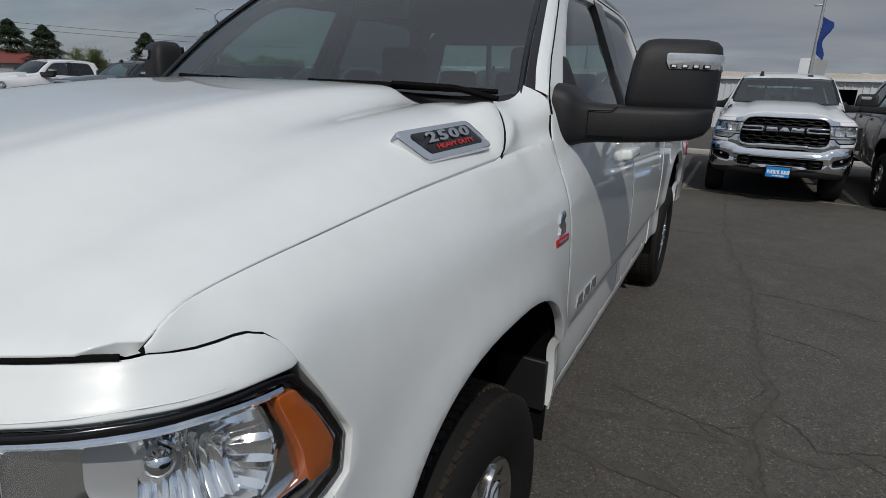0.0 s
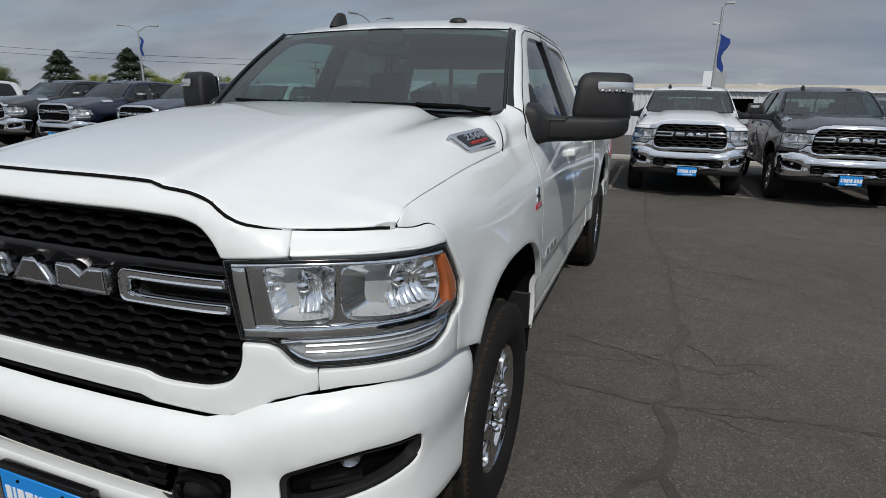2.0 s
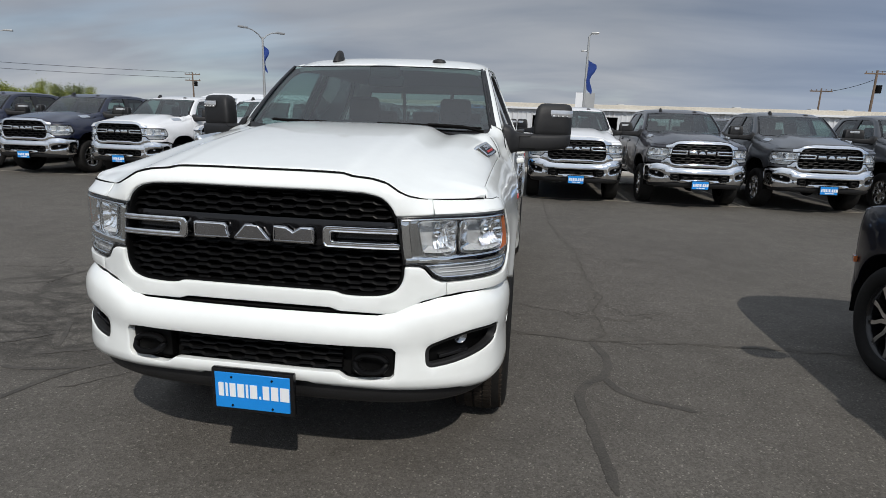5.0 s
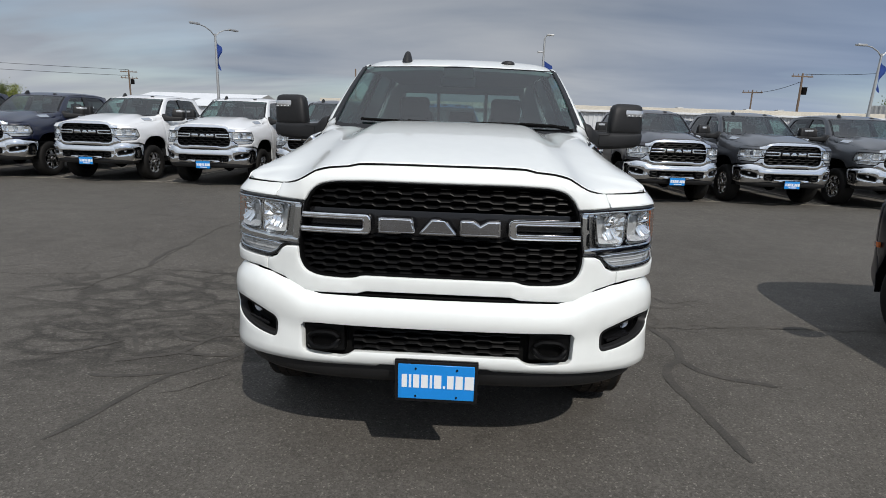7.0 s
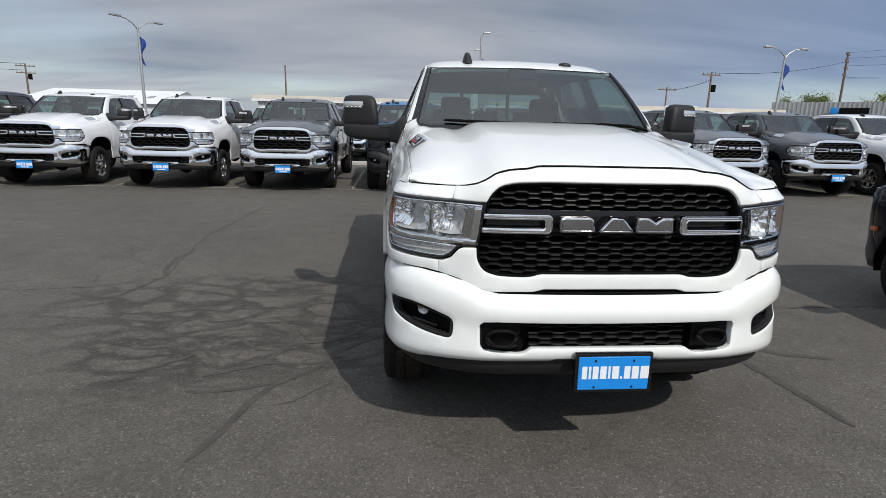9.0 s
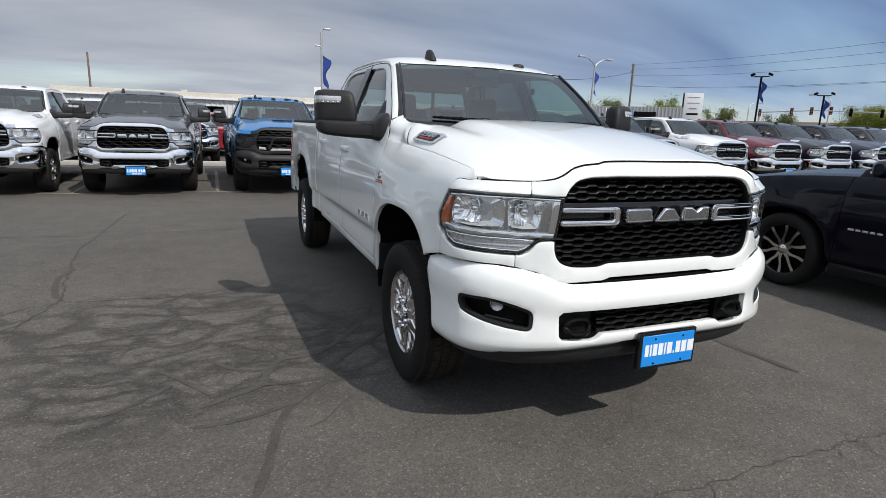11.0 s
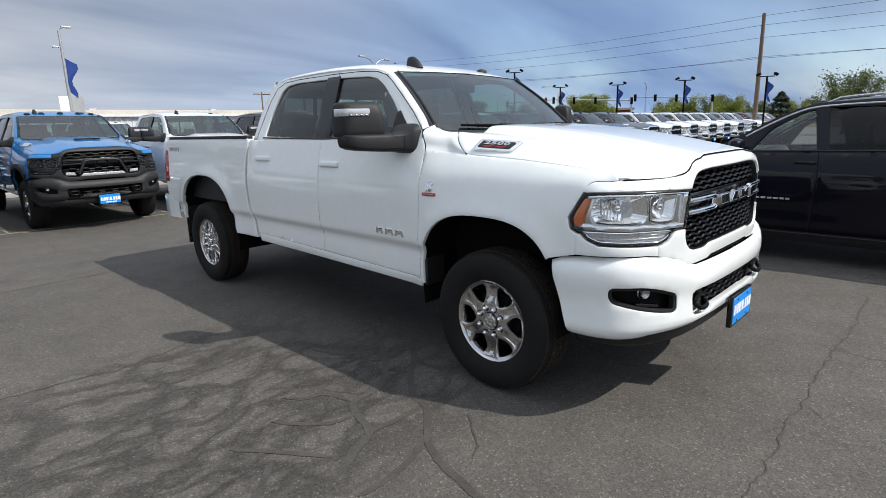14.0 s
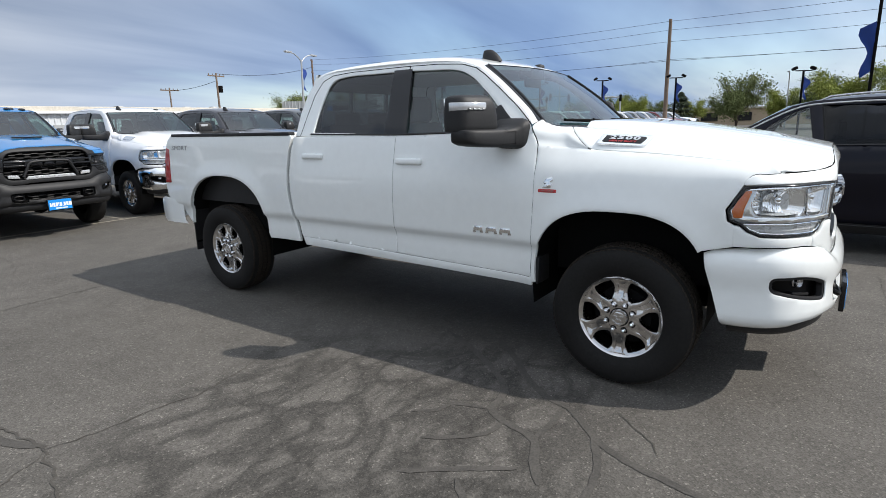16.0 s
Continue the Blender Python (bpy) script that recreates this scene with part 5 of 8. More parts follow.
        if rugged:
            for arch_, a0, a1 in ((ARCH_F, 150, 3), (ARCH_R, 2, 178)):
                inner_ = [p for p in arch_points(arch_, a0, a1, 22) if p[0] > -0.41]
                outer_ = [p for p in arch_points(arch_, a0, a1, 22, 0.075) if p[0] > -0.44]
                part("arch_flare", panel(inner_ + outer_[::-1], lift(0.03), outward, 0.1, 0.04), PLASTIC, P, "black wheel arch flare")
            if s > 0:
                onto = lambda pts: [(math.copysign(BODY.ux(abs(x)), x), z) for x, z in pts]
                part("grille_insert_bar", panel(onto(fillet([(-0.335, 0.902), (0.335, 0.902), (0.300, 0.942), (-0.300, 0.942)], 0.008)), nose(0.008), outward, 0.05, 0.03), SATIN, P, "grey lower bar of the grille")
                for q in (1, -1):
                    part("grille_pad", panel(onto(fillet([(q * 0.405, 0.922), (q * 0.545, 0.930), (q * 0.545, 0.972), (q * 0.430, 0.964)], 0.010)), nose(0.004), outward, 0.05, 0.03), SATIN, P, "grey grille pad")
                hoop = bmesh.new()
                hx = catmull([(-0.36, 0.935), (-0.30, 1.06), (-0.265, 1.125), (-0.21, 1.150), (0.0, 1.158), (0.21, 1.150), (0.265, 1.125), (0.30, 1.06), (0.36, 0.935)], 5)
                tube(hoop, BODY.at(np.array([math.copysign(BODY.ux(abs(x)), x) for x in hx[:, 0]]), hx[:, 1], 0.002), 0.030, 8, flat=0.7)
                part("grille_hoop", hoop, PLASTIC, P)
                for mx in (-0.52, -0.30, 0.0, 0.30, 0.52):
                    dome = bmesh.new()
                    at_ = roof_map(np.array([mx]), np.array([1.12 + 0.05 * mx * mx]))[0]
                    bmesh.ops.create_uvsphere(dome, u_segments=12, v_segments=6, radius=1.0, matrix=Matrix.Translation(at_) @ Matrix.Diagonal((0.055, 0.06, 0.030, 1.0)))
                    part("marker_lamp", dome, GLOSSBLACK, P, "small smoked roof marker lamp")
                scoop = bmesh.new()
                box(scoop, (-0.20, -0.36, 1.492), (0.20, -0.30, 1.512), Matrix.Identity(4), 0.006)
                part("hood_vent", scoop, GLOSSBLACK, P)
        # greenhouse
        G = green_map(s)
        win_f = fillet([(1.585, 1.484), (0.735, 1.505), (0.80, 1.575), (0.945, 1.72), (1.085, 1.835), (1.19, 1.893), (1.30, 1.915), (1.66, 1.930)], [0.01, 0.03, 0.05, 0.05, 0.05, 0.05, 0.05, 0.02])
        win_r = fillet([(1.745, 1.484), (1.790, 1.932), (2.26, 1.935), (2.425, 1.918), (2.485, 1.865), (2.525, 1.70), (2.540, 1.500)], [0.01, 0.01, 0.05, 0.06, 0.05, 0.05, 0.02])
        o = [(0.602, 1.476), (0.618, 1.512), (0.640, 1.548)] + FRAME_FRONT[2:] + FRAME_TOP + [(2.735, 1.80), (2.765, 1.66), (2.755, 1.476)]
        frame_ = part("cab_side_frame", panel(o, G, outward, step * 0.8, 0.012, [win_f, win_r]), body, P, sharp=60)
        pil = [(1.570, 1.480), (1.768, 1.480), (1.815, 1.938), (1.646, 1.938)]
        part("pillar_cover", panel(pil, G, outward, 0.06, 0.030, lift=0.005), GLOSSBLACK, frame_)
        gin = lambda y, z, G=G, s=s: G(y, z) - np.array([s * 0.012, 0, 0])
        part("front_window", panel(grow(win_f, 0.006), gin, outward, 0.12, 0.004), SIDEGLASS, P)
        part("rear_window", panel(grow(win_r, 0.006), gin, outward, 0.12, 0.004), PRIVACY, P)
        belt = bmesh.new()
        yy = np.linspace(0.70, 2.56, 14)
        tube(belt, G(yy, np.interp(yy, [0.70, 1.6, 2.56], [1.499, 1.479, 1.490])), 0.008, 6)
        part("belt_moulding", belt, GLOSSBLACK, frame_)
        if fine:
            seam_line(P, G, [(1.658, 1.478), (1.672, 1.958)], r=0.003)
            seam_line(P, G, [(0.599, 1.478), (0.619, 1.522), (0.655, 1.565), (0.738, 1.643), (0.893, 1.766), (1.018, 1.858), (1.10, 1.908), (1.22, 1.941), (1.42, 1.956), (1.7, 1.962), (2.25, 1.960), (2.47, 1.947), (2.575, 1.905), (2.635, 1.80), (2.665, 1.65), (2.69, 1.48)], r=0.003)
        # roof side rail, from the roof's edge to the top of the side frame
        rail_ = bmesh.new()
        ry = np.linspace(1.062, 2.70, 26)
        up_ = roof_map(s * np.interp(ry, [1.062, 1.10, 1.25, 2.3, 2.6, 2.70], [0.672, 0.690, 0.699, 0.699, 0.680, 0.655]), ry)
        ft_ = np.array(FRAME_FRONT[-2:] + FRAME_TOP)
        lo_r = G(ry, np.interp(ry, ft_[:, 0], ft_[:, 1]))
        sheet(rail_, [up_ + (lo_r - up_) * t + np.array([s * 0.004, 0, 0.004]) * math.sin(math.pi * t) for t in (-0.04, 0.25, 0.5, 0.75, 1.04)])
        part("roof_rail", rail_, body, P)
        if fine:
            sail = [(0.700, 1.500), (0.852, 1.655), (0.880, 1.645), (0.885, 1.496)]
            part("mirror_sail", panel(sail, G, outward, 0.05, 0.008, lift=0.004), PLASTIC, frame_)
        # windscreen pillar
        bm = bmesh.new()
        rows = []
        a = screen_map(np.full(9, s * 1.0), np.r_[0.125, 0.16, 0.21, np.linspace(0.29, 1, 6)])
        fr_ = np.array(FRAME_FRONT)
        b = G(fr_[:, 0], fr_[:, 1])
        skin = lambda t, up=0.0: a + (b - a) * t + np.array([s * 0.004, -0.008, 0.005]) * (0.6 * math.sin(math.pi * t) + up)
        sheet(bm, [skin(t) for t in (0.0, 0.2, 0.4, 0.62, 0.77, 0.88, 1.0)])
        part("windscreen_pillar", bm, body, P)
        if fine:
            split = bmesh.new()
            tube(split, rear_[8:] + np.array([0, 0.004, 0.0]), 0.0022, 5)
            part("panel_gap", split, UNDER, P)
        tr = bmesh.new()
        sheet(tr, [skin(t, u_) for t, u_ in ((-0.02, 0.25), (0.12, 0.32), (0.24, 0.32), (0.33, 0.30), (0.38, 0.25), (0.40, 0.20), (0.41, -0.1))])
        tube(tr, screen_map(np.full(12, s * 0.985), np.linspace(0.0, 1.0, 12)) + np.array([0, -0.004, 0.002]), 0.009, 6)
        part("screen_moulding", tr, GLOSSBLACK, P)
        mirror(P, s, fine)

        # wheel housing and flap
        for arch_, wy in ((ARCH_F, 0.0), (ARCH_R, WHEELBASE)):
            bm, rows = bmesh.new(), []
            pts = arch_points(arch_, -14, 194, 24, 0.012)
            for x in (0.965, 0.80, 0.50):
                rows.append([(s * x, y, z) for y, z in pts])
            rr = sheet(bm, rows)
            bm.faces.new(rr[-1])
            part("wheel_housing", bm, UNDER, P)
        fl = bmesh.new()
        box(fl, (s * 0.72 if s > 0 else -0.97, 4.315, 0.35), (0.97 if s > 0 else -0.72, 4.33, 0.80), Matrix.Rotation(0.0, 4, "X"), 0.004, 1)
        part("mud_flap", fl, PLASTIC, P)
        fl = bmesh.new()
        box(fl, (s * 0.80 if s > 0 else -0.965, 0.515, 0.545), (0.965 if s > 0 else -0.80, 0.535, 0.72), Matrix.Rotation(0.0, 4, "X"), 0.004, 1)
        part("mud_guard", fl, PLASTIC, P)

    # roof, screens, cowl
    ro = both([(0.0, 0.99), (0.35, 1.002), (0.58, 1.025), (0.655, 1.045), (0.690, 1.10), (0.70, 1.25), (0.70, 1.7), (0.70, 2.3), (0.68, 2.60), (0.60, 2.72), (0.3, 2.755), (0.0, 2.76)])
    part("roof", panel(ro, roof_map, upward, step * 1.3, 0.03), body, P, sharp=60)
    so = [(-1, 0.0), (1, 0.0), (1, 1.0), (-1, 1.0)]
    part("windscreen", panel(so, screen_map, forward, 0.12, 0.0), GLASS, P)
    bandp = [(-1, 0.0), (1, 0.0), (1, 0.085), (0.9, 0.055), (-0.9, 0.055), (-1, 0.085)]
    part("screen_base_band", panel(bandp, lambda a, b: screen_map(a, b) + np.array([0, -0.004, 0.003]), forward, 0.1, 0.0), GLOSSBLACK, P)
    hd = bmesh.new()
    tube(hd, screen_map(np.linspace(-0.98, 0.98, 15), np.full(15, 1.0)), 0.004, 6)
    part("screen_header_moulding", hd, GLOSSBLACK, P)
    cow = bmesh.new()
    xs = np.linspace(-0.80, 0.80, 17)
    sheet(cow, [[(x, 0.355 + 0.0 * x, float(HOOD_R(abs(x))) - 0.045) for x in xs], [(x, 0.44 + 0.12 * (x / 0.8) ** 2, 1.478) for x in xs]])
    part("cowl", cow, PLASTIC, P)
    if fine:
        for x0, x1, yb in ((-0.62, 0.02, 0.44), (0.10, 0.74, 0.45)):
            wp = bmesh.new()
            tt = np.linspace(0, 1, 9)
            ptsw = screen_map(np.interp(tt, [0, 1], [x0 / 0.81, x1 / 0.81]), np.interp(tt, [0, 0.5, 1], [0.10, 0.085, 0.06])) + np.array([0, -0.014, 0.014])
            tube(wp, ptsw, [0.009, 0.010, 0.011, 0.012, 0.012, 0.011, 0.010, 0.009, 0.008], 6)
            tube(wp, [ptsw[4] + np.array([0, -0.012, 0.006]), ptsw[6] + np.array([0.05, -0.03, 0.004]), ptsw[8] + np.array([0.02, -0.05, -0.02])], 0.010, 6)
            part("wiper", wp, UNDER, P, "black wiper blade and arm")
    # rear window in three panes, cab back
    cb = lambda x, z: np.stack([x, 2.765 - 0.10 * np.clip(z - 1.55, 0, 1) ** 1.3 + 0 * x - 0.04 * (np.abs(x) / 0.7) ** 2, z + 0 * x], -1)
    ro = [(-0.86, 0.75), (0.86, 0.75), (0.86, 1.48), (0.68, 1.97), (-0.68, 1.97), (-0.86, 1.48)]
    panes = [[(-0.66, 1.52), (-0.26, 1.52), (-0.26, 1.84), (-0.58, 1.84)], [(-0.23, 1.52), (0.23, 1.52), (0.23, 1.84), (-0.23, 1.84)], [(0.26, 1.52), (0.66, 1.52), (0.58, 1.84), (0.26, 1.84)]]
    part("cab_back", panel(ro, cb, rearward, 0.15, 0.02, panes), body, P)
    for p_ in panes:
        part("rear_pane", panel(grow(p_, 0.008), cb, rearward, 0.3, 0.004, lift=-0.008), REARGLASS, P)
    # aerial fin and roof lamp
    fin = bmesh.new()
    rows = []
    for z, x0, l0, l1 in ((0.0, 0.040, -0.075, 0.095), (0.02, 0.036, -0.060, 0.090), (0.05, 0.026, -0.030, 0.082), (0.068, 0.018, 0.0, 0.076), (0.074, 0.008, 0.02, 0.06)):
        rows.append([(-0.392 + x0 * math.cos(a), 1.16 + (l0 + l1) / 2 + (l1 - l0) / 2 * math.sin(a), 1.974 + z * 1.15) for a in [k * math.tau / 16 for k in range(16)]])
    rr = sheet(fin, rows, True)
    fin.faces.new(rr[-1])
    part("roof_aerial", fin, PLASTIC, P, "black fin aerial")
    rl = bmesh.new()
    rows = [[(0.36 + r * 0.05 * math.cos(a), 1.15 + r * 0.04 * math.sin(a), 1.974 + z) for a in [k * math.tau / 16 for k in range(16)]] for r, z in ((1, 0), (1, 0.012), (0.8, 0.024), (0.4, 0.030))]
    rr = sheet(rl, rows, True)
    rl.faces.new(rr[-1])
    part("roof_button", rl, PLASTIC, P)

    # load bed
    for nm, lo_, hi_ in (("bed_floor", (-0.80, 2.82, 0.86), (0.80, 4.62, 0.90)), ("bed_wall", (0.80, 2.82, 0.86), (0.88, 4.62, 1.47)), ("bed_wall", (-0.88, 2.82, 0.86), (-0.80, 4.62, 1.47)), ("bed_headboard", (-0.80, 2.785, 0.70), (0.80, 2.82, 1.46))):
        bed = bmesh.new()
        box(bed, lo_, hi_)
        part(nm, bed, PLASTIC, P, smooth=False)
    gate = bmesh.new()
    box(gate, (-0.80, 4.62, 0.88), (0.80, 4.69, 1.49), None, 0.02)
    part("tailgate", gate, body, P)
    for s in (1, -1):
        cap_ = bmesh.new()
        xx = 0.955
        box(cap_, (s * xx - 0.055 if s > 0 else -xx - 0.012, 2.765, 1.483), (xx + 0.012 if s > 0 else -xx + 0.055, 4.55, 1.512), Matrix.Rotation(0.0, 4, "X"), 0.008)
        part("bed_rail_cap", cap_, PLASTIC, P)
    rb = bmesh.new()
    rows = []
    for z, o in ((0.62, -0.05), (0.65, -0.01), (0.72, 0.0), (0.82, 0.0), (0.86, -0.01), (0.875, -0.05)):
        rows.append([(x, y + o, z) for x, y in [(-0.985, 4.45), (-1.0, 4.68), (-0.985, 4.84), (-0.90, 4.94), (-0.7, 4.98), (0.0, 5.0), (0.7, 4.98), (0.90, 4.94), (0.985, 4.84), (1.0, 4.68), (0.985, 4.45)]])
    sheet(rb, rows)
    part("rear_bumper", rb, bump_mat, P)

    # underside
    for nm, lo_, hi_ in (("engine_bay", (-0.70, -0.80, 0.60), (0.70, 0.50, 1.20)), ("floor_pan", (-0.86, 0.56, 0.56), (0.86, 2.60, 0.66)), ("bed_underside", (-0.80, 2.68, 0.62), (0.80, 4.55, 0.855)), ("frame_rail", (0.40, -0.85, 0.45), (0.50, 4.7, 0.555)), ("frame_rail", (-0.50, -0.85, 0.45), (-0.40, 4.7, 0.555))):
        un = bmesh.new()
        box(un, lo_, hi_)
        part(nm, un, UNDER, P, smooth=False)
    for wy in (0.0, WHEELBASE):
        ax = bmesh.new()
        tube(ax, [(-0.80, wy, 0.415), (0.80, wy, 0.415)], 0.05, 10)
        bmesh.ops.create_icosphere(ax, subdivisions=2, radius=0.15, matrix=Matrix.Translation((0.12, wy, 0.42)))
        part("axle", ax, UNDER, P)
        for s in (1, -1):
            wheel(P, Matrix.Translation((s * 0.855, wy, 0.420)) @ (Matrix.Identity(4) if s > 0 else Matrix.Rotation(math.pi, 4, "Z")), fine)
    if rugged:
        for hub in [c for c in P.children if c.name.startswith("wheel") and not c.name.startswith("wheel_")]:
            for c in hub.children:
                if c.name.startswith(("rim", "centre_cap")):
                    c.material_slots[0].link = "OBJECT"
                    c.material_slots[0].material = DARKCHROME

    # cabin
    for nm, lo_, hi_ in (("cabin_floor", (-0.84, 0.62, 0.665), (0.84, 2.55, 0.72)), ("door_card", (0.81, 0.60, 0.68), (0.845, 2.60, 1.43)), ("door_card", (-0.845, 0.60, 0.68), (-0.81, 2.60, 1.43))):
        cab = bmesh.new()
        box(cab, lo_, hi_)
        part(nm, cab, DASH, P, smooth=False)
    hl = bmesh.new()
    box(hl, (-0.62, 1.16, 1.905), (0.62, 2.55, 1.925))
    part("headliner", hl, LINER, P)
    ds = bmesh.new()
    sheet(ds, [[(x, y, z - 0.02 * (x / 0.8) ** 2) for x in np.linspace(-0.80, 0.80, 11)] for y, z in ((0.47, 1.44), (0.62, 1.465), (0.86, 1.46), (0.98, 1.42), (1.02, 1.30), (0.98, 1.05), (0.90, 0.90))])
    part("dashboard", ds, DASH, P)
    st = bmesh.new()
    stm = Matrix.Translation((0.40, 1.16, 1.36)) @ Matrix.Rotation(radians(-62), 4, "X")
    tube(st, [stm @ Vector((0.19 * math.cos(a), 0.19 * math.sin(a), 0)) for a in [k * math.tau / 24 for k in range(24)]], 0.016, 7, True)
    for a in (0.0, math.pi, -math.pi / 2):
        tube(st, [stm @ Vector((0, 0, -0.01)), stm @ Vector((0.185 * math.cos(a), 0.185 * math.sin(a), 0))], 0.018, 6)
    bmesh.ops.create_icosphere(st, subdivisions=2, radius=0.065, matrix=stm @ Matrix.Diagonal((1, 1, 0.5, 1)))
    part("steering_wheel", st, DASH, P)
    for nm, x0, y0, wd in (("front_seat", 0.40, 1.42, 0.50), ("front_seat", -0.40, 1.42, 0.50), ("rear_seat", 0.0, 2.20, 1.40)):
        se = bmesh.new()
        box(se, (x0 - wd / 2, y0 - 0.20, 0.78), (x0 + wd / 2, y0 + 0.30, 0.98), None, 0.05)
        box(se, (x0 - wd / 2, -0.07, 0.0), (x0 + wd / 2, 0.07, 0.62), Matrix.Translation((0, y0 + 0.30, 0.95)) @ Matrix.Rotation(radians(-12), 4, "X"), 0.05)
        seat = part(nm, se, CLOTH, P)
        for hx in ((x0,) if wd < 1 else (-0.42, 0.0, 0.42)):
            he = bmesh.new()
            box(he, (hx - 0.13, y0 + 0.37, 1.56 if wd < 1 else 1.50), (hx + 0.13, y0 + 0.47, 1.76 if wd < 1 else 1.66), None, 0.045, 3)
            part("headrest", he, CLOTH, seat)
    im = bmesh.new()
    box(im, (-0.13, 1.02, 1.80), (0.13, 1.05, 1.88), None, 0.02)
    box(im, (-0.11, 0.985, 1.86), (0.11, 1.10, 1.94), None, 0.02)
    part("interior_mirror", im, DASH, P)
    return P

# ---- the place ----


def asphalt():
    m, t, b = material("worn_asphalt")
    at = add(t, "ShaderNodeTexCoord")
    n1 = add(t, "ShaderNodeTexNoise", Scale=0.35, Detail=8.0, Roughness=0.62)
    n2 = add(t, "ShaderNodeTexNoise", Scale=3.1, Detail=8.0, Roughness=0.7)
    v = add(t, "ShaderNodeTexVoronoi", Scale=125.0)
    grit = add(t, "ShaderNodeTexNoise", Scale=30.0, Detail=5.0, Roughness=0.8)
    for n in (n1, n2, v, grit):
        t.links.new(at.outputs["Object"], n.inputs["Vector"])
    ramp = add(t, "ShaderNodeValToRGB")
    ramp.color_ramp.elements[0].position, ramp.color_ramp.elements[1].position = 0.32, 0.70
    ramp.color_ramp.elements[0].color, ramp.color_ramp.elements[1].color = (0.067, 0.062, 0.0545, 1), (0.119, 0.110, 0.098, 1)
    s = add(t, "ShaderNodeMath"); s.operation = "ADD"
    h = add(t, "ShaderNodeMath"); h.operation = "MULTIPLY"; h.inputs[1].default_value = 0.5
    t.links.new(n1.outputs["Fac"], s.inputs[0]); t.links.new(n2.outputs["Fac"], s.inputs[1])
    t.links.new(s.outputs[0], h.inputs[0]); t.links.new(h.outputs[0], ramp.inputs[0])
    stones = add(t, "ShaderNodeMapRange")
    stones.inputs[3].default_value, stones.inputs[4].default_value = 0.74, 1.26
    speck = add(t, "ShaderNodeMapRange")
    speck.inputs[1].default_value, speck.inputs[2].default_value = 0.3, 0.7
    speck.inputs[3].default_value, speck.inputs[4].default_value = 0.84, 1.16
    t.links.new(grit.outputs["Fac"], speck.inputs[0])
    grainy = add(t, "ShaderNodeMath"); grainy.operation = "MULTIPLY"
    t.links.new(stones.outputs[0], grainy.inputs[0]); t.links.new(speck.outputs[0], grainy.inputs[1])
    sep = add(t, "ShaderNodeSeparateColor")
    t.links.new(v.outputs["Color"], sep.inputs[0]); t.links.new(sep.outputs[0], stones.inputs[0])
    chip = add(t, "ShaderNodeMapRange")
    chip.inputs[1].default_value, chip.inputs[2].default_value = 0.93, 0.96
    chip.inputs[3].default_value, chip.inputs[4].default_value = 1.0, 1.75
    t.links.new(sep.outputs[1], chip.inputs[0])
    chipped = add(t, "ShaderNodeMath"); chipped.operation = "MULTIPLY"
    t.links.new(grainy.outputs[0], chipped.inputs[0]); t.links.new(chip.outputs[0], chipped.inputs[1])
    tint = add(t, "ShaderNodeMix"); tint.data_type, tint.blend_type = "RGBA", "MULTIPLY"
    tint.inputs[0].default_value = 1.0
    t.links.new(ramp.outputs[0], tint.inputs[6]); t.links.new(chipped.outputs[0], tint.inputs[7])
    # crazed patches: wandering crack nets that come and go with a large noise
    wob = add(t, "ShaderNodeTexNoise", Scale=2.2, Detail=4.0)
    t.links.new(at.outputs["Object"], wob.inputs["Vector"])
    push = add(t, "ShaderNodeMix"); push.data_type, push.blend_type = "RGBA", "LINEAR_LIGHT"
    push.inputs[0].default_value = 0.24
    t.links.new(at.outputs["Object"], push.inputs[6]); t.links.new(wob.outputs["Color"], push.inputs[7])
    last = tint
    flow = add(t, "ShaderNodeMapping")
    flow.inputs["Scale"].default_value, flow.inputs["Rotation"].default_value = (0.62, 1.3, 1.0), (0, 0, -0.25)
    t.links.new(push.outputs[2], flow.inputs[0])
    for scale, width, lo, hi, dark, where, reach in ((3.1, 0.17, 0.26, 0.46, 0.56, (-2.1, 0.9, 0.0), 2.8), (6.5, 0.12, 0.32, 0.54, 0.72, (-2.1, 0.8, 0.0), 2.6), (0.55, 0.008, 0.48, 0.64, 0.55, (0.0, 3.0, 0.0), 60.0)):
        net = add(t, "ShaderNodeTexVoronoi", Scale=scale); net.feature = "DISTANCE_TO_EDGE"
        t.links.new((flow if scale > 1 else push).outputs[0 if scale > 1 else 2], net.inputs["Vector"])
        gap = add(t, "ShaderNodeMapRange"); gap.inputs[1].default_value, gap.inputs[2].default_value = 0.30 * width, width
        gap.inputs[3].default_value, gap.inputs[4].default_value = 1.0, 0.0
        t.links.new(net.outputs["Distance"], gap.inputs[0])
        far = add(t, "ShaderNodeVectorMath"); far.operation = "DISTANCE"; far.inputs[1].default_value = where
        t.links.new(at.outputs["Object"], far.inputs[0])
        fade = add(t, "ShaderNodeMapRange"); fade.inputs[2].default_value = reach
        fade.inputs[3].default_value, fade.inputs[4].default_value = (0.20, -0.40) if scale > 1 else (0.0, 0.0)
        t.links.new(far.outputs["Value"], fade.inputs[0])
        patch = add(t, "ShaderNodeTexNoise", Scale=0.45 if scale > 1 else 0.2, Detail=4.0)
        t.links.new(at.outputs["Object"], patch.inputs["Vector"])
        sm = add(t, "ShaderNodeMath"); sm.operation = "ADD"
        t.links.new(patch.outputs["Fac"], sm.inputs[0]); t.links.new(fade.outputs[0], sm.inputs[1])
        on = add(t, "ShaderNodeMapRange"); on.inputs[1].default_value, on.inputs[2].default_value = lo + 0.08, hi + 0.05
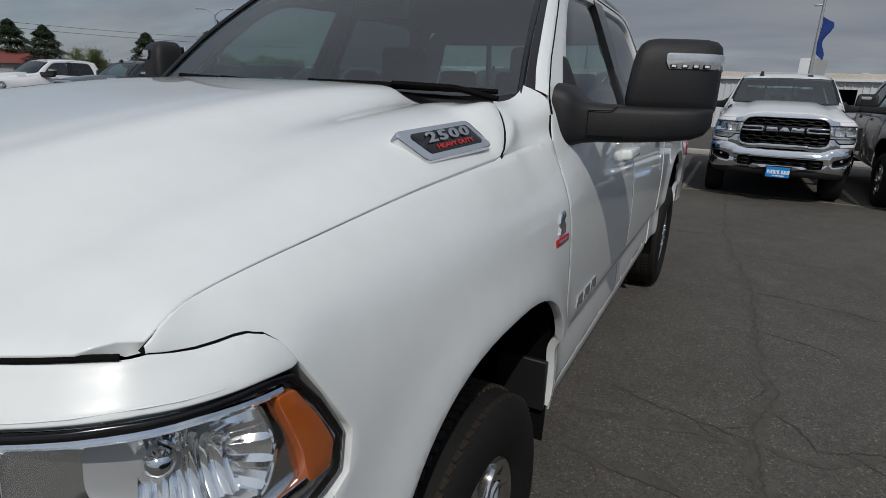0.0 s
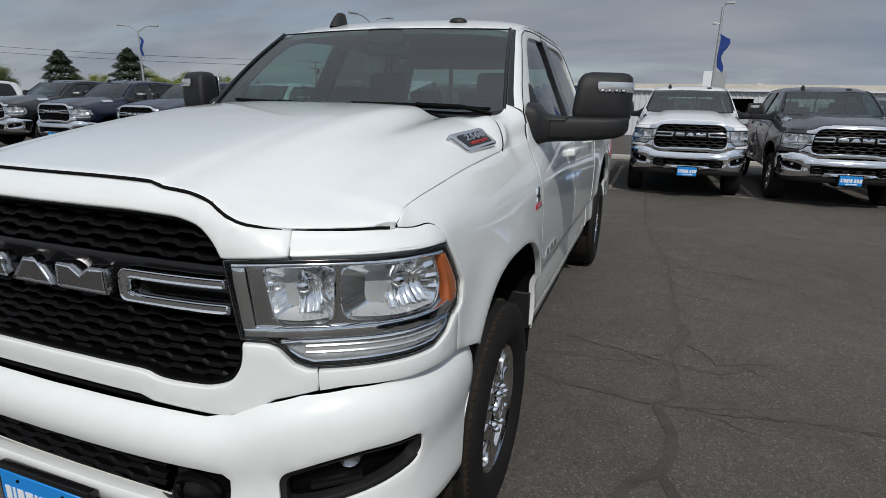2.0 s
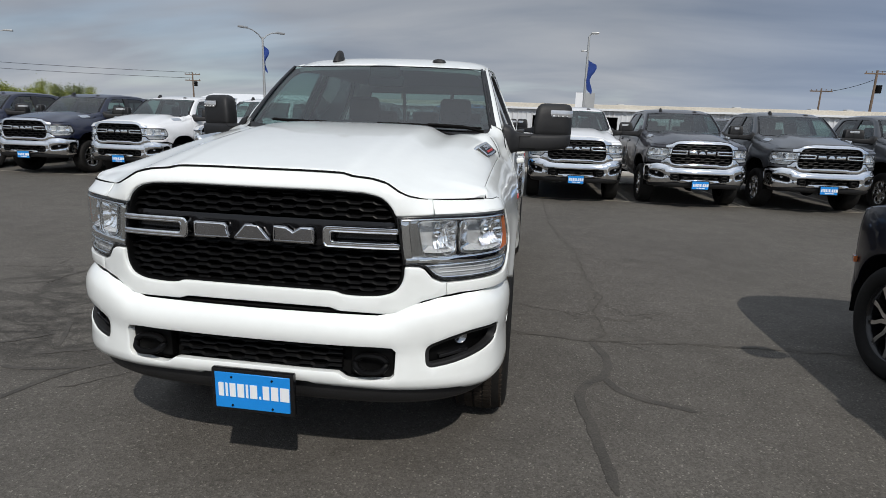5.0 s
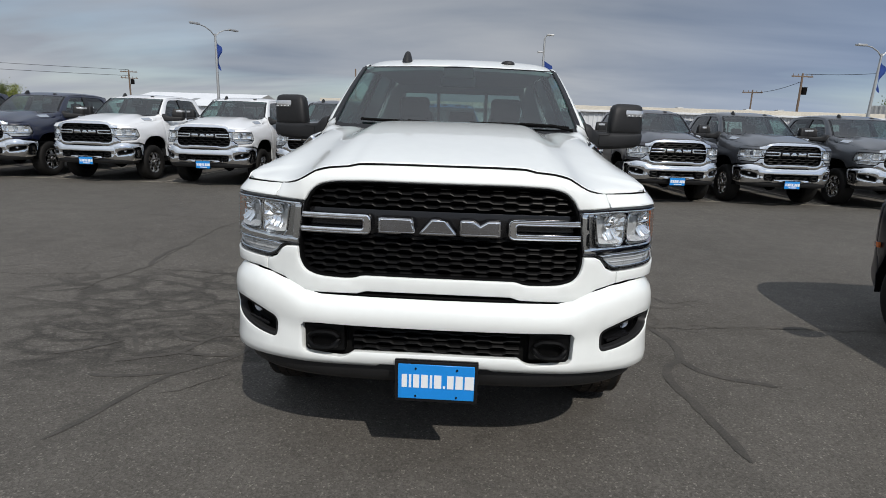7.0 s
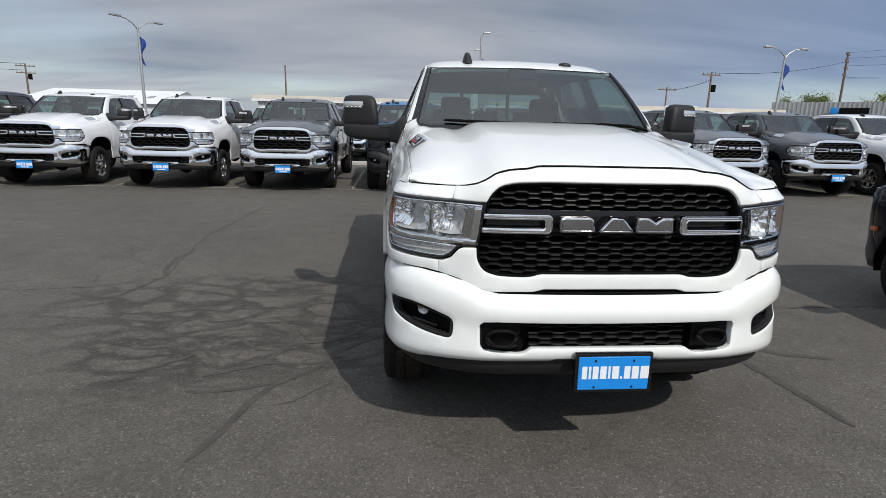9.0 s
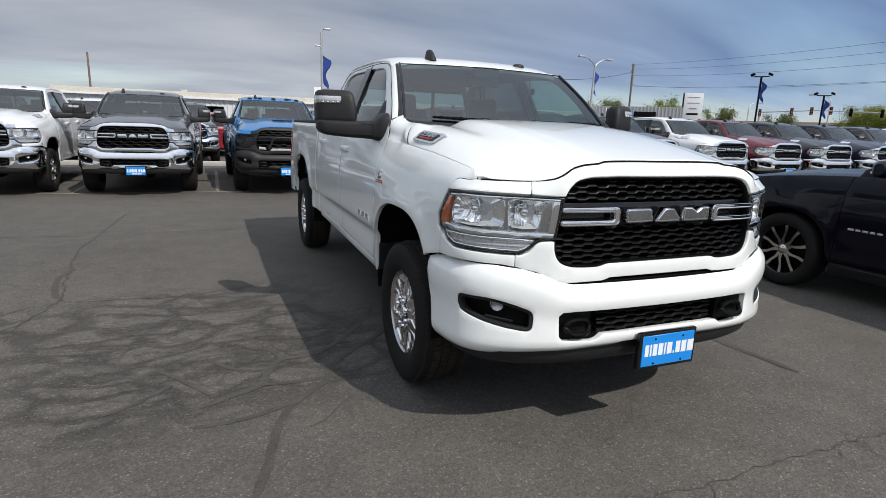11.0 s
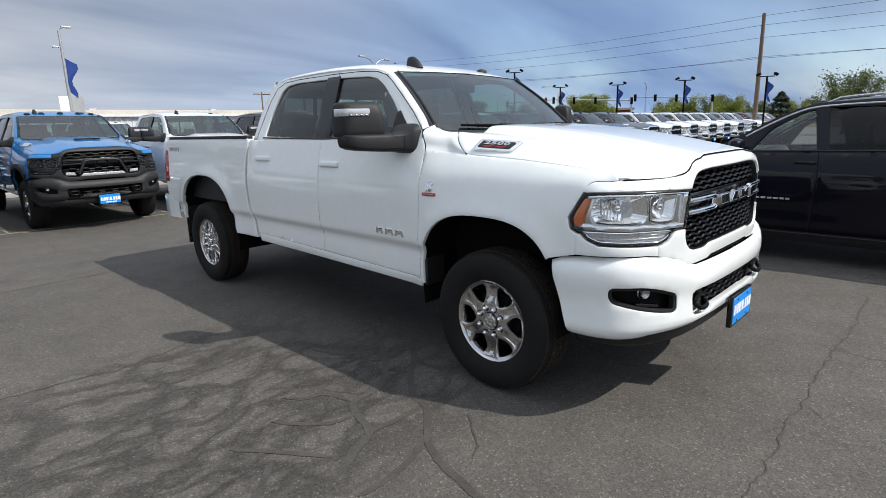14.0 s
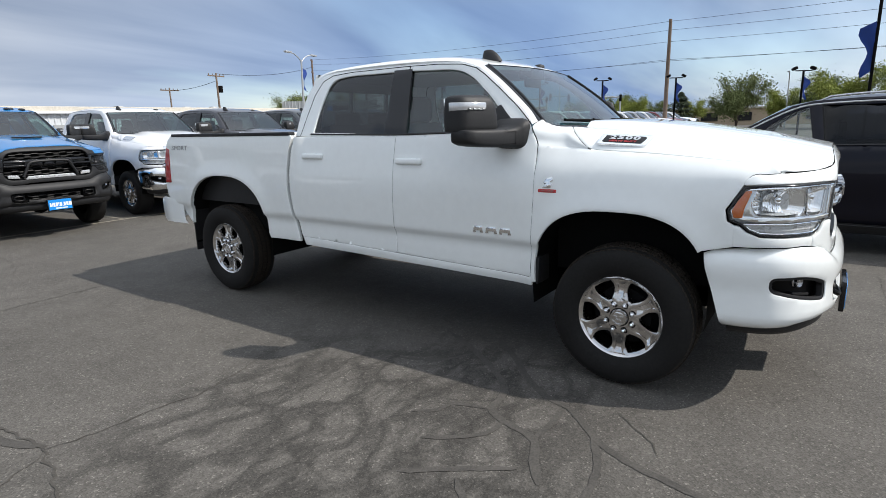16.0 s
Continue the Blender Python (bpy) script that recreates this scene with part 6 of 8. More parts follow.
        t.links.new(sm.outputs[0], on.inputs[0])
        both_ = add(t, "ShaderNodeMath"); both_.operation = "MULTIPLY"
        t.links.new(gap.outputs[0], both_.inputs[0]); t.links.new(on.outputs[0], both_.inputs[1])
        amount = add(t, "ShaderNodeMath"); amount.operation = "MULTIPLY"; amount.inputs[1].default_value = 0.85
        t.links.new(both_.outputs[0], amount.inputs[0])
        deep = add(t, "ShaderNodeMix"); deep.data_type, deep.blend_type = "RGBA", "MULTIPLY"
        deep.inputs[7].default_value = (dark, dark, dark, 1)
        t.links.new(amount.outputs[0], deep.inputs[0]); t.links.new(last.outputs[2], deep.inputs[6])
        last = deep
    t.links.new(last.outputs[2], b.inputs["Base Color"])
    b.inputs["Roughness"].default_value = 0.9
    b.inputs["Specular IOR Level"].default_value = 0.3
    bp = add(t, "ShaderNodeBump", Strength=0.5, Distance=0.005)
    t.links.new(v.outputs["Distance"], bp.inputs["Height"])
    t.links.new(bp.outputs[0], b.inputs["Normal"])
    return m


ASPHALT = asphalt()
gb = bmesh.new()
bmesh.ops.create_grid(gb, x_segments=8, y_segments=8, size=900)
ground = tagged(part("ground", gb, ASPHALT, smooth=False), "worn grey asphalt parking lot with sealed cracks", "ground", kind="structure")

hero = pickup(Matrix.Identity(4), WHITE, "white crew-cab heavy-duty pickup truck standing on asphalt", fine=True)

row_base = pickup(Matrix.Translation((2.04, 9.88, 0)), PAINTS["white"], "white crew-cab pickup truck with chrome bumper in a parked row", "row of parked pickup trucks", chrome=True)
rugged_truck = pickup(pose(-0.57, 9.75, 0.0, 0, 0, 1.0), PAINTS["blue"], "bright blue off-road pickup truck with black bumper and flares", "row of parked pickup trucks", rugged=True)
ROW = [(-21.6, "white"), (-16.6, "black"), (-13.9, "navy"), (-11.1, "navy"), (-8.5, "white"), (-5.8, "white"), (-3.29, "grey"), (4.46, "dark"), (6.9, "grey"), (9.4, "grey"), (12.0, "white"), (14.5, "maroon"), (17.0, "black"), (19.5, "navy"),
       (22.0, "grey"), (24.6, "white"), (27.2, "white"), (29.8, "white"), (32.4, "white"), (35.0, "white"), (37.6, "silver"), (40.2, "white"), (42.8, "maroon"), (45.4, "navy"), (48.0, "white")]
PAINTS["dark"] = paint("dark_granite_paint", (0.030, 0.029, 0.036), 0.3)
NAMES = {"navy": "dark navy", "white": "white", "grey": "granite grey", "dark": "dark violet-grey", "blue": "bright blue", "black": "black", "maroon": "dark maroon", "silver": "silver"}


def recolour(ob, old, mat):
    for o in ob.children_recursive:
        if o.data and o.data.materials and o.data.materials[0] is old:
            o.material_slots[0].link = "OBJECT"
            o.material_slots[0].material = mat


wob = random.Random(4)
for x, c in ROW:
    o = copy_thing(row_base, pose(x, 9.88 + wob.uniform(-0.10, 0.10), 0, 0, 0, wob.uniform(-1.2, 1.2)))
    tagged(o, NAMES[c] + " crew-cab pickup truck with chrome bumper in a parked row")
    if c != "white":
        recolour(o, PAINTS["white"], PAINTS[c])
# a few trucks of the row behind, tails to the kerb
for x, y, c, turn in ((-2.75, 17.9, "grey", 3), (-5.6, 18.3, "white", -2), (2.6, 18.6, "white", 2), (8.0, 18.5, "black", 0), (-8.6, 18.4, "maroon", 1)):
    o = copy_thing(row_base, pose(x, y, 0, 0, 0, turn))
    tagged(o, NAMES[c] + " pickup truck parked in the second row", group="second row of parked vehicles")
    if c != "white":
        recolour(o, PAINTS["white"], PAINTS[c])


# ---- sport utility vehicle: forward is -y in its own frame, front axle at y = 0 ----
SUV_ARCH_F, SUV_ARCH_R = (0.0, 0.40, 0.455, 0.42, 2.3), (2.96, 0.40, 0.455, 0.42, 2.3)
S_SIDE = curve1([(0.2, -0.09), (0.3, -0.05), (0.42, -0.012), (0.55, -0.012), (0.65, -0.004), (0.80, 0.004), (0.92, 0.003), (1.00, -0.004), (1.06, -0.016), (1.12, -0.035), (1.18, -0.060), (1.26, -0.10), (1.34, -0.16)])


def suv_offset(x, y, z):
    o = S_SIDE(z) - 0.02 * np.clip((y - 3.0) / 0.8, 0, 1) ** 2
    for cy, cz, a, b, e in (SUV_ARCH_F, SUV_ARCH_R):
        d = (np.abs((y - cy) / a) ** e + np.abs(np.maximum(z - cz, 0) / b) ** e) ** (1 / e)
        o = o + 0.020 * np.exp(-(((d - 1.0) / 0.20) ** 2))
    return o


SUV = Wrap([(0, -0.93), (0.35, -0.915), (0.60, -0.87), (0.76, -0.78), (0.86, -0.64), (0.92, -0.45), (0.95, -0.2), (0.962, 0.05), (0.965, 0.2)], suv_offset, 4.2)
SUV_G = curve1([(1.05, 0.93), (1.15, 0.905), (1.30, 0.845), (1.5, 0.755), (1.65, 0.685), (1.72, 0.645), (1.78, 0.60)])


def suv_green(s):
    def f(y, z):
        x = SUV_G(z) - 0.05 * np.clip((1.1 - y) / 0.6, 0, 2) ** 2 - 0.05 * np.clip((y - 2.6) / 1.2, 0, 2) ** 2
        return np.stack([s * x, np.asarray(y, float), np.asarray(z, float)], -1)
    return f


SUV_HOOD = curve1([(-0.95, 1.02), (-0.85, 1.06), (-0.6, 1.115), (-0.2, 1.165), (0.2, 1.20), (0.55, 1.225), (0.8, 1.24)])
SUV_ROOF = curve1([(0.9, 1.52), (1.15, 1.60), (1.4, 1.665), (1.7, 1.715), (2.1, 1.742), (2.6, 1.745), (3.1, 1.725), (3.5, 1.68), (3.75, 1.62)])


def suv_hood(x, y):
    a = np.abs(x)
    return np.stack([x, y, SUV_HOOD(y) + 0.02 * np.cos(np.clip(a / 0.5, 0, 1) * np.pi) - 0.05 * np.clip((a - 0.6) / 0.28, 0, 1.3) ** 2], -1)


def suv_roof(x, y):
    return np.stack([x, y, SUV_ROOF(y) + 0.01 - 0.055 * np.clip(np.abs(x) / 0.66, 0, 1.2) ** 3.5], -1)


def suv_wheel(parent, m):
    hub_bm = bmesh.new()
    lathe(hub_bm, [(0.0, 0.02), (0.17, 0.02), (0.24, -0.02), (0.24, -0.10), (0.0, -0.11)], 28)
    hub = part("wheel", hub_bm, UNDER, parent)
    hub.matrix_basis = m
    t = bmesh.new()
    lathe(t, [(0.255, 0.09), (0.266, 0.112), (0.29, 0.124), (0.325, 0.126), (0.355, 0.118), (0.372, 0.10), (0.378, 0.05), (0.378, -0.05), (0.372, -0.10), (0.34, -0.125), (0.255, -0.10)], 56)
    part("tyre", t, RUBBER, hub)
    rim = bmesh.new()
    lathe(rim, [(0.235, -0.08), (0.240, 0.06), (0.250, 0.088), (0.258, 0.094), (0.260, 0.085)], 56)
    part("rim_barrel", rim, GLOSSBLACK, hub)
    sp = bmesh.new()
    for k in range(5):
        for d in (-1, 1):
            rot = Matrix.Rotation(k * math.tau / 5 + 0.3, 4, "X")
            pts = [(0.03, 0.010 * d), (0.10, 0.022 * d), (0.17, 0.060 * d), (0.250, 0.085 * d)]
            grid = []
            for (r, off), w, x in zip(pts, (0.020, 0.019, 0.018, 0.022), (0.085, 0.082, 0.078, 0.082)):
                grid.append([rot @ Vector((x + dx, off + f * w, r)) for f, dx in ((-1, -0.03), (-0.8, 0.0), (0.8, 0.0), (1, -0.03))])
            sheet(sp, grid)
    lathe(sp, [(0.0, 0.098), (0.03, 0.096), (0.045, 0.085), (0.06, 0.07)], 20)
    part("spokes", sp, BRIGHT, hub, "machined five-spoke alloy face")
    return hub


def suv(m, body, label, name="suv", fine=True):
    P = thing(name, m, label, "suv")
    st = 0.06 if fine else 0.15
    for s in (1, -1):
        S = SUV.side(s)
        lift = lambda d, s=s: (lambda y, z: SUV.at(s * SUV.uy(y), z, d))
        af = arch_points(SUV_ARCH_F, 168, 6, 20)
        o = [(0.50, 0.32), (0.515, 0.70), (0.545, 1.10), (0.56, 1.175), (0.2, 1.152), (-0.2, 1.115), (-0.45, 1.08), (-0.60, 1.045), (-0.62, 0.95), (-0.60, 0.62), (-0.47, 0.50)] + [p for p in af if p[0] > -0.44]
        part("fender", panel(o, S, outward, st, 0.02), body, P, sharp=60)
        front = [("x", 0.0, 1.01), ("x", 0.6, 1.035), ("y", -0.61, 1.04), ("y", -0.63, 0.95), ("y", -0.61, 0.62), ("y", -0.48, 0.49), ("y", -0.52, 0.32), ("x", 0.6, 0.28), ("x", 0.0, 0.27)]
        part("nose", panel(nose_line(front, s, SUV), lambda u, z: SUV.at(u, z), outward, st, 0.02), body, P, sharp=60)
        part("headlamp", panel(nose_line([("x", 0.55, 0.98), ("y", -0.66, 0.99), ("y", -0.655, 0.90), ("x", 0.55, 0.89)], s, SUV), lambda u, z: SUV.at(u, z, 0.006), outward, st, 0.02), LENS, P)
        part("marker_lamp", panel([(-0.60, 0.70), (-0.52, 0.705), (-0.52, 0.665), (-0.60, 0.66)], lift(0.024), outward, st, 0.02), AMBER, P)
        o = [(0.508, 0.36), (0.523, 0.70), (0.553, 1.10), (0.57, 1.176), (1.62, 1.180), (1.64, 0.90), (1.62, 0.36)]
        d1 = part("front_door", panel(o, S, outward, st, 0.02), body, P, sharp=60)
        ar = arch_points(SUV_ARCH_R, 6, 174, 20)
        o = [(1.628, 0.36), (1.648, 0.90), (1.628, 1.180), (2.60, 1.185), (2.66, 1.05), (2.60, 0.88)] + [p for p in ar[::-1] if p[0] < 2.60] + [(2.45, 0.36)]
        d2 = part("rear_door", panel(o, S, outward, st, 0.02), body, P, sharp=60)
        o = [(2.62, 0.90), (2.67, 1.05), (2.61, 1.186), (3.55, 1.195), (3.80, 1.15), (3.86, 0.9), (3.84, 0.6), (3.70, 0.42), (3.45, 0.40)] + [p for p in ar if p[0] > 2.62]
        part("quarter_panel", panel(o, S, outward, st, 0.02), body, P, sharp=60)
        o = [(0.46, 0.24), (0.50, 0.35), (2.47, 0.35), (2.50, 0.24)]
        part("sill", panel(o, S, outward, st, 0.03), PLASTIC, P)
        tr = bmesh.new()
        yy = np.linspace(0.6, 2.4, 10)
        tube(tr, SUV.at(s * SUV.uy(yy), np.full(10, 0.335), 0.012), 0.006, 6)
        part("sill_trim", tr, PLASTIC, P)
        G = suv_green(s)
        wf = fillet([(0.98, 1.205), (1.60, 1.212), (1.52, 1.625), (1.40, 1.590), (1.15, 1.440)], [0.02, 0.01, 0.01, 0.08, 0.05])
        wr = fillet([(1.70, 1.212), (2.45, 1.222), (2.42, 1.640), (1.63, 1.645)], [0.01, 0.02, 0.03, 0.01])
        wq = fillet([(2.53, 1.225), (3.25, 1.24), (2.95, 1.600), (2.50, 1.635)], 0.02)
        o = [(0.57, 1.170), (0.60, 1.235), (0.90, 1.395), (1.15, 1.540), (1.35, 1.635), (1.55, 1.690), (2.0, 1.712), (2.6, 1.712), (3.1, 1.690), (3.45, 1.62), (3.70, 1.40), (3.78, 1.19)]
        fr = part("cab_side_frame", panel(o, G, outward, st, 0.03, [wf, wr, wq]), body, P, sharp=60)
        for w_, mt, nm in ((wf, SUVGLASS, "front_window"), (wr, SUVDARK, "rear_window"), (wq, SUVDARK, "quarter_window")):
            part(nm, panel(grow(w_, 0.004), lambda y, z, G=G, s=s: G(y, z) - np.array([s * 0.008, 0, 0]), outward, 0.15, 0.004), mt, P)
        ch = bmesh.new()
        pts = np.array([(0.90, 1.352), (1.00, 1.415), (1.15, 1.500), (1.35, 1.598), (1.55, 1.650), (2.0, 1.672), (2.5, 1.668), (2.95, 1.635), (3.3, 1.45)])
        d = catmull(pts, 4)
        tube(ch, G(d[:, 0], d[:, 1]) + np.array([s * 0.004, 0, 0]), 0.010, 6)
        part("window_trim", ch, SATIN, fr, "bright window surround")
        belt = bmesh.new()
        yy = np.linspace(0.9, 3.2, 10)
        tube(belt, G(yy, np.full(10, 1.198) + 0.01 * (yy - 0.9)) + np.array([s * 0.003, 0, 0]), 0.008, 6)
        part("belt_moulding", belt, GLOSSBLACK, fr)
        for dr, y0 in ((d1, 1.52), (d2, 2.42)):
            c = SUV.at(s * SUV.uy(np.array([y0])), np.array([1.09]), 0.0)[0]
            h = bmesh.new()
            box(h, (-0.02, -0.10, -0.016), (0.034, 0.10, 0.016), Matrix.Translation(c), 0.012)
            part("door_handle", h, GLOSSBLACK, dr)
        x0 = 0.62
        for k, w_ in enumerate((0.05, 0.04, 0.045, 0.04, 0.045, 0.0, 0.05, 0.04, 0.035, 0.045, 0.04, 0.045, 0.035, 0.035)):
            if w_:
                bar = [(x0, 0.692), (x0 + w_, 0.692), (x0 + w_, 0.708), (x0, 0.708)]
                part("print_bar", panel(bar, lift(0.004), outward, 0.1, 0.005), SATIN, d1)
            x0 += w_ + 0.018 if w_ else 0.035
        mr = bmesh.new()
        rows = []
        for x, hy, hz in ((0.90, 0.03, 0.03), (0.95, 0.05, 0.035), (0.97, 0.075, 0.070), (1.05, 0.08, 0.075), (1.13, 0.07, 0.07), (1.165, 0.04, 0.05)):
            rows.append([(s * x, 0.86 + 0.1 * (x - 0.9) + hy * math.cos(a), 1.235 + (0.03 if x > 0.96 else 0) + hz * math.copysign(abs(math.sin(a)) ** 0.7, math.sin(a))) for a in [k * math.tau / 16 for k in range(16)]])
        rr = sheet(mr, rows, True)
        mr.faces.new(rr[-1])
        mo = part("door_mirror", mr, body, P)
        ml = bmesh.new()
        tube(ml, [(s * 0.985, 0.79, 1.235), (s * 1.05, 0.795, 1.232), (s * 1.14, 0.82, 1.235)], 0.010, 6)
        part("mirror_trim", ml, SATIN, mo)
        rail = bmesh.new()
        yy = np.linspace(1.55, 3.3, 12)
        tube(rail, np.stack([np.full(12, s * 0.60), yy, SUV_ROOF(yy) + np.array([-0.03] + [0.02] * 10 + [-0.03])], -1), 0.014, 6)
        part("roof_rail", rail, SATIN, P)
        for arch_ in (SUV_ARCH_F, SUV_ARCH_R):
            bmh = bmesh.new()
            pts = arch_points(arch_, -10, 190, 18, 0.01)
            rr = sheet(bmh, [[(s * x, y, z) for y, z in pts] for x in (0.93, 0.7, 0.5)])
            bmh.faces.new(rr[-1])
            part("wheel_housing", bmh, UNDER, P)
        for wy in (0.0, 2.96):
            suv_wheel(P, Matrix.Translation((s * 0.84, wy, 0.378)) @ (Matrix.Identity(4) if s > 0 else Matrix.Rotation(math.pi, 4, "Z")))
    ho = both([(0.0, -0.90), (0.4, -0.875), (0.65, -0.81), (0.80, -0.68), (0.86, -0.5), (0.885, 0.0), (0.885, 0.50), (0.80, 0.62), (0.0, 0.58)])
    part("hood", panel(ho, suv_hood, upward, st, 0.02), body, P, sharp=60)
    sc = lambda a, t: np.stack([a * (0.80 + (0.62 - 0.80) * t), (0.56 + 0.12 * a * a) * (1 - t) + (1.28 + 0.08 * a * a) * t, 1.215 * (1 - t) + (1.655 - 0.03 * a * a) * t + 0.015 * np.sin(np.pi * t)], -1)
    part("windscreen", panel([(-1, 0), (1, 0), (1, 1), (-1, 1)], sc, forward, 0.12, 0.0), GLASS, P)
    ro = both([(0.0, 1.28), (0.45, 1.33), (0.62, 1.40), (0.665, 1.6), (0.665, 2.6), (0.62, 3.2), (0.55, 3.55), (0.0, 3.65)])
    part("roof", panel(ro, suv_roof, upward, st, 0.03), body, P, sharp=60)
    bk = lambda x, z: np.stack([x, 3.86 - 0.42 * np.clip((z - 1.15) / 0.5, 0, 1.2) - 0.10 * (np.abs(x) / 0.85) ** 2, z + 0 * x], -1)
    part("tailgate", panel([(-0.84, 0.35), (0.84, 0.35), (0.84, 1.15), (0.60, 1.66), (-0.60, 1.66), (-0.84, 1.15)], bk, rearward, 0.15, 0.02), body, P)
    part("rear_glass", panel([(-0.66, 1.20), (0.66, 1.20), (0.52, 1.58), (-0.52, 1.58)], bk, rearward, 0.2, 0.004, lift=0.006), PRIVACY, P)
    for s in (1, -1):
        part("tail_lamp", panel([(s * 0.45, 1.02), (s * 0.80, 1.02), (s * 0.80, 1.12), (s * 0.45, 1.10)], bk, rearward, 0.2, 0.02, lift=0.01), REDLENS, P)
    pl = bmesh.new()
    box(pl, (-0.16, 3.86, 0.78), (0.16, 3.885, 0.92), None, 0.003, 1)
    part("dealer_plate", pl, PLATEBLUE, P)
    un = bmesh.new()
    box(un, (-0.60, -0.75, 0.28), (0.60, 3.6, 0.50))
    box(un, (-0.62, -0.70, 0.50), (0.62, 0.55, 1.0))
    part("underbody", un, UNDER, P, smooth=False)
    inn = bmesh.new()
    box(inn, (-0.78, 0.60, 0.5), (0.78, 3.6, 0.60))
    sheet(inn, [[(x, y, z) for x in (-0.78, 0.0, 0.78)] for y, z in ((0.60, 1.19), (0.95, 1.20), (1.05, 1.05), (1.0, 0.7))])
    part("cabin", inn, DASH, P, smooth=False)
    for x in (-0.38, 0.38):
        for y in (1.35, 2.25):
            se = bmesh.new()
            box(se, (x - 0.25, y, 0.60), (x + 0.25, y + 0.5, 0.80), None, 0.05)
            box(se, (x - 0.25, y + 0.42, 0.75), (x + 0.25, y + 0.56, 1.28), None, 0.05)
            box(se, (x - 0.12, y + 0.46, 1.26), (x + 0.12, y + 0.55, 1.46), None, 0.04)
            part("seat", se, CLOTH, P)
    return P


suv_near = suv(pose(4.375, 0.867, 0, 0, 0, 180), SUVPAINT, "black sport utility vehicle with machined wheels parked alongside")
suv_far = copy_thing(suv_near, pose(-1.95, 24.9, 0, 0, 0, 177))
tagged(suv_far, "dark red sport utility vehicle seen from behind")
recolour(suv_far, SUVPAINT, PAINTS["red"])


# ---- ground marks ----
TAR = grained("bitumen_crack_sealer", (0.057, 0.052, 0.0455), rough=0.85, vary=0.5, scale=7, bump=0.3, bump_scale=120)
STAIN = grained("stained_asphalt", (0.078, 0.071, 0.061), rough=0.9, vary=0.5, scale=14, bump=0.4, bump_scale=120)
CRACK = grained("open_asphalt_crack", (0.060, 0.054, 0.046), rough=0.95, vary=0.4, scale=9)
LINEPAINT = grained("worn_line_paint", (0.26, 0.235, 0.19), rough=0.85, vary=0.45, scale=5, bump=0.3, bump_scale=80)
STOPYELLOW = grained("faded_yellow_paint", (0.33, 0.24, 0.09), rough=0.85, vary=0.4, scale=6)
rng = random.Random(11)


LAID = []


def strip(bm, pts, width, ragged=0.3, z=0.003, wander=0.02, step=0.07):
    """A flat ragged strip along points on the ground."""
    LAID.append(1)
    z = z + 0.000012 * len(LAID)
    d = []
    for a, b in zip(pts, pts[1:]):
        n = max(1, int(math.dist(a, b) / step))
        d += [(a[0] + (b[0] - a[0]) * i / n, a[1] + (b[1] - a[1]) * i / n) for i in range(n)]
    d.append(pts[-1])
    left, right, drift = [], [], 0.0
    for i, p in enumerate(d):
        a, b = d[max(0, i - 1)], d[min(len(d) - 1, i + 1)]
        t = Vector((b[0] - a[0], b[1] - a[1], 0)).normalized()
        n = Vector((-t.y, t.x, 0))
        drift = 0.72 * drift + rng.uniform(-wander, wander)
        c = Vector((p[0], p[1], z)) + n * drift
        taper = min(1.0, 0.3 + 0.35 * min(i, len(d) - 1 - i))
        w = width / 2 * taper
        left.append(c + n * w * (1 + rng.uniform(-ragged, ragged)))
        right.append(c - n * w * (1 + rng.uniform(-ragged, ragged)))
    sheet(bm, [left, right])


# smooth bitumen strips run over the sealed cracks
sealed = bmesh.new()
for pts, wide in (
        ([(1.58, 1.05), (1.66, 0.80), (1.65, 0.60), (1.59, 0.44), (1.48, 0.30), (1.43, 0.10), (1.46, -0.17), (1.49, -0.45), (1.52, -0.75)], 0.058),
        ([(1.60, 0.46), (1.67, 0.28), (1.80, 0.18), (1.95, 0.14), (2.08, 0.09)], 0.050),
        ([(-3.27, 3.3), (-3.33, 2.9), (-3.25, 2.4), (-3.15, 2.2)], 0.05),
        ([(-0.80, 1.30), (-1.02, 0.94), (-1.26, 0.63), (-1.43, 0.51), (-1.62, 0.48), (-1.70, 0.36), (-1.77, 0.15), (-1.94, 0.07), (-2.09, -0.02)], 0.044),
        ([(-0.72, 0.95), (-0.95, 0.68), (-1.16, 0.49), (-1.32, 0.30), (-1.39, 0.12), (-1.49, 0.01), (-1.64, -0.15), (-1.72, -0.33), (-1.76, -0.49), (-1.80, -0.66), (-1.88, -0.9)], 0.042),
        ([(-1.77, 0.15), (-1.64, 0.14), (-1.42, 0.14)], 0.034),
        ([(-1.61, -0.09), (-1.80, -0.18), (-1.98, -0.22), (-2.13, -0.22)], 0.036),
        ([(-1.88, 0.84), (-1.80, 0.73), (-1.69, 0.69), (-1.63, 0.49)], 0.030),
        ([(-2.34, 0.56), (-2.24, 0.42), (-2.14, 0.28), (-2.03, 0.11)], 0.034),
        ([(-2.24, 0.31), (-2.40, 0.14), (-2.55, 0.05)], 0.034),
        ([(-2.06, 0.64), (-1.94, 0.46), (-1.83, 0.37), (-1.70, 0.36)], 0.032),
        ([(-1.36, 1.36), (-1.26, 1.11), (-1.02, 0.94)], 0.030)):
    rounded = catmull(pts, 6)
    strip(sealed, [tuple(q) for q in rounded], wide, 0.16, 0.003, 0.003, 0.03)
tagged(part("crack_sealer", sealed, TAR, smooth=False), "dark bitumen strips over sealed cracks in the asphalt", "crack sealer", kind="structure")
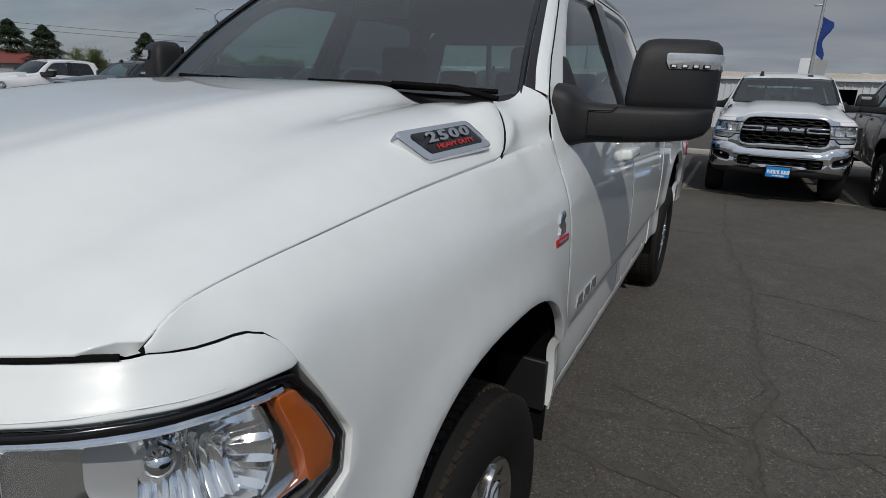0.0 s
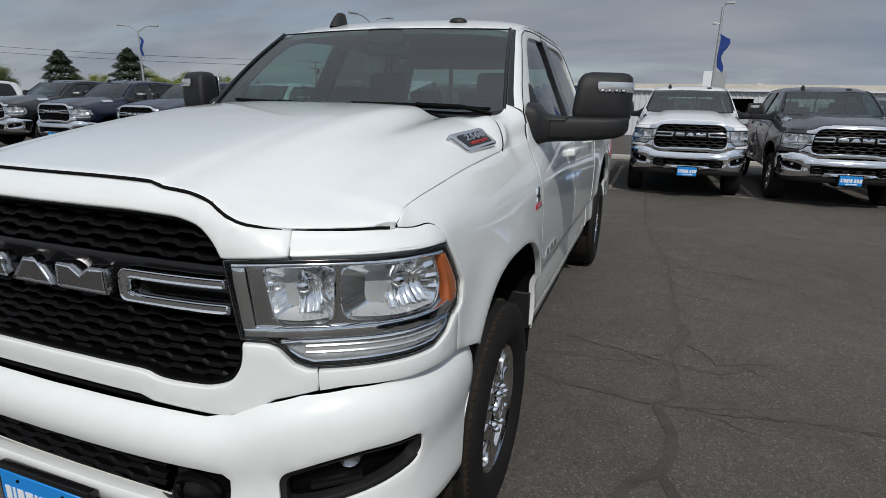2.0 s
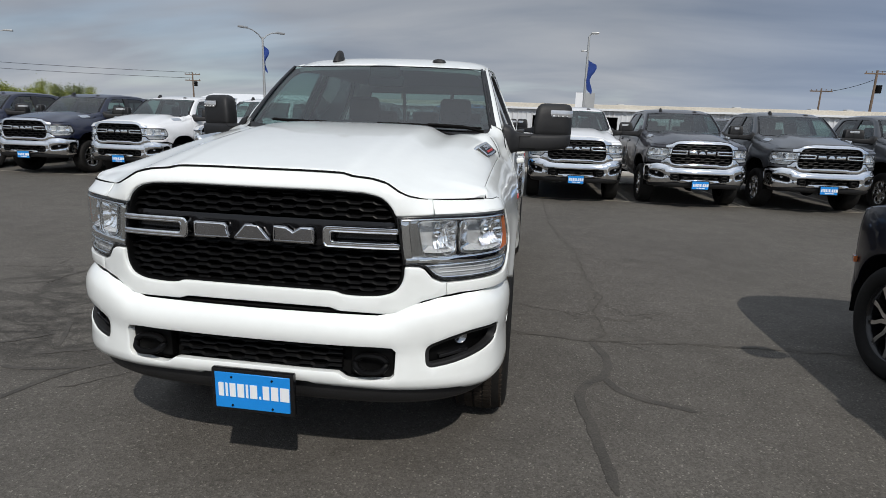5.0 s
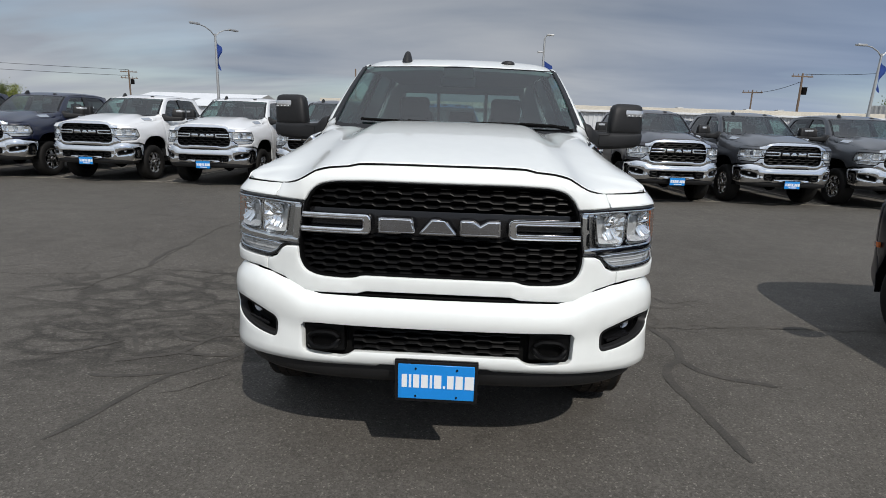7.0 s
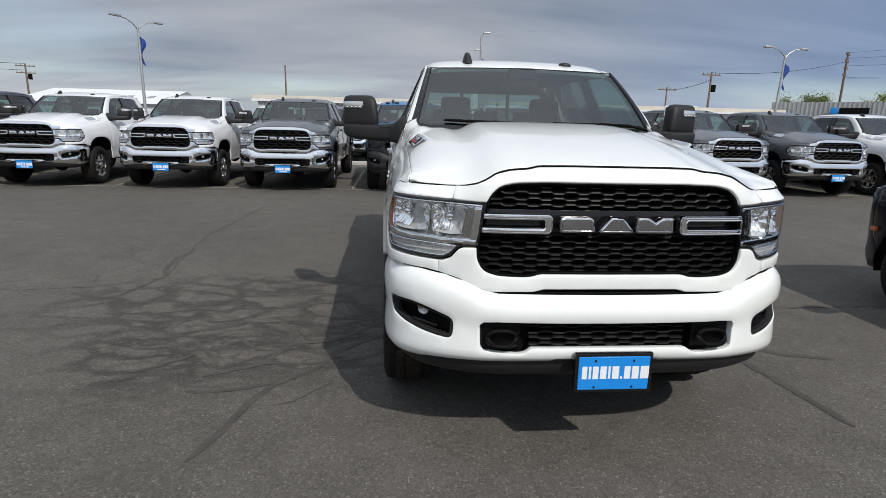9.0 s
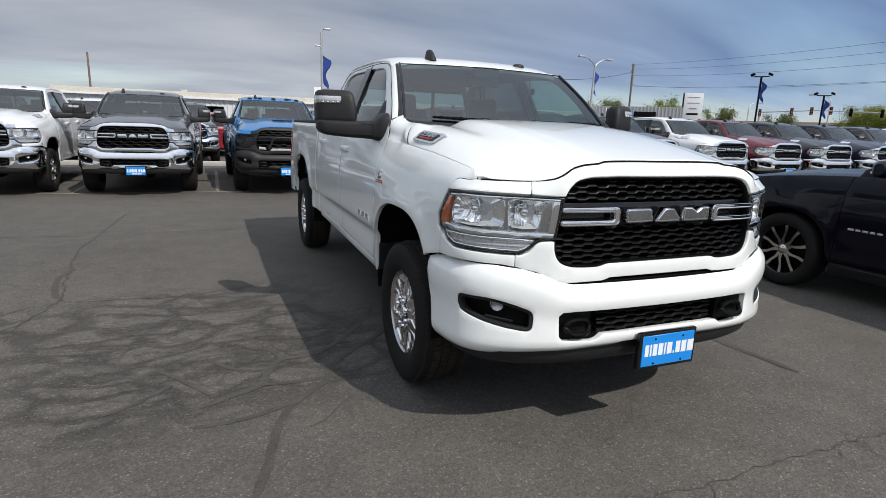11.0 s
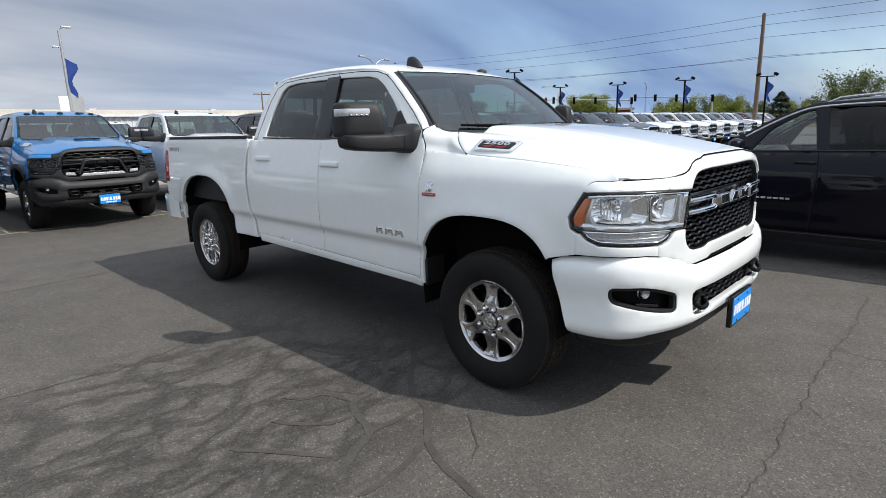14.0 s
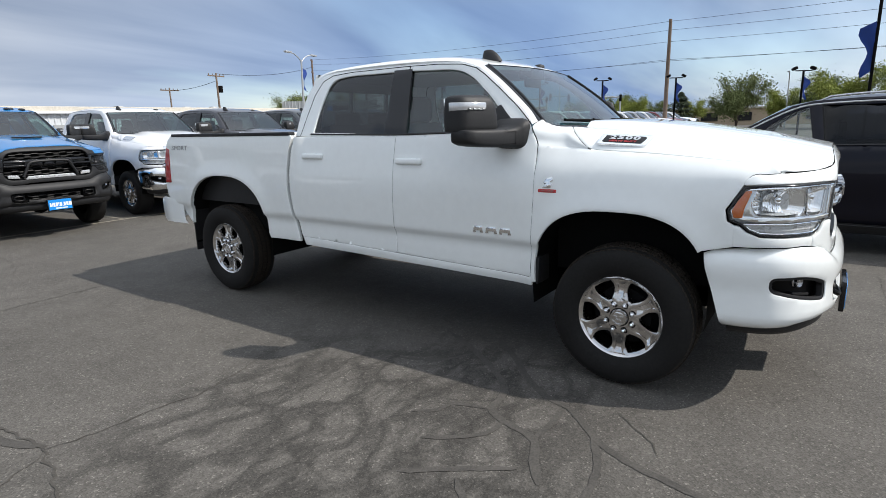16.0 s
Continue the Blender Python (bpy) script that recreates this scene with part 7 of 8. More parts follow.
# stained bands beside the larger cracks
stains = bmesh.new()
for pts, wide in (
        ([(1.45, 6.6), (1.57, 5.15), (1.66, 4.5), (1.71, 4.0), (1.74, 3.1), (1.73, 2.52), (1.80, 2.16), (1.70, 1.78), (1.68, 1.42), (1.71, 1.24), (1.58, 1.03)], 0.085),
        ([(0.83, 1.49), (1.26, 1.54), (1.53, 1.57), (1.69, 1.63), (1.90, 1.60), (2.23, 1.80)], 0.05),
        ([(0.90, 1.16), (1.29, 1.11), (1.57, 1.05), (1.99, 1.18), (2.31, 1.16), (2.93, 1.22), (3.6, 1.2)], 0.06)):
    strip(stains, [tuple(q) for q in catmull(pts, 6)], wide, 0.6, 0.002, 0.012, 0.035)
tagged(part("crack_stains", stains, STAIN, smooth=False), "faint dark stains along cracks in the asphalt", "stains", kind="structure")


def crack(bm, pts, width):
    """A jagged hairline that breaks in short turns, with small side branches."""
    strip(bm, pts, width, 0.75, 0.003, 0.016, 0.035)
    for a, b in zip(pts, pts[1:]):
        if rng.random() < 0.4:
            k, turn, long_ = rng.random(), rng.choice((-1, 1)) * rng.uniform(0.5, 1.1), rng.uniform(0.10, 0.28)
            x, y, way = a[0] + (b[0] - a[0]) * k, a[1] + (b[1] - a[1]) * k, math.atan2(b[1] - a[1], b[0] - a[0]) + turn
            strip(bm, [(x, y), (x + long_ * math.cos(way), y + long_ * math.sin(way))], width * 0.6, 0.8, 0.003, 0.016, 0.035)


cracks = bmesh.new()
crack(cracks, [(1.41, 9.3), (1.43, 7.6), (1.44, 6.8), (1.46, 6.2), (1.57, 5.15), (1.66, 4.5), (1.71, 4.0), (1.74, 3.1), (1.73, 2.52), (1.80, 2.16), (1.70, 1.78), (1.68, 1.42), (1.71, 1.24), (1.58, 1.03)], 0.013)
for p, q in (((1.44, 6.8), (2.4, 6.3)), ((1.46, 6.2), (0.9, 5.9)), ((1.57, 5.15), (2.6, 5.2)), ((1.71, 4.0), (2.9, 3.7)), ((1.74, 3.1), (2.2, 2.9)), ((1.79, 1.98), (1.96, 1.70)), ((1.96, 1.70), (2.31, 1.83)), ((1.01, 1.81), (1.69, 1.63)), ((0.90, 1.16), (1.57, 1.05)), ((1.57, 1.05), (2.31, 1.16)), ((2.31, 1.16), (3.6, 1.22))):
    crack(cracks, [p, ((p[0] + q[0]) / 2 + rng.uniform(-0.08, 0.08), (p[1] + q[1]) / 2 + rng.uniform(-0.08, 0.08)), q], 0.008)
crack(cracks, [(-3.22, 7.0), (-3.30, 5.9), (-3.36, 4.9), (-3.40, 4.1), (-3.27, 3.0), (-3.17, 2.2), (-3.26, 1.84), (-3.3, 1.3)], 0.014)
crack(cracks, [(-4.6, 1.75), (-3.66, 1.82), (-3.17, 2.16), (-2.4, 2.05), (-1.6, 2.2)], 0.007)
crack(cracks, [(-8.0, 5.1), (-6.0, 5.3), (-3.4, 5.0), (-1.5, 5.15)], 0.010)
crack(cracks, [(2.52, -1.41), (1.28, -1.44), (0.37, -1.39), (-0.24, -1.42), (-0.72, -1.42), (-1.22, -1.45)], 0.006)
crack(cracks, [(-1.30, -0.11), (-1.40, -0.24), (-1.50, -0.35), (-1.58, -0.42)], 0.007)
for _ in range(12):
    a, x, y = rng.choice((0.0, 0.05, 1.5, 1.6, 3.1)) + rng.uniform(-0.35, 0.35), rng.uniform(-9, 9), rng.uniform(3.0, 8.5)
    pts = [(x, y)]
    for _k in range(rng.randint(4, 9)):
        a += rng.uniform(-0.35, 0.35)
        pts.append((pts[-1][0] + 0.32 * math.cos(a), pts[-1][1] + 0.32 * math.sin(a)))
    crack(cracks, pts, rng.uniform(0.004, 0.008))
tagged(part("asphalt_cracks", cracks, CRACK, smooth=False), "dark branching cracks in worn asphalt", "cracks", kind="structure")
lines = bmesh.new()
strip(lines, [(-20, 9.42), (-6, 9.42), (0, 9.48), (6.5, 9.6), (30, 9.7)], 0.085, 0.12, 0.004, 0.003, 0.25)
for x in (-9.8, -7.1, -4.5, -1.9, 0.72, 3.3, 5.7, 8.2, 10.7, 13.2):
    strip(lines, [(x, 9.55), (x, 14.6)], 0.08, 0.15, 0.0045, 0.003, 0.25)
tagged(part("parking_lines", lines, LINEPAINT, smooth=False), "faded pale parking lines on asphalt", "parking lines", kind="structure")
spot = bmesh.new()
strip(spot, [(1.33, 9.42), (1.52, 9.43)], 0.16, 0.3, 0.006, 0.0, 0.05)
strip(spot, [(-1.75, 9.34), (-1.62, 9.36)], 0.14, 0.3, 0.006, 0.0, 0.05)
tagged(part("yellow_marks", spot, STOPYELLOW, smooth=False), "small faded yellow paint marks on the asphalt", "paint marks", kind="structure")
kerb = bmesh.new()
box(kerb, (-9.0, 16.35, 0.0), (14.0, 16.65, 0.14), None, 0.03)
tagged(part("kerb", kerb, CONCRETE), "pale concrete kerb behind the parked row", "kerb", kind="structure")

# ---- buildings ----


def ribbed_wall(bm, a, b, z0, z1, pitch=0.30, depth=0.04):
    """Profiled sheet wall from a to b."""
    a, b = Vector((*a, 0)), Vector((*b, 0))
    L = (b - a).length
    t = (b - a) / L
    n = Vector((t.y, -t.x, 0))
    pts, k = [], 0
    x = 0.0
    while x < L:
        pts += [a + t * x, a + t * min(L, x + pitch * 0.6), a + t * min(L, x + pitch * 0.7) + n * depth, a + t * min(L, x + pitch * 0.9) + n * depth]
        x += pitch
    pts.append(b)
    sheet(bm, [[p + Vector((0, 0, z0)) for p in pts], [p + Vector((0, 0, z1)) for p in pts]])


B = thing("warehouse", Matrix.Identity(4), "long low white metal-clad warehouse with tan roof edge", "building")
w = bmesh.new()
for x0, x1 in ((-1.2, 1.2), (6.5, 12.6), (15.8, 25.6)):
    ribbed_wall(w, (x0, 34.0), (x1, 34.0), 0.0, 2.62)
ribbed_wall(w, (25.6, 34.0), (25.6, 60.0), 0.0, 2.62)
ribbed_wall(w, (-9.6, 60.0), (-9.6, 34.0), 0.0, 2.62)
for x0, x1 in ((-9.6, -1.2), (1.2, 6.5), (12.6, 15.8)):
    ribbed_wall(w, (x0, 34.0), (x1, 34.0), 2.22, 2.62)
part("wall", w, CLADDING, B, smooth=False)
r = bmesh.new()
box(r, (-10.0, 33.84, 2.62), (26.0, 60.5, 2.98), Matrix.Identity(4), 0.03)
part("roof", r, ROOFTAN, B, "weathered tan roof edge")
gu = bmesh.new()
box(gu, (-10.0, 33.76, 2.60), (26.0, 33.83, 2.72))
part("gutter", gu, ROOFWHITE, B)
# one black sheet behind the openings, painted as their inner shade
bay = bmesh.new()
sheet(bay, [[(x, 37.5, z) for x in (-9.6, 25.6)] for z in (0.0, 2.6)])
part("bay_shade", bay, BAYSHADE, B)
for x in (-6.8, -4.0, 3.8):
    c = bmesh.new()
    box(c, (x - 0.09, 34.0, 0.0), (x + 0.09, 34.2, 2.25))
    part("post", c, CLADDING, B)
for x0, x1, z1 in ((9.0, 11.4, 2.0), (18.0, 20.2, 1.9), (21.4, 22.2, 1.9)):
    c = bmesh.new()
    box(c, (x0, 33.93, 0.0), (x1, 34.0, z1))
    part("door", c, GALV, B, smooth=False)
for x in (-8.0, -3.6, 1.0, 7.5, 15.5, 20.5, 21.6, 22.8):
    c = bmesh.new()
    h = 0.22 + 0.2 * ((x * 7) % 1)
    box(c, (x - 0.2, 40.0, 2.98), (x + 0.25, 40.5, 2.98 + h), None, 0.03)
    tube(c, [(x + 0.9, 40, 2.9), (x + 0.9, 40, 3.25)], 0.08, 8)
    part("roof_vent", c, GALV, B)

G2 = thing("metal_shed", Matrix.Identity(4), "white gable-roofed metal shed beyond the trucks", "building")
w = bmesh.new()
ribbed_wall(w, (-39.5, 58.0), (-25.6, 58.0), 0.0, 2.7)
ribbed_wall(w, (-25.6, 58.0), (-25.6, 74.0), 0.0, 2.7)
part("wall", w, CLADDING, G2, smooth=False)
r = bmesh.new()
sheet(r, [[(x, 57.6, 2.68) for x in np.linspace(-39.9, -25.2, 30)], [(x, 66.0, 4.35) for x in np.linspace(-39.9, -25.2, 30)], [(x, 74.4, 2.68) for x in np.linspace(-39.9, -25.2, 30)]])
part("roof", r, ROOFWHITE, G2, "white metal roof", smooth=False)
g = bmesh.new()
for x in (-25.2, -39.9):
    g.faces.new([g.verts.new(p) for p in ((x, 57.6, 2.68), (x, 66.0, 4.35), (x, 74.4, 2.68))])
part("gable", g, CONCRETE, G2, smooth=False)
for x in (-37.0, -34.5, -32.0, -29.5, -27.2):
    c = bmesh.new()
    box(c, (x - 0.5, -0.6, 0.0), (x + 0.1, 0.6, 0.05), Matrix.Translation((0, 61.5, 3.47)) @ Matrix.Rotation(math.atan2(1.67, 8.4), 4, "X"))
    part("skylight", c, GALV, G2, smooth=False)

G3 = thing("service_building", Matrix.Identity(4), "grey ribbed service building with blue mark and dark bar", "building")
w = bmesh.new()
ribbed_wall(w, (27.6, 37.6), (33.6, 32.4), 0.0, 3.68, 0.28, 0.05)
ribbed_wall(w, (33.6, 32.4), (40.0, 40.0), 0.0, 3.68, 0.28, 0.05)
ribbed_wall(w, (40.0, 40.0), (34.0, 45.2), 0.0, 3.68, 0.28, 0.05)
ribbed_wall(w, (34.0, 45.2), (27.6, 37.6), 0.0, 3.68, 0.28, 0.05)
part("wall", w, GALV, G3, smooth=False)
c = bmesh.new()
c.faces.new([c.verts.new(p) for p in ((27.6, 37.6, 3.66), (33.6, 32.4, 3.66), (40, 40, 3.66), (34.0, 45.2, 3.66))])
part("roof", c, ROOFWHITE, G3, smooth=False)
face = Matrix.Translation((31.0, 34.55, 3.05)) @ Matrix.Rotation(math.atan2(-5.2, 6.0), 4, "Z")
for x0, x1, mt, nm in ((-0.9, -0.45, PLATEBLUE, "sign_mark"), (-0.38, 1.35, UNDER, "print_bar")):
    c = bmesh.new()
    box(c, (x0, -0.14, -0.20), (x1, -0.06, 0.22), face, 0.02)
    part(nm, c, mt, G3)

G4 = thing("red_store", Matrix.Identity(4), "low dull red store building across the road", "building")
c = bmesh.new()
box(c, (0, 0, 0.0), (30.0, 9.0, 3.6), Matrix.Translation((71.0, 66.0, 0)) @ Matrix.Rotation(radians(-56), 4, "Z"))
part("wall", c, BRICKRED, G4, smooth=False)
c = bmesh.new()
box(c, (-0.3, -0.3, 3.6), (30.3, 9.3, 3.95), Matrix.Translation((71.0, 66.0, 0)) @ Matrix.Rotation(radians(-56), 4, "Z"))
part("parapet", c, TANWALL, G4, smooth=False)
for k in range(6):
    c = bmesh.new()
    box(c, (2 + 4.6 * k, -0.05, 0.6), (5.2 + 4.6 * k, 0.02, 2.4), Matrix.Translation((71.0, 66.0, 0)) @ Matrix.Rotation(radians(-56), 4, "Z"))
    part("window", c, GLOSSBLACK, G4, smooth=False)
G5 = thing("tan_building", Matrix.Identity(4), "low tan stucco building behind the far lot", "building")
c = bmesh.new()
box(c, (104.0, -2.0, 0.0), (112.0, 27.0, 2.7))
part("wall", c, TANWALL, G5, smooth=False)
c = bmesh.new()
box(c, (103.6, -2.4, 2.7), (112.4, 27.4, 3.0))
part("roof", c, ROOFTAN, G5, smooth=False)
for k in range(5):
    c = bmesh.new()
    box(c, (103.92, 0.5 + 5.2 * k, 0.7), (104.02, 3.2 + 5.2 * k, 2.1))
    part("window", c, GLOSSBLACK, G5, smooth=False)
for x, y, wdt, hgt, rot in ((-80.0, 36.0, 16.0, 3.6, 60), (-90.0, 20.0, 14.0, 3.4, 72)):
    H = thing("house", Matrix.Translation((x, y, 0)) @ Matrix.Rotation(radians(rot), 4, "Z"), "low house with a brown hipped roof behind trees", "house")
    c = bmesh.new()
    box(c, (-wdt / 2, -4, 0), (wdt / 2, 4, 2.5))
    part("wall", c, CONCRETE, H, smooth=False)
    c = bmesh.new()
    rr = [c.verts.new(p) for p in ((-wdt / 2 - 0.5, -4.5, 2.5), (wdt / 2 + 0.5, -4.5, 2.5), (wdt / 2 + 0.5, 4.5, 2.5), (-wdt / 2 - 0.5, 4.5, 2.5), (-wdt / 2 + 3.5, 0, hgt + 0.6), (wdt / 2 - 3.5, 0, hgt + 0.6))]
    for f in ((0, 1, 5, 4), (1, 2, 5), (2, 3, 4, 5), (3, 0, 4)):
        c.faces.new([rr[i] for i in f])
    part("roof", c, BRICKRED, H, smooth=False)
    for k in (-1, 0, 1):
        c = bmesh.new()
        box(c, (k * wdt / 3.4 - 0.7, -4.04, 0.9), (k * wdt / 3.4 + 0.7, -3.98, 2.0))
        part("window", c, GLOSSBLACK, H, smooth=False)

# ---- poles, lamps, wires ----


def banner(parent, m, h=1.25, w_=0.30, furl=1.0):
    bm, rows = bmesh.new(), []
    for i in range(9):
        z = -h * i / 8
        rows.append([m @ Vector((w_ * f * (0.45 + 0.55 * math.sin(1.2 + i * 0.5) ** 2 * furl) * (1 - 0.35 * i / 8) + 0.03 * math.sin(i * 0.9), 0.07 * math.sin(3.5 * f + i * 0.8), z - 0.25 * f)) for f in np.linspace(0, 1, 6)])
    sheet(bm, rows)
    part("banner", bm, BANNER, parent, "blue cloth banner")


def arm_lamp(x, y, top, turn, lean=0.0, flag=True):
    P = thing("street_lamp", Matrix.Translation((x, y, 0)) @ Matrix.Rotation(radians(turn), 4, "Z"), "galvanised double-arm lot lamp with a blue banner", "street lamp", "lot lamps with curved arms")
    bm = bmesh.new()
    tube(bm, [(0, 0, 0), (lean * 0.5, 0, top * 0.5), (lean, 0, top)], [0.085, 0.07, 0.05], 10)
    part("pole", bm, GALV, P)
    for s in (1, -1):
        bm = bmesh.new()
        tube(bm, [(lean, 0, top - 0.15), (lean + s * 0.25, 0, top + 0.10), (lean + s * 0.6, 0, top + 0.27), (lean + s * 1.0, 0, top + 0.33)], 0.03, 7)
        part("arm", bm, GALV, P)
        bm = bmesh.new()
        box(bm, (lean + s * 1.17 - 0.26, -0.10, top + 0.29), (lean + s * 1.17 + 0.26, 0.10, top + 0.39), None, 0.03)
        part("lamp_head", bm, GALV, P)
    if flag:
        banner(P, Matrix.Translation((lean + 0.05, 0, top - 0.35)))
    return P


arm_lamp(-13.47, 26.58, 5.75, 62)
arm_lamp(-33.4, 29.38, 6.1, 20)
arm_lamp(19.52, 25.89, 5.5, 10, 0.2)


def flag_pole(x, y, top):
    P = thing("banner_pole", Matrix.Translation((x, y, 0)), "tall slim lot pole with blue banner and two small boards", "lamp post")
    bm = bmesh.new()
    tube(bm, [(0, 0, 0), (0, 0, top)], [0.09, 0.055], 10)
    part("pole", bm, GALV, P)
    bm = bmesh.new()
    tube(bm, [(0, 0, top - 0.02), (0.04, 0, top + 0.10), (0.16, 0, top + 0.17)], 0.035, 8)
    box(bm, (0.10, -0.12, top + 0.13), (0.50, 0.12, top + 0.22), None, 0.03)
    part("lamp_head", bm, GALV, P)
    bm = bmesh.new()
    tube(bm, [(0, 0, top - 0.75), (-0.22, 0, top - 0.72)], 0.03, 6)
    box(bm, (-0.36, -0.06, top - 0.78), (-0.2, 0.06, top - 0.68), None, 0.02)
    part("floodlight", bm, GALV, P)
    banner(P, Matrix.Translation((0.06, 0, top - 1.2)), 1.55, 0.48)
    for x0, x1, dy, mt in ((-0.47, -0.08, -0.1, PLATEWHITE), (0.08, 0.58, 0.05, GALV)):
        bm = bmesh.new()
        box(bm, (x0, dy - 0.02, 2.35), (x1, dy + 0.02, 3.42))
        part("board", bm, mt, P, "" if mt is PLATEWHITE else "grey board", smooth=False)


flag_pole(3.92, 29.5, 6.35)


def twin_lamp(x, y, top, turn):
    P = thing("lot_lamp", Matrix.Translation((x, y, 0)) @ Matrix.Rotation(radians(turn), 4, "Z"), "dark lot lamp with twin floodlight heads and a banner", "street lamp", "twin-head lot lamps")
    bm = bmesh.new()
    tube(bm, [(0, 0, 0), (0, 0, top - 0.12)], 0.06, 8)
    tube(bm, [(-0.45, 0, top - 0.12), (0.45, 0, top - 0.12)], 0.035, 6)
    part("pole", bm, UNDER, P)
    for s in (1, -1):
        bm = bmesh.new()
        box(bm, (-0.13, -0.13, -0.07), (0.13, 0.13, 0.08), Matrix.Translation((s * 0.5, 0, top)) @ Matrix.Rotation(s * 0.5, 4, "Y"), 0.03)
        part("lamp_head", bm, UNDER, P)
    banner(P, Matrix.Translation((0.05, 0, top - 0.4)), 1.1, 0.36)
    return P


for x, y, z in ((37.25, 18.5, 4.45), (36.68, 13.28, 4.38), (37.17, 8.36, 4.28), (34.36, 0.91, 4.05), (38.05, 24.04, 4.66), (30.69, 23.31, 5.42)):
    twin_lamp(x, y, z, -60)
P = thing("banner_pole", Matrix.Translation((26.0, -1.9, 0)), "slim dark lot pole with a blue banner", "lamp post")
bm = bmesh.new()
tube(bm, [(0, 0, 0), (0, 0, 6.2)], 0.06, 8)
part("pole", bm, UNDER, P)
banner(P, Matrix.Translation((0.0, 0.03, 5.2)) @ Matrix.Rotation(radians(90), 4, "Z"), 2.0, 0.6)


def power_pole(x, y, top, turn, arms=2, r=0.13, kit=False):
    P = thing("power_pole", Matrix.Translation((x, y, 0)) @ Matrix.Rotation(radians(turn), 4, "Z"), "brown wooden power pole with crossarms", "power pole")
    bm = bmesh.new()
    tube(bm, [(0, 0, 0), (0, 0, top)], [r, r * 0.65], 9)
    part("pole", bm, TIMBER, P)
    for k in range(arms):
        bm = bmesh.new()
        z = top - 0.25 - 0.75 * k
        box(bm, (-0.95, -0.05, z - 0.05), (0.95, 0.05, z + 0.05))
        for q in (-0.85, -0.4, 0.4, 0.85):
            tube(bm, [(q, 0, z + 0.05), (q, 0, z + 0.2)], 0.03, 6)
        part("crossarm", bm, TIMBER, P)
    if kit:
        bm = bmesh.new()
        lathe(bm, [(0.0, 0.0), (0.22, 0.0), (0.22, 0.6), (0.0, 0.62)], 12, "z", m=Matrix.Translation((0.35, 0, top - 1.7)))
        part("transformer", bm, UNDER, P)


power_pole(27.34, 46.15, 6.55, 10, 1, 0.12, True)
power_pole(40.5, 9.75, 8.5, 75, 0, 0.17)
power_pole(-9.66, 43.66, 5.7, 0, 0, 0.09)
power_pole(49.9, 58.0, 10.4, 40, 4, 0.16)
power_pole(-42.7, 66.0, 6.9, 15, 2, 0.13, True)
power_pole(27.2, 54.0, 5.7, 0, 1, 0.10)


def cable(a, b, sag, r=0.018):
    P = thing("overhead_wire", Matrix.Identity(4), "thin dark overhead wire", "wire", "overhead wires")
    bm = bmesh.new()
    a, b = Vector(a), Vector(b)
    tube(bm, [a.lerp(b, t) - Vector((0, 0, sag * 4 * t * (1 - t))) for t in np.linspace(0, 1, 25)], r, 4)
    part("strand", bm, UNDER, P)


for z, s in ((8.35, 0.5), (7.75, 0.6), (6.95, 0.6), (5.7, 0.7), (5.6, 0.5)):
    cable((40.5, 9.75, z), (49.9, 58.0, z + 2.0), s, 0.010)
    cable((40.5, 9.75, z), (33.0, -45.0, z + 0.3), s, 0.010)
for z in (6.9, 6.2):
    cable((-42.7, 66.0, z), (-95.0, 40.0, z + 1.6), 0.6, 0.02)
cable((27.34, 46.15, 5.9), (27.2, 54.0, 5.4), 0.2, 0.02)
cable((27.34, 46.15, 6.5), (49.9, 58.0, 9.4), 0.5, 0.018)


def signal(x, y, z, turn, length):
    P = thing("traffic_signal", Matrix.Translation((x, y, 0)) @ Matrix.Rotation(radians(turn), 4, "Z"), "traffic signal mast with a long arm of dark signal heads", "traffic signal", "traffic signals")
    bm = bmesh.new()
    tube(bm, [(0, 0, 0), (0, 0, z + 0.3)], 0.11, 8)
    part("mast", bm, GALV, P)
    bm = bmesh.new()
    tube(bm, [(0, 0, z), (length, 0, z + 0.35)], [0.09, 0.05], 7)
    part("arm", bm, GALV, P)
    for f in (0.0, 0.45, 0.72, 0.98):
        bm = bmesh.new()
        box(bm, (f * length - 0.15, -0.13, z - 0.50 + 0.35 * f), (f * length + 0.15, 0.13, z + 0.34 + 0.35 * f), None, 0.03)
        hd = part("signal_head", bm, UNDER, P)
        for k in range(3):
            bm = bmesh.new()
            lathe(bm, [(0.0, -0.20), (0.09, -0.20), (0.10, -0.15)], 10, "y", m=Matrix.Translation((f * length, 0, z - 0.38 + 0.28 * k + 0.35 * f)))
            part("signal_lens", bm, (AMBER, AMBER, REDLENS)[k], hd)


signal(66.0, 31.0, 4.3, 125, 10.0)
signal(57.0, 44.0, 4.4, -50, 7.0)
signal(68.5, 22.0, 4.2, 120, 9.0)
for x, y, z, turn in ((63.0, 40.0, 6.4, 100), (69.0, 30.5, 6.2, 200), (72.0, 4.0, 6.0, 180), (60.0, 48.0, 5.6, 0)):
    P = thing("road_lamp", Matrix.Translation((x, y, 0)) @ Matrix.Rotation(radians(turn), 4, "Z"), "grey road lamp with one curved arm", "street lamp", "road lamps")
    bm = bmesh.new()
    tube(bm, [(0, 0, 0), (0, 0, z - 0.6), (0.3, 0, z - 0.1), (1.0, 0, z + 0.1), (1.9, 0, z + 0.15)], [0.09, 0.07, 0.05, 0.04, 0.035], 7)
    part("pole", bm, GALV, P)
    bm = bmesh.new()
    box(bm, (1.8, -0.12, z + 0.08), (2.4, 0.12, z + 0.2), None, 0.03)
    part("lamp_head", bm, GALV, P)

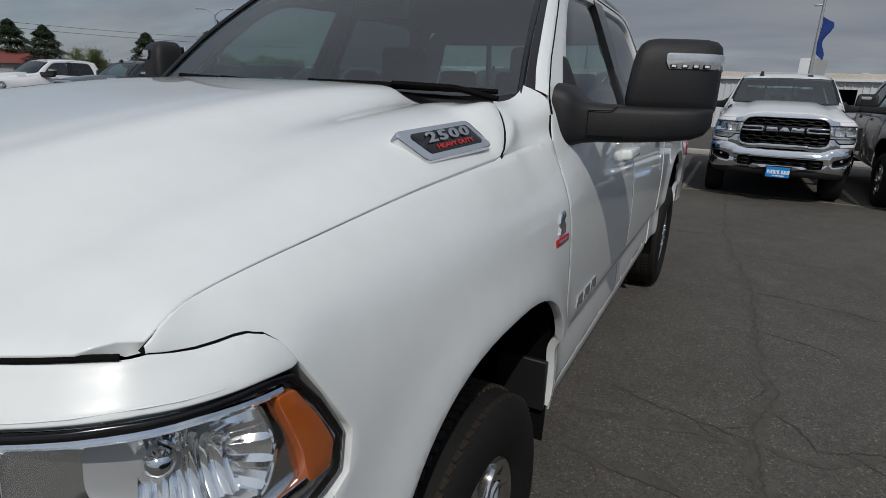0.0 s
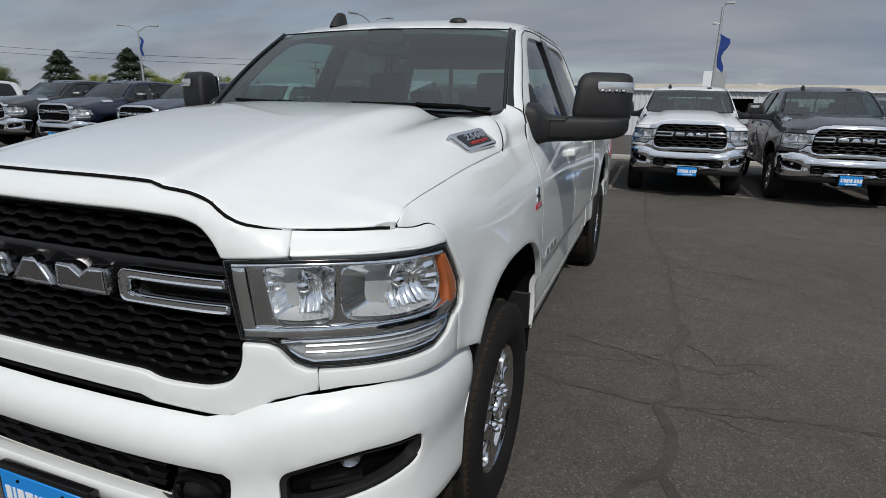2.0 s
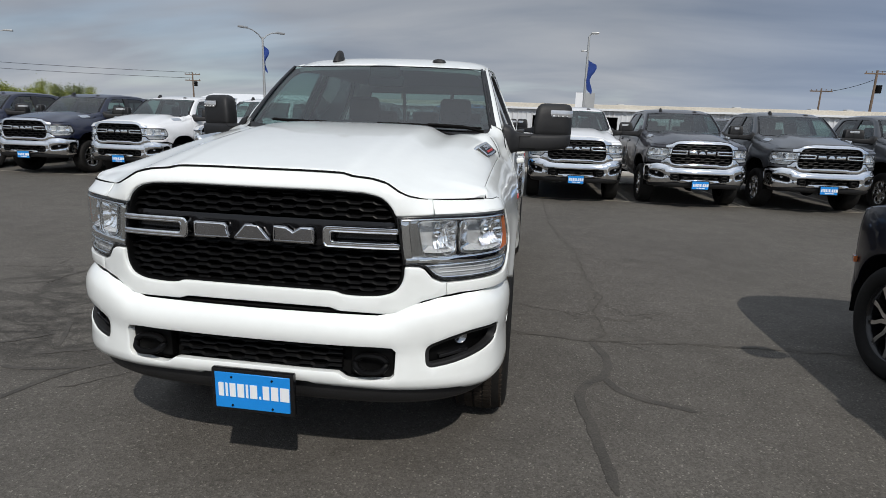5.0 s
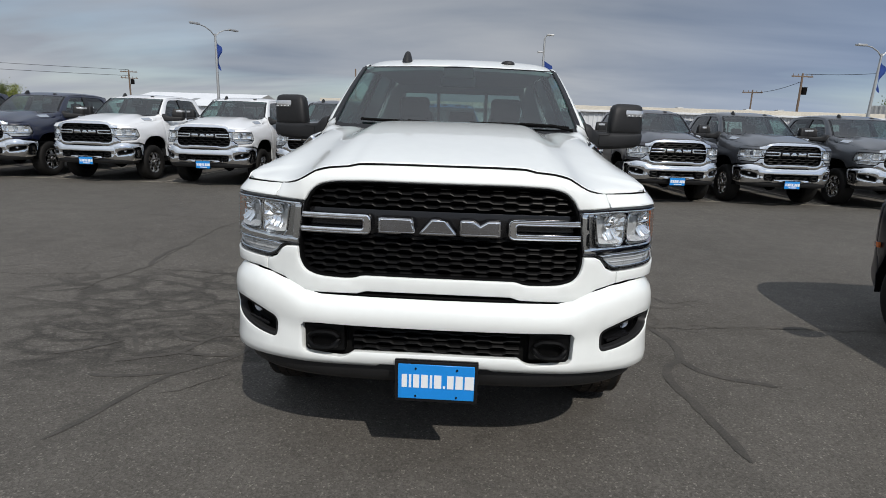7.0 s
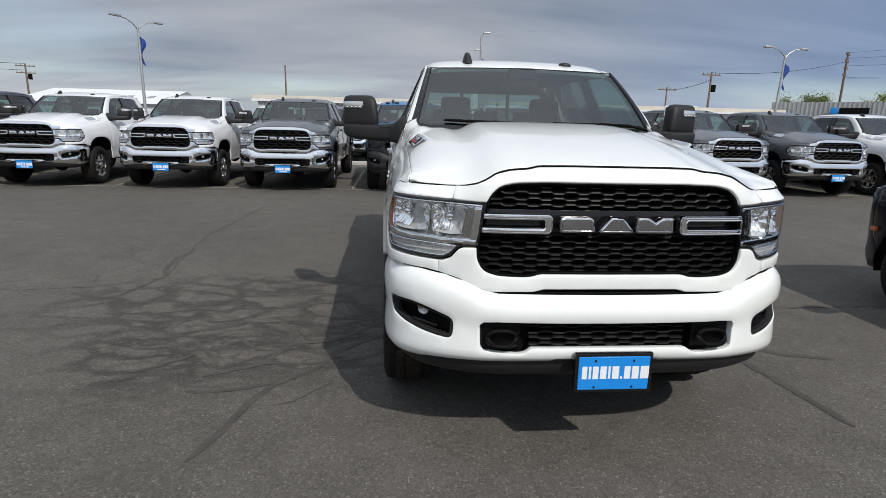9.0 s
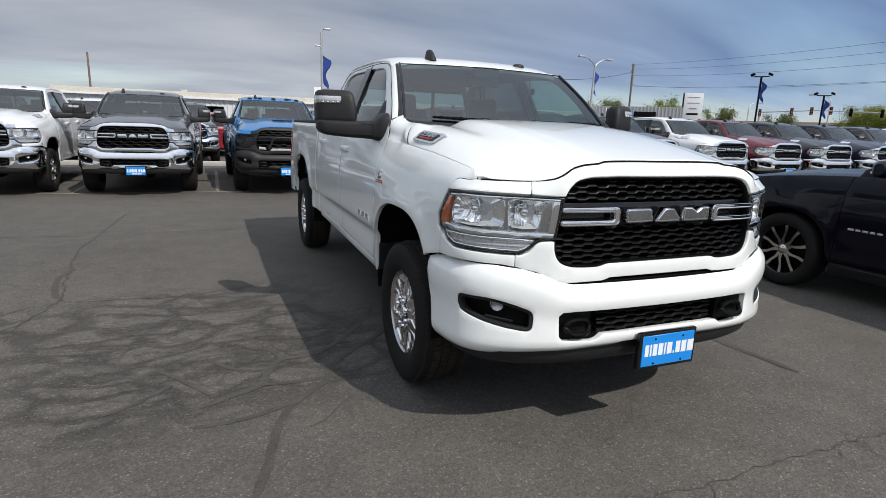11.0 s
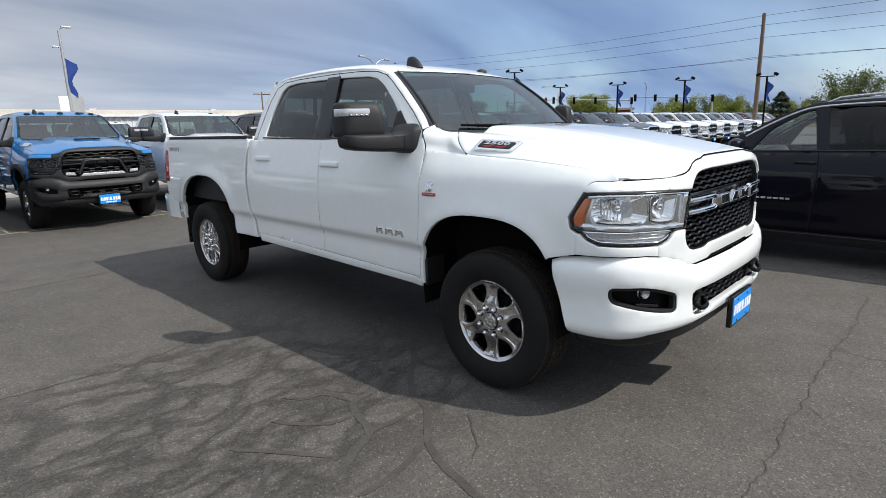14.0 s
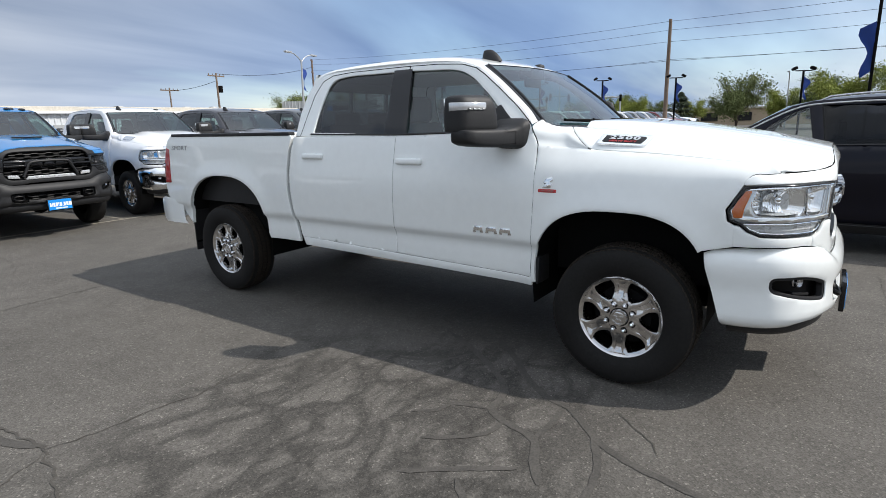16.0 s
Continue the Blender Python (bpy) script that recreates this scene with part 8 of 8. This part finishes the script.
PS = thing("pylon_sign", Matrix.Translation((48.4, 45.7, 0)) @ Matrix.Rotation(radians(-43), 4, "Z"), "white pylon sign with grey bars of print", "sign")
bm = bmesh.new()
box(bm, (-0.98, -0.15, 3.3), (0.98, 0.15, 6.1), None, 0.03)
part("panel", bm, PLATEWHITE, PS)
bm = bmesh.new()
box(bm, (-1.12, -0.2, 0.0), (-0.98, 0.2, 6.1)); box(bm, (0.72, -0.1, 0.0), (0.9, 0.1, 3.3))
part("post", bm, UNDER, PS)
for k, (w_, h) in enumerate(((1.3, 0.10), (1.3, 0.10), (0.8, 0.16), (1.2, 0.2))):
    bm = bmesh.new()
    box(bm, (-w_ / 2, -0.17, 5.6 - 0.62 * k), (w_ / 2, -0.14, 5.6 - 0.62 * k + h))
    part("print_bar", bm, GREYPRINT if k < 3 else UNDER, PS)

# ---- trees ----


def leaf_mat(name, a, b):
    m, t, bs = material(name)
    g = add(t, "ShaderNodeNewGeometry")
    ramp = add(t, "ShaderNodeValToRGB")
    ramp.color_ramp.elements[0].color, ramp.color_ramp.elements[1].color = (*a, 1), (*b, 1)
    t.links.new(g.outputs["Random Per Island"], ramp.inputs[0])
    t.links.new(ramp.outputs[0], bs.inputs["Base Color"])
    bs.inputs["Roughness"].default_value = 0.75
    bs.inputs["Specular IOR Level"].default_value = 0.2
    return m


SPRUCE = leaf_mat("spruce_needles", (0.022, 0.034, 0.020), (0.050, 0.068, 0.036))
LEAF = leaf_mat("spring_leaves", (0.13, 0.165, 0.03), (0.30, 0.33, 0.08))
LEAF2 = leaf_mat("grey_green_leaves", (0.08, 0.105, 0.035), (0.18, 0.21, 0.08))


def conifer(seed, height):
    r = random.Random(seed)
    P = thing("spruce_tree", Matrix.Identity(4), "dark green spruce tree with a ragged outline", "tree", "background spruces")
    bm = bmesh.new()
    tube(bm, [(0, 0, 0), (0, 0, height * 0.96)], [0.16 * height / 7, 0.01], 7)
    part("trunk", bm, BARK, P)
    vs, fs = [], []
    rad = height * 0.54
    for k in range(5200):
        f = r.random() ** 0.75
        z = height * (0.10 + 0.90 * f)
        R = rad * (1 - f) ** 0.62 * (0.80 + 0.20 * math.sin(z * 7 + seed)) + 0.12
        a, q = r.uniform(0, math.tau), R * r.uniform(0.35, 1.05) ** 0.6
        c = Vector((q * math.cos(a), q * math.sin(a), z - 0.22 * q + r.uniform(-0.08, 0.08)))
        out = Vector((math.cos(a), math.sin(a), r.uniform(-0.6, 0.2))).normalized()
        side = Vector((-math.sin(a), math.cos(a), r.uniform(-0.4, 0.4))).normalized()
        s = r.uniform(0.14, 0.30) * height / 7
        i = len(vs)
        vs += [c - out * s * 0.6 - side * s * 0.45, c - out * s * 0.6 + side * s * 0.45, c + out * s * 1.2 + Vector((0, 0, -0.3 * s))]
        fs.append((i, i + 1, i + 2))
    me = bpy.data.meshes.new("crown")
    me.from_pydata(vs, [], fs)
    part("crown", me, SPRUCE, P)
    return P


def broadleaf(seed, height, spread, mat, count=17000):
    r = random.Random(seed)
    P = thing("leafy_tree", Matrix.Identity(4), "spring-green leafy tree with open branches", "tree", "background leafy trees")
    bm = bmesh.new()
    tips = []
    tube(bm, [(0, 0, 0), (0.05, 0, height * 0.18), (0, 0.04, height * 0.34)], [0.035 * height, 0.028 * height, 0.020 * height], 8)
    for k in range(9):
        a = k * 2.4 + r.uniform(-0.3, 0.3)
        e = r.uniform(0.5, 1.0)
        p0 = Vector((0, 0.04, height * r.uniform(0.20, 0.34)))
        p2 = Vector((spread * e * math.cos(a), spread * e * math.sin(a), height * r.uniform(0.52, 0.90)))
        p1 = p0.lerp(p2, 0.5) + Vector((0, 0, -0.04 * height))
        tube(bm, [p0, p1, p2], [0.014 * height, 0.009 * height, 0.003 * height], 6)
        tips += [p1.lerp(p2, 0.3), p1.lerp(p2, 0.7), p2]
        for _ in range(3):
            q = p1 + Vector((r.uniform(-1, 1), r.uniform(-1, 1), r.uniform(0.1, 0.9))) * 0.24 * spread
            tube(bm, [p1.lerp(p2, r.random()), q], [0.006 * height, 0.002 * height], 5)
            tips.append(q)
    part("trunk", bm, BARK, P)
    vs, fs = [], []
    for k in range(count):
        t = r.choice(tips)
        d = Vector((r.gauss(0, 1), r.gauss(0, 1), r.gauss(0, 0.8))) * min(1.0, abs(r.gauss(0.75, 0.2))) * 0.088 * height
        c = t + d
        if c.z < height * 0.16:
            continue
        n = Vector((r.uniform(-1, 1), r.uniform(-1, 1), r.uniform(-0.2, 1))).normalized()
        u = n.orthogonal().normalized()
        w_ = n.cross(u)
        s = r.uniform(0.045, 0.095) * height / 5
        i = len(vs)
        vs += [c - u * s, c + w_ * s * 0.6, c + u * s, c - w_ * s * 0.6]
        fs.append((i, i + 1, i + 2, i + 3))
    me = bpy.data.meshes.new("crown")
    me.from_pydata(vs, [], fs)
    part("crown", me, mat, P)
    return P


spruces = [conifer(3, 7.0), conifer(8, 7.0)]
leafies = [broadleaf(5, 5.0, 2.1, LEAF2), broadleaf(9, 5.0, 2.5, LEAF), broadleaf(14, 5.0, 3.0, LEAF)]
SPOTS_S = [(-79.6, 38.3, 7.7), (-73.6, 39.0, 7.0), (-61.9, 44.0, 6.5), (-56.1, 48.0, 7.0), (69.3, 14.9, 4.5)]
SPOTS_L = [(-67.2, 40.2, 4.6), (-65.9, 50.2, 4.5), (-55.6, 53.7, 5.1), (-56.1, 60.2, 4.8), (-84.0, 30.0, 5.0), (-55.9, 61.5, 4.9), (57.4, 7.1, 5.5), (75.8, 4.6, 4.8), (66.0, -1.2, 6.2), (70.9, 0.9, 5.6), (64.0, -6.0, 6.0), (82.3, 24.5, 4.9), (87.8, 22.4, 4.2),
           (80.2, 43.5, 6.2), (85.5, 31.9, 5.4), (86.9, 28.1, 5.4), (88.1, 25.3, 4.6), (60.5, 61.9, 6.9), (68.7, 60.5, 5.8), (79.6, 45.7, 6.4), (58.0, 70.8, 6.6), (41.3, 53.0, 5.4), (88.0, 17.0, 4.2), (90.0, 36.0, 5.0), (76.0, 56.0, 5.2)]
for k, (x, y, h) in enumerate(SPOTS_S):
    base = spruces[k % 2]
    m = Matrix.Translation((x, y, 0)) @ Matrix.Rotation(k * 1.3, 4, "Z") @ Matrix.Scale(h / 7.0, 4)
    if k < 2:
        base.matrix_basis = m
    else:
        o = copy_thing(base, Matrix.Identity(4))
        o.matrix_basis = m
for k, (x, y, h) in enumerate(SPOTS_L):
    base = leafies[k % 3]
    m = Matrix.Translation((x, y, 0)) @ Matrix.Rotation(k * 2.1, 4, "Z") @ Matrix.Scale(h / 5.0, 4)
    if k < 3:
        base.matrix_basis = m
    else:
        o = copy_thing(base, Matrix.Identity(4))
        o.matrix_basis = m
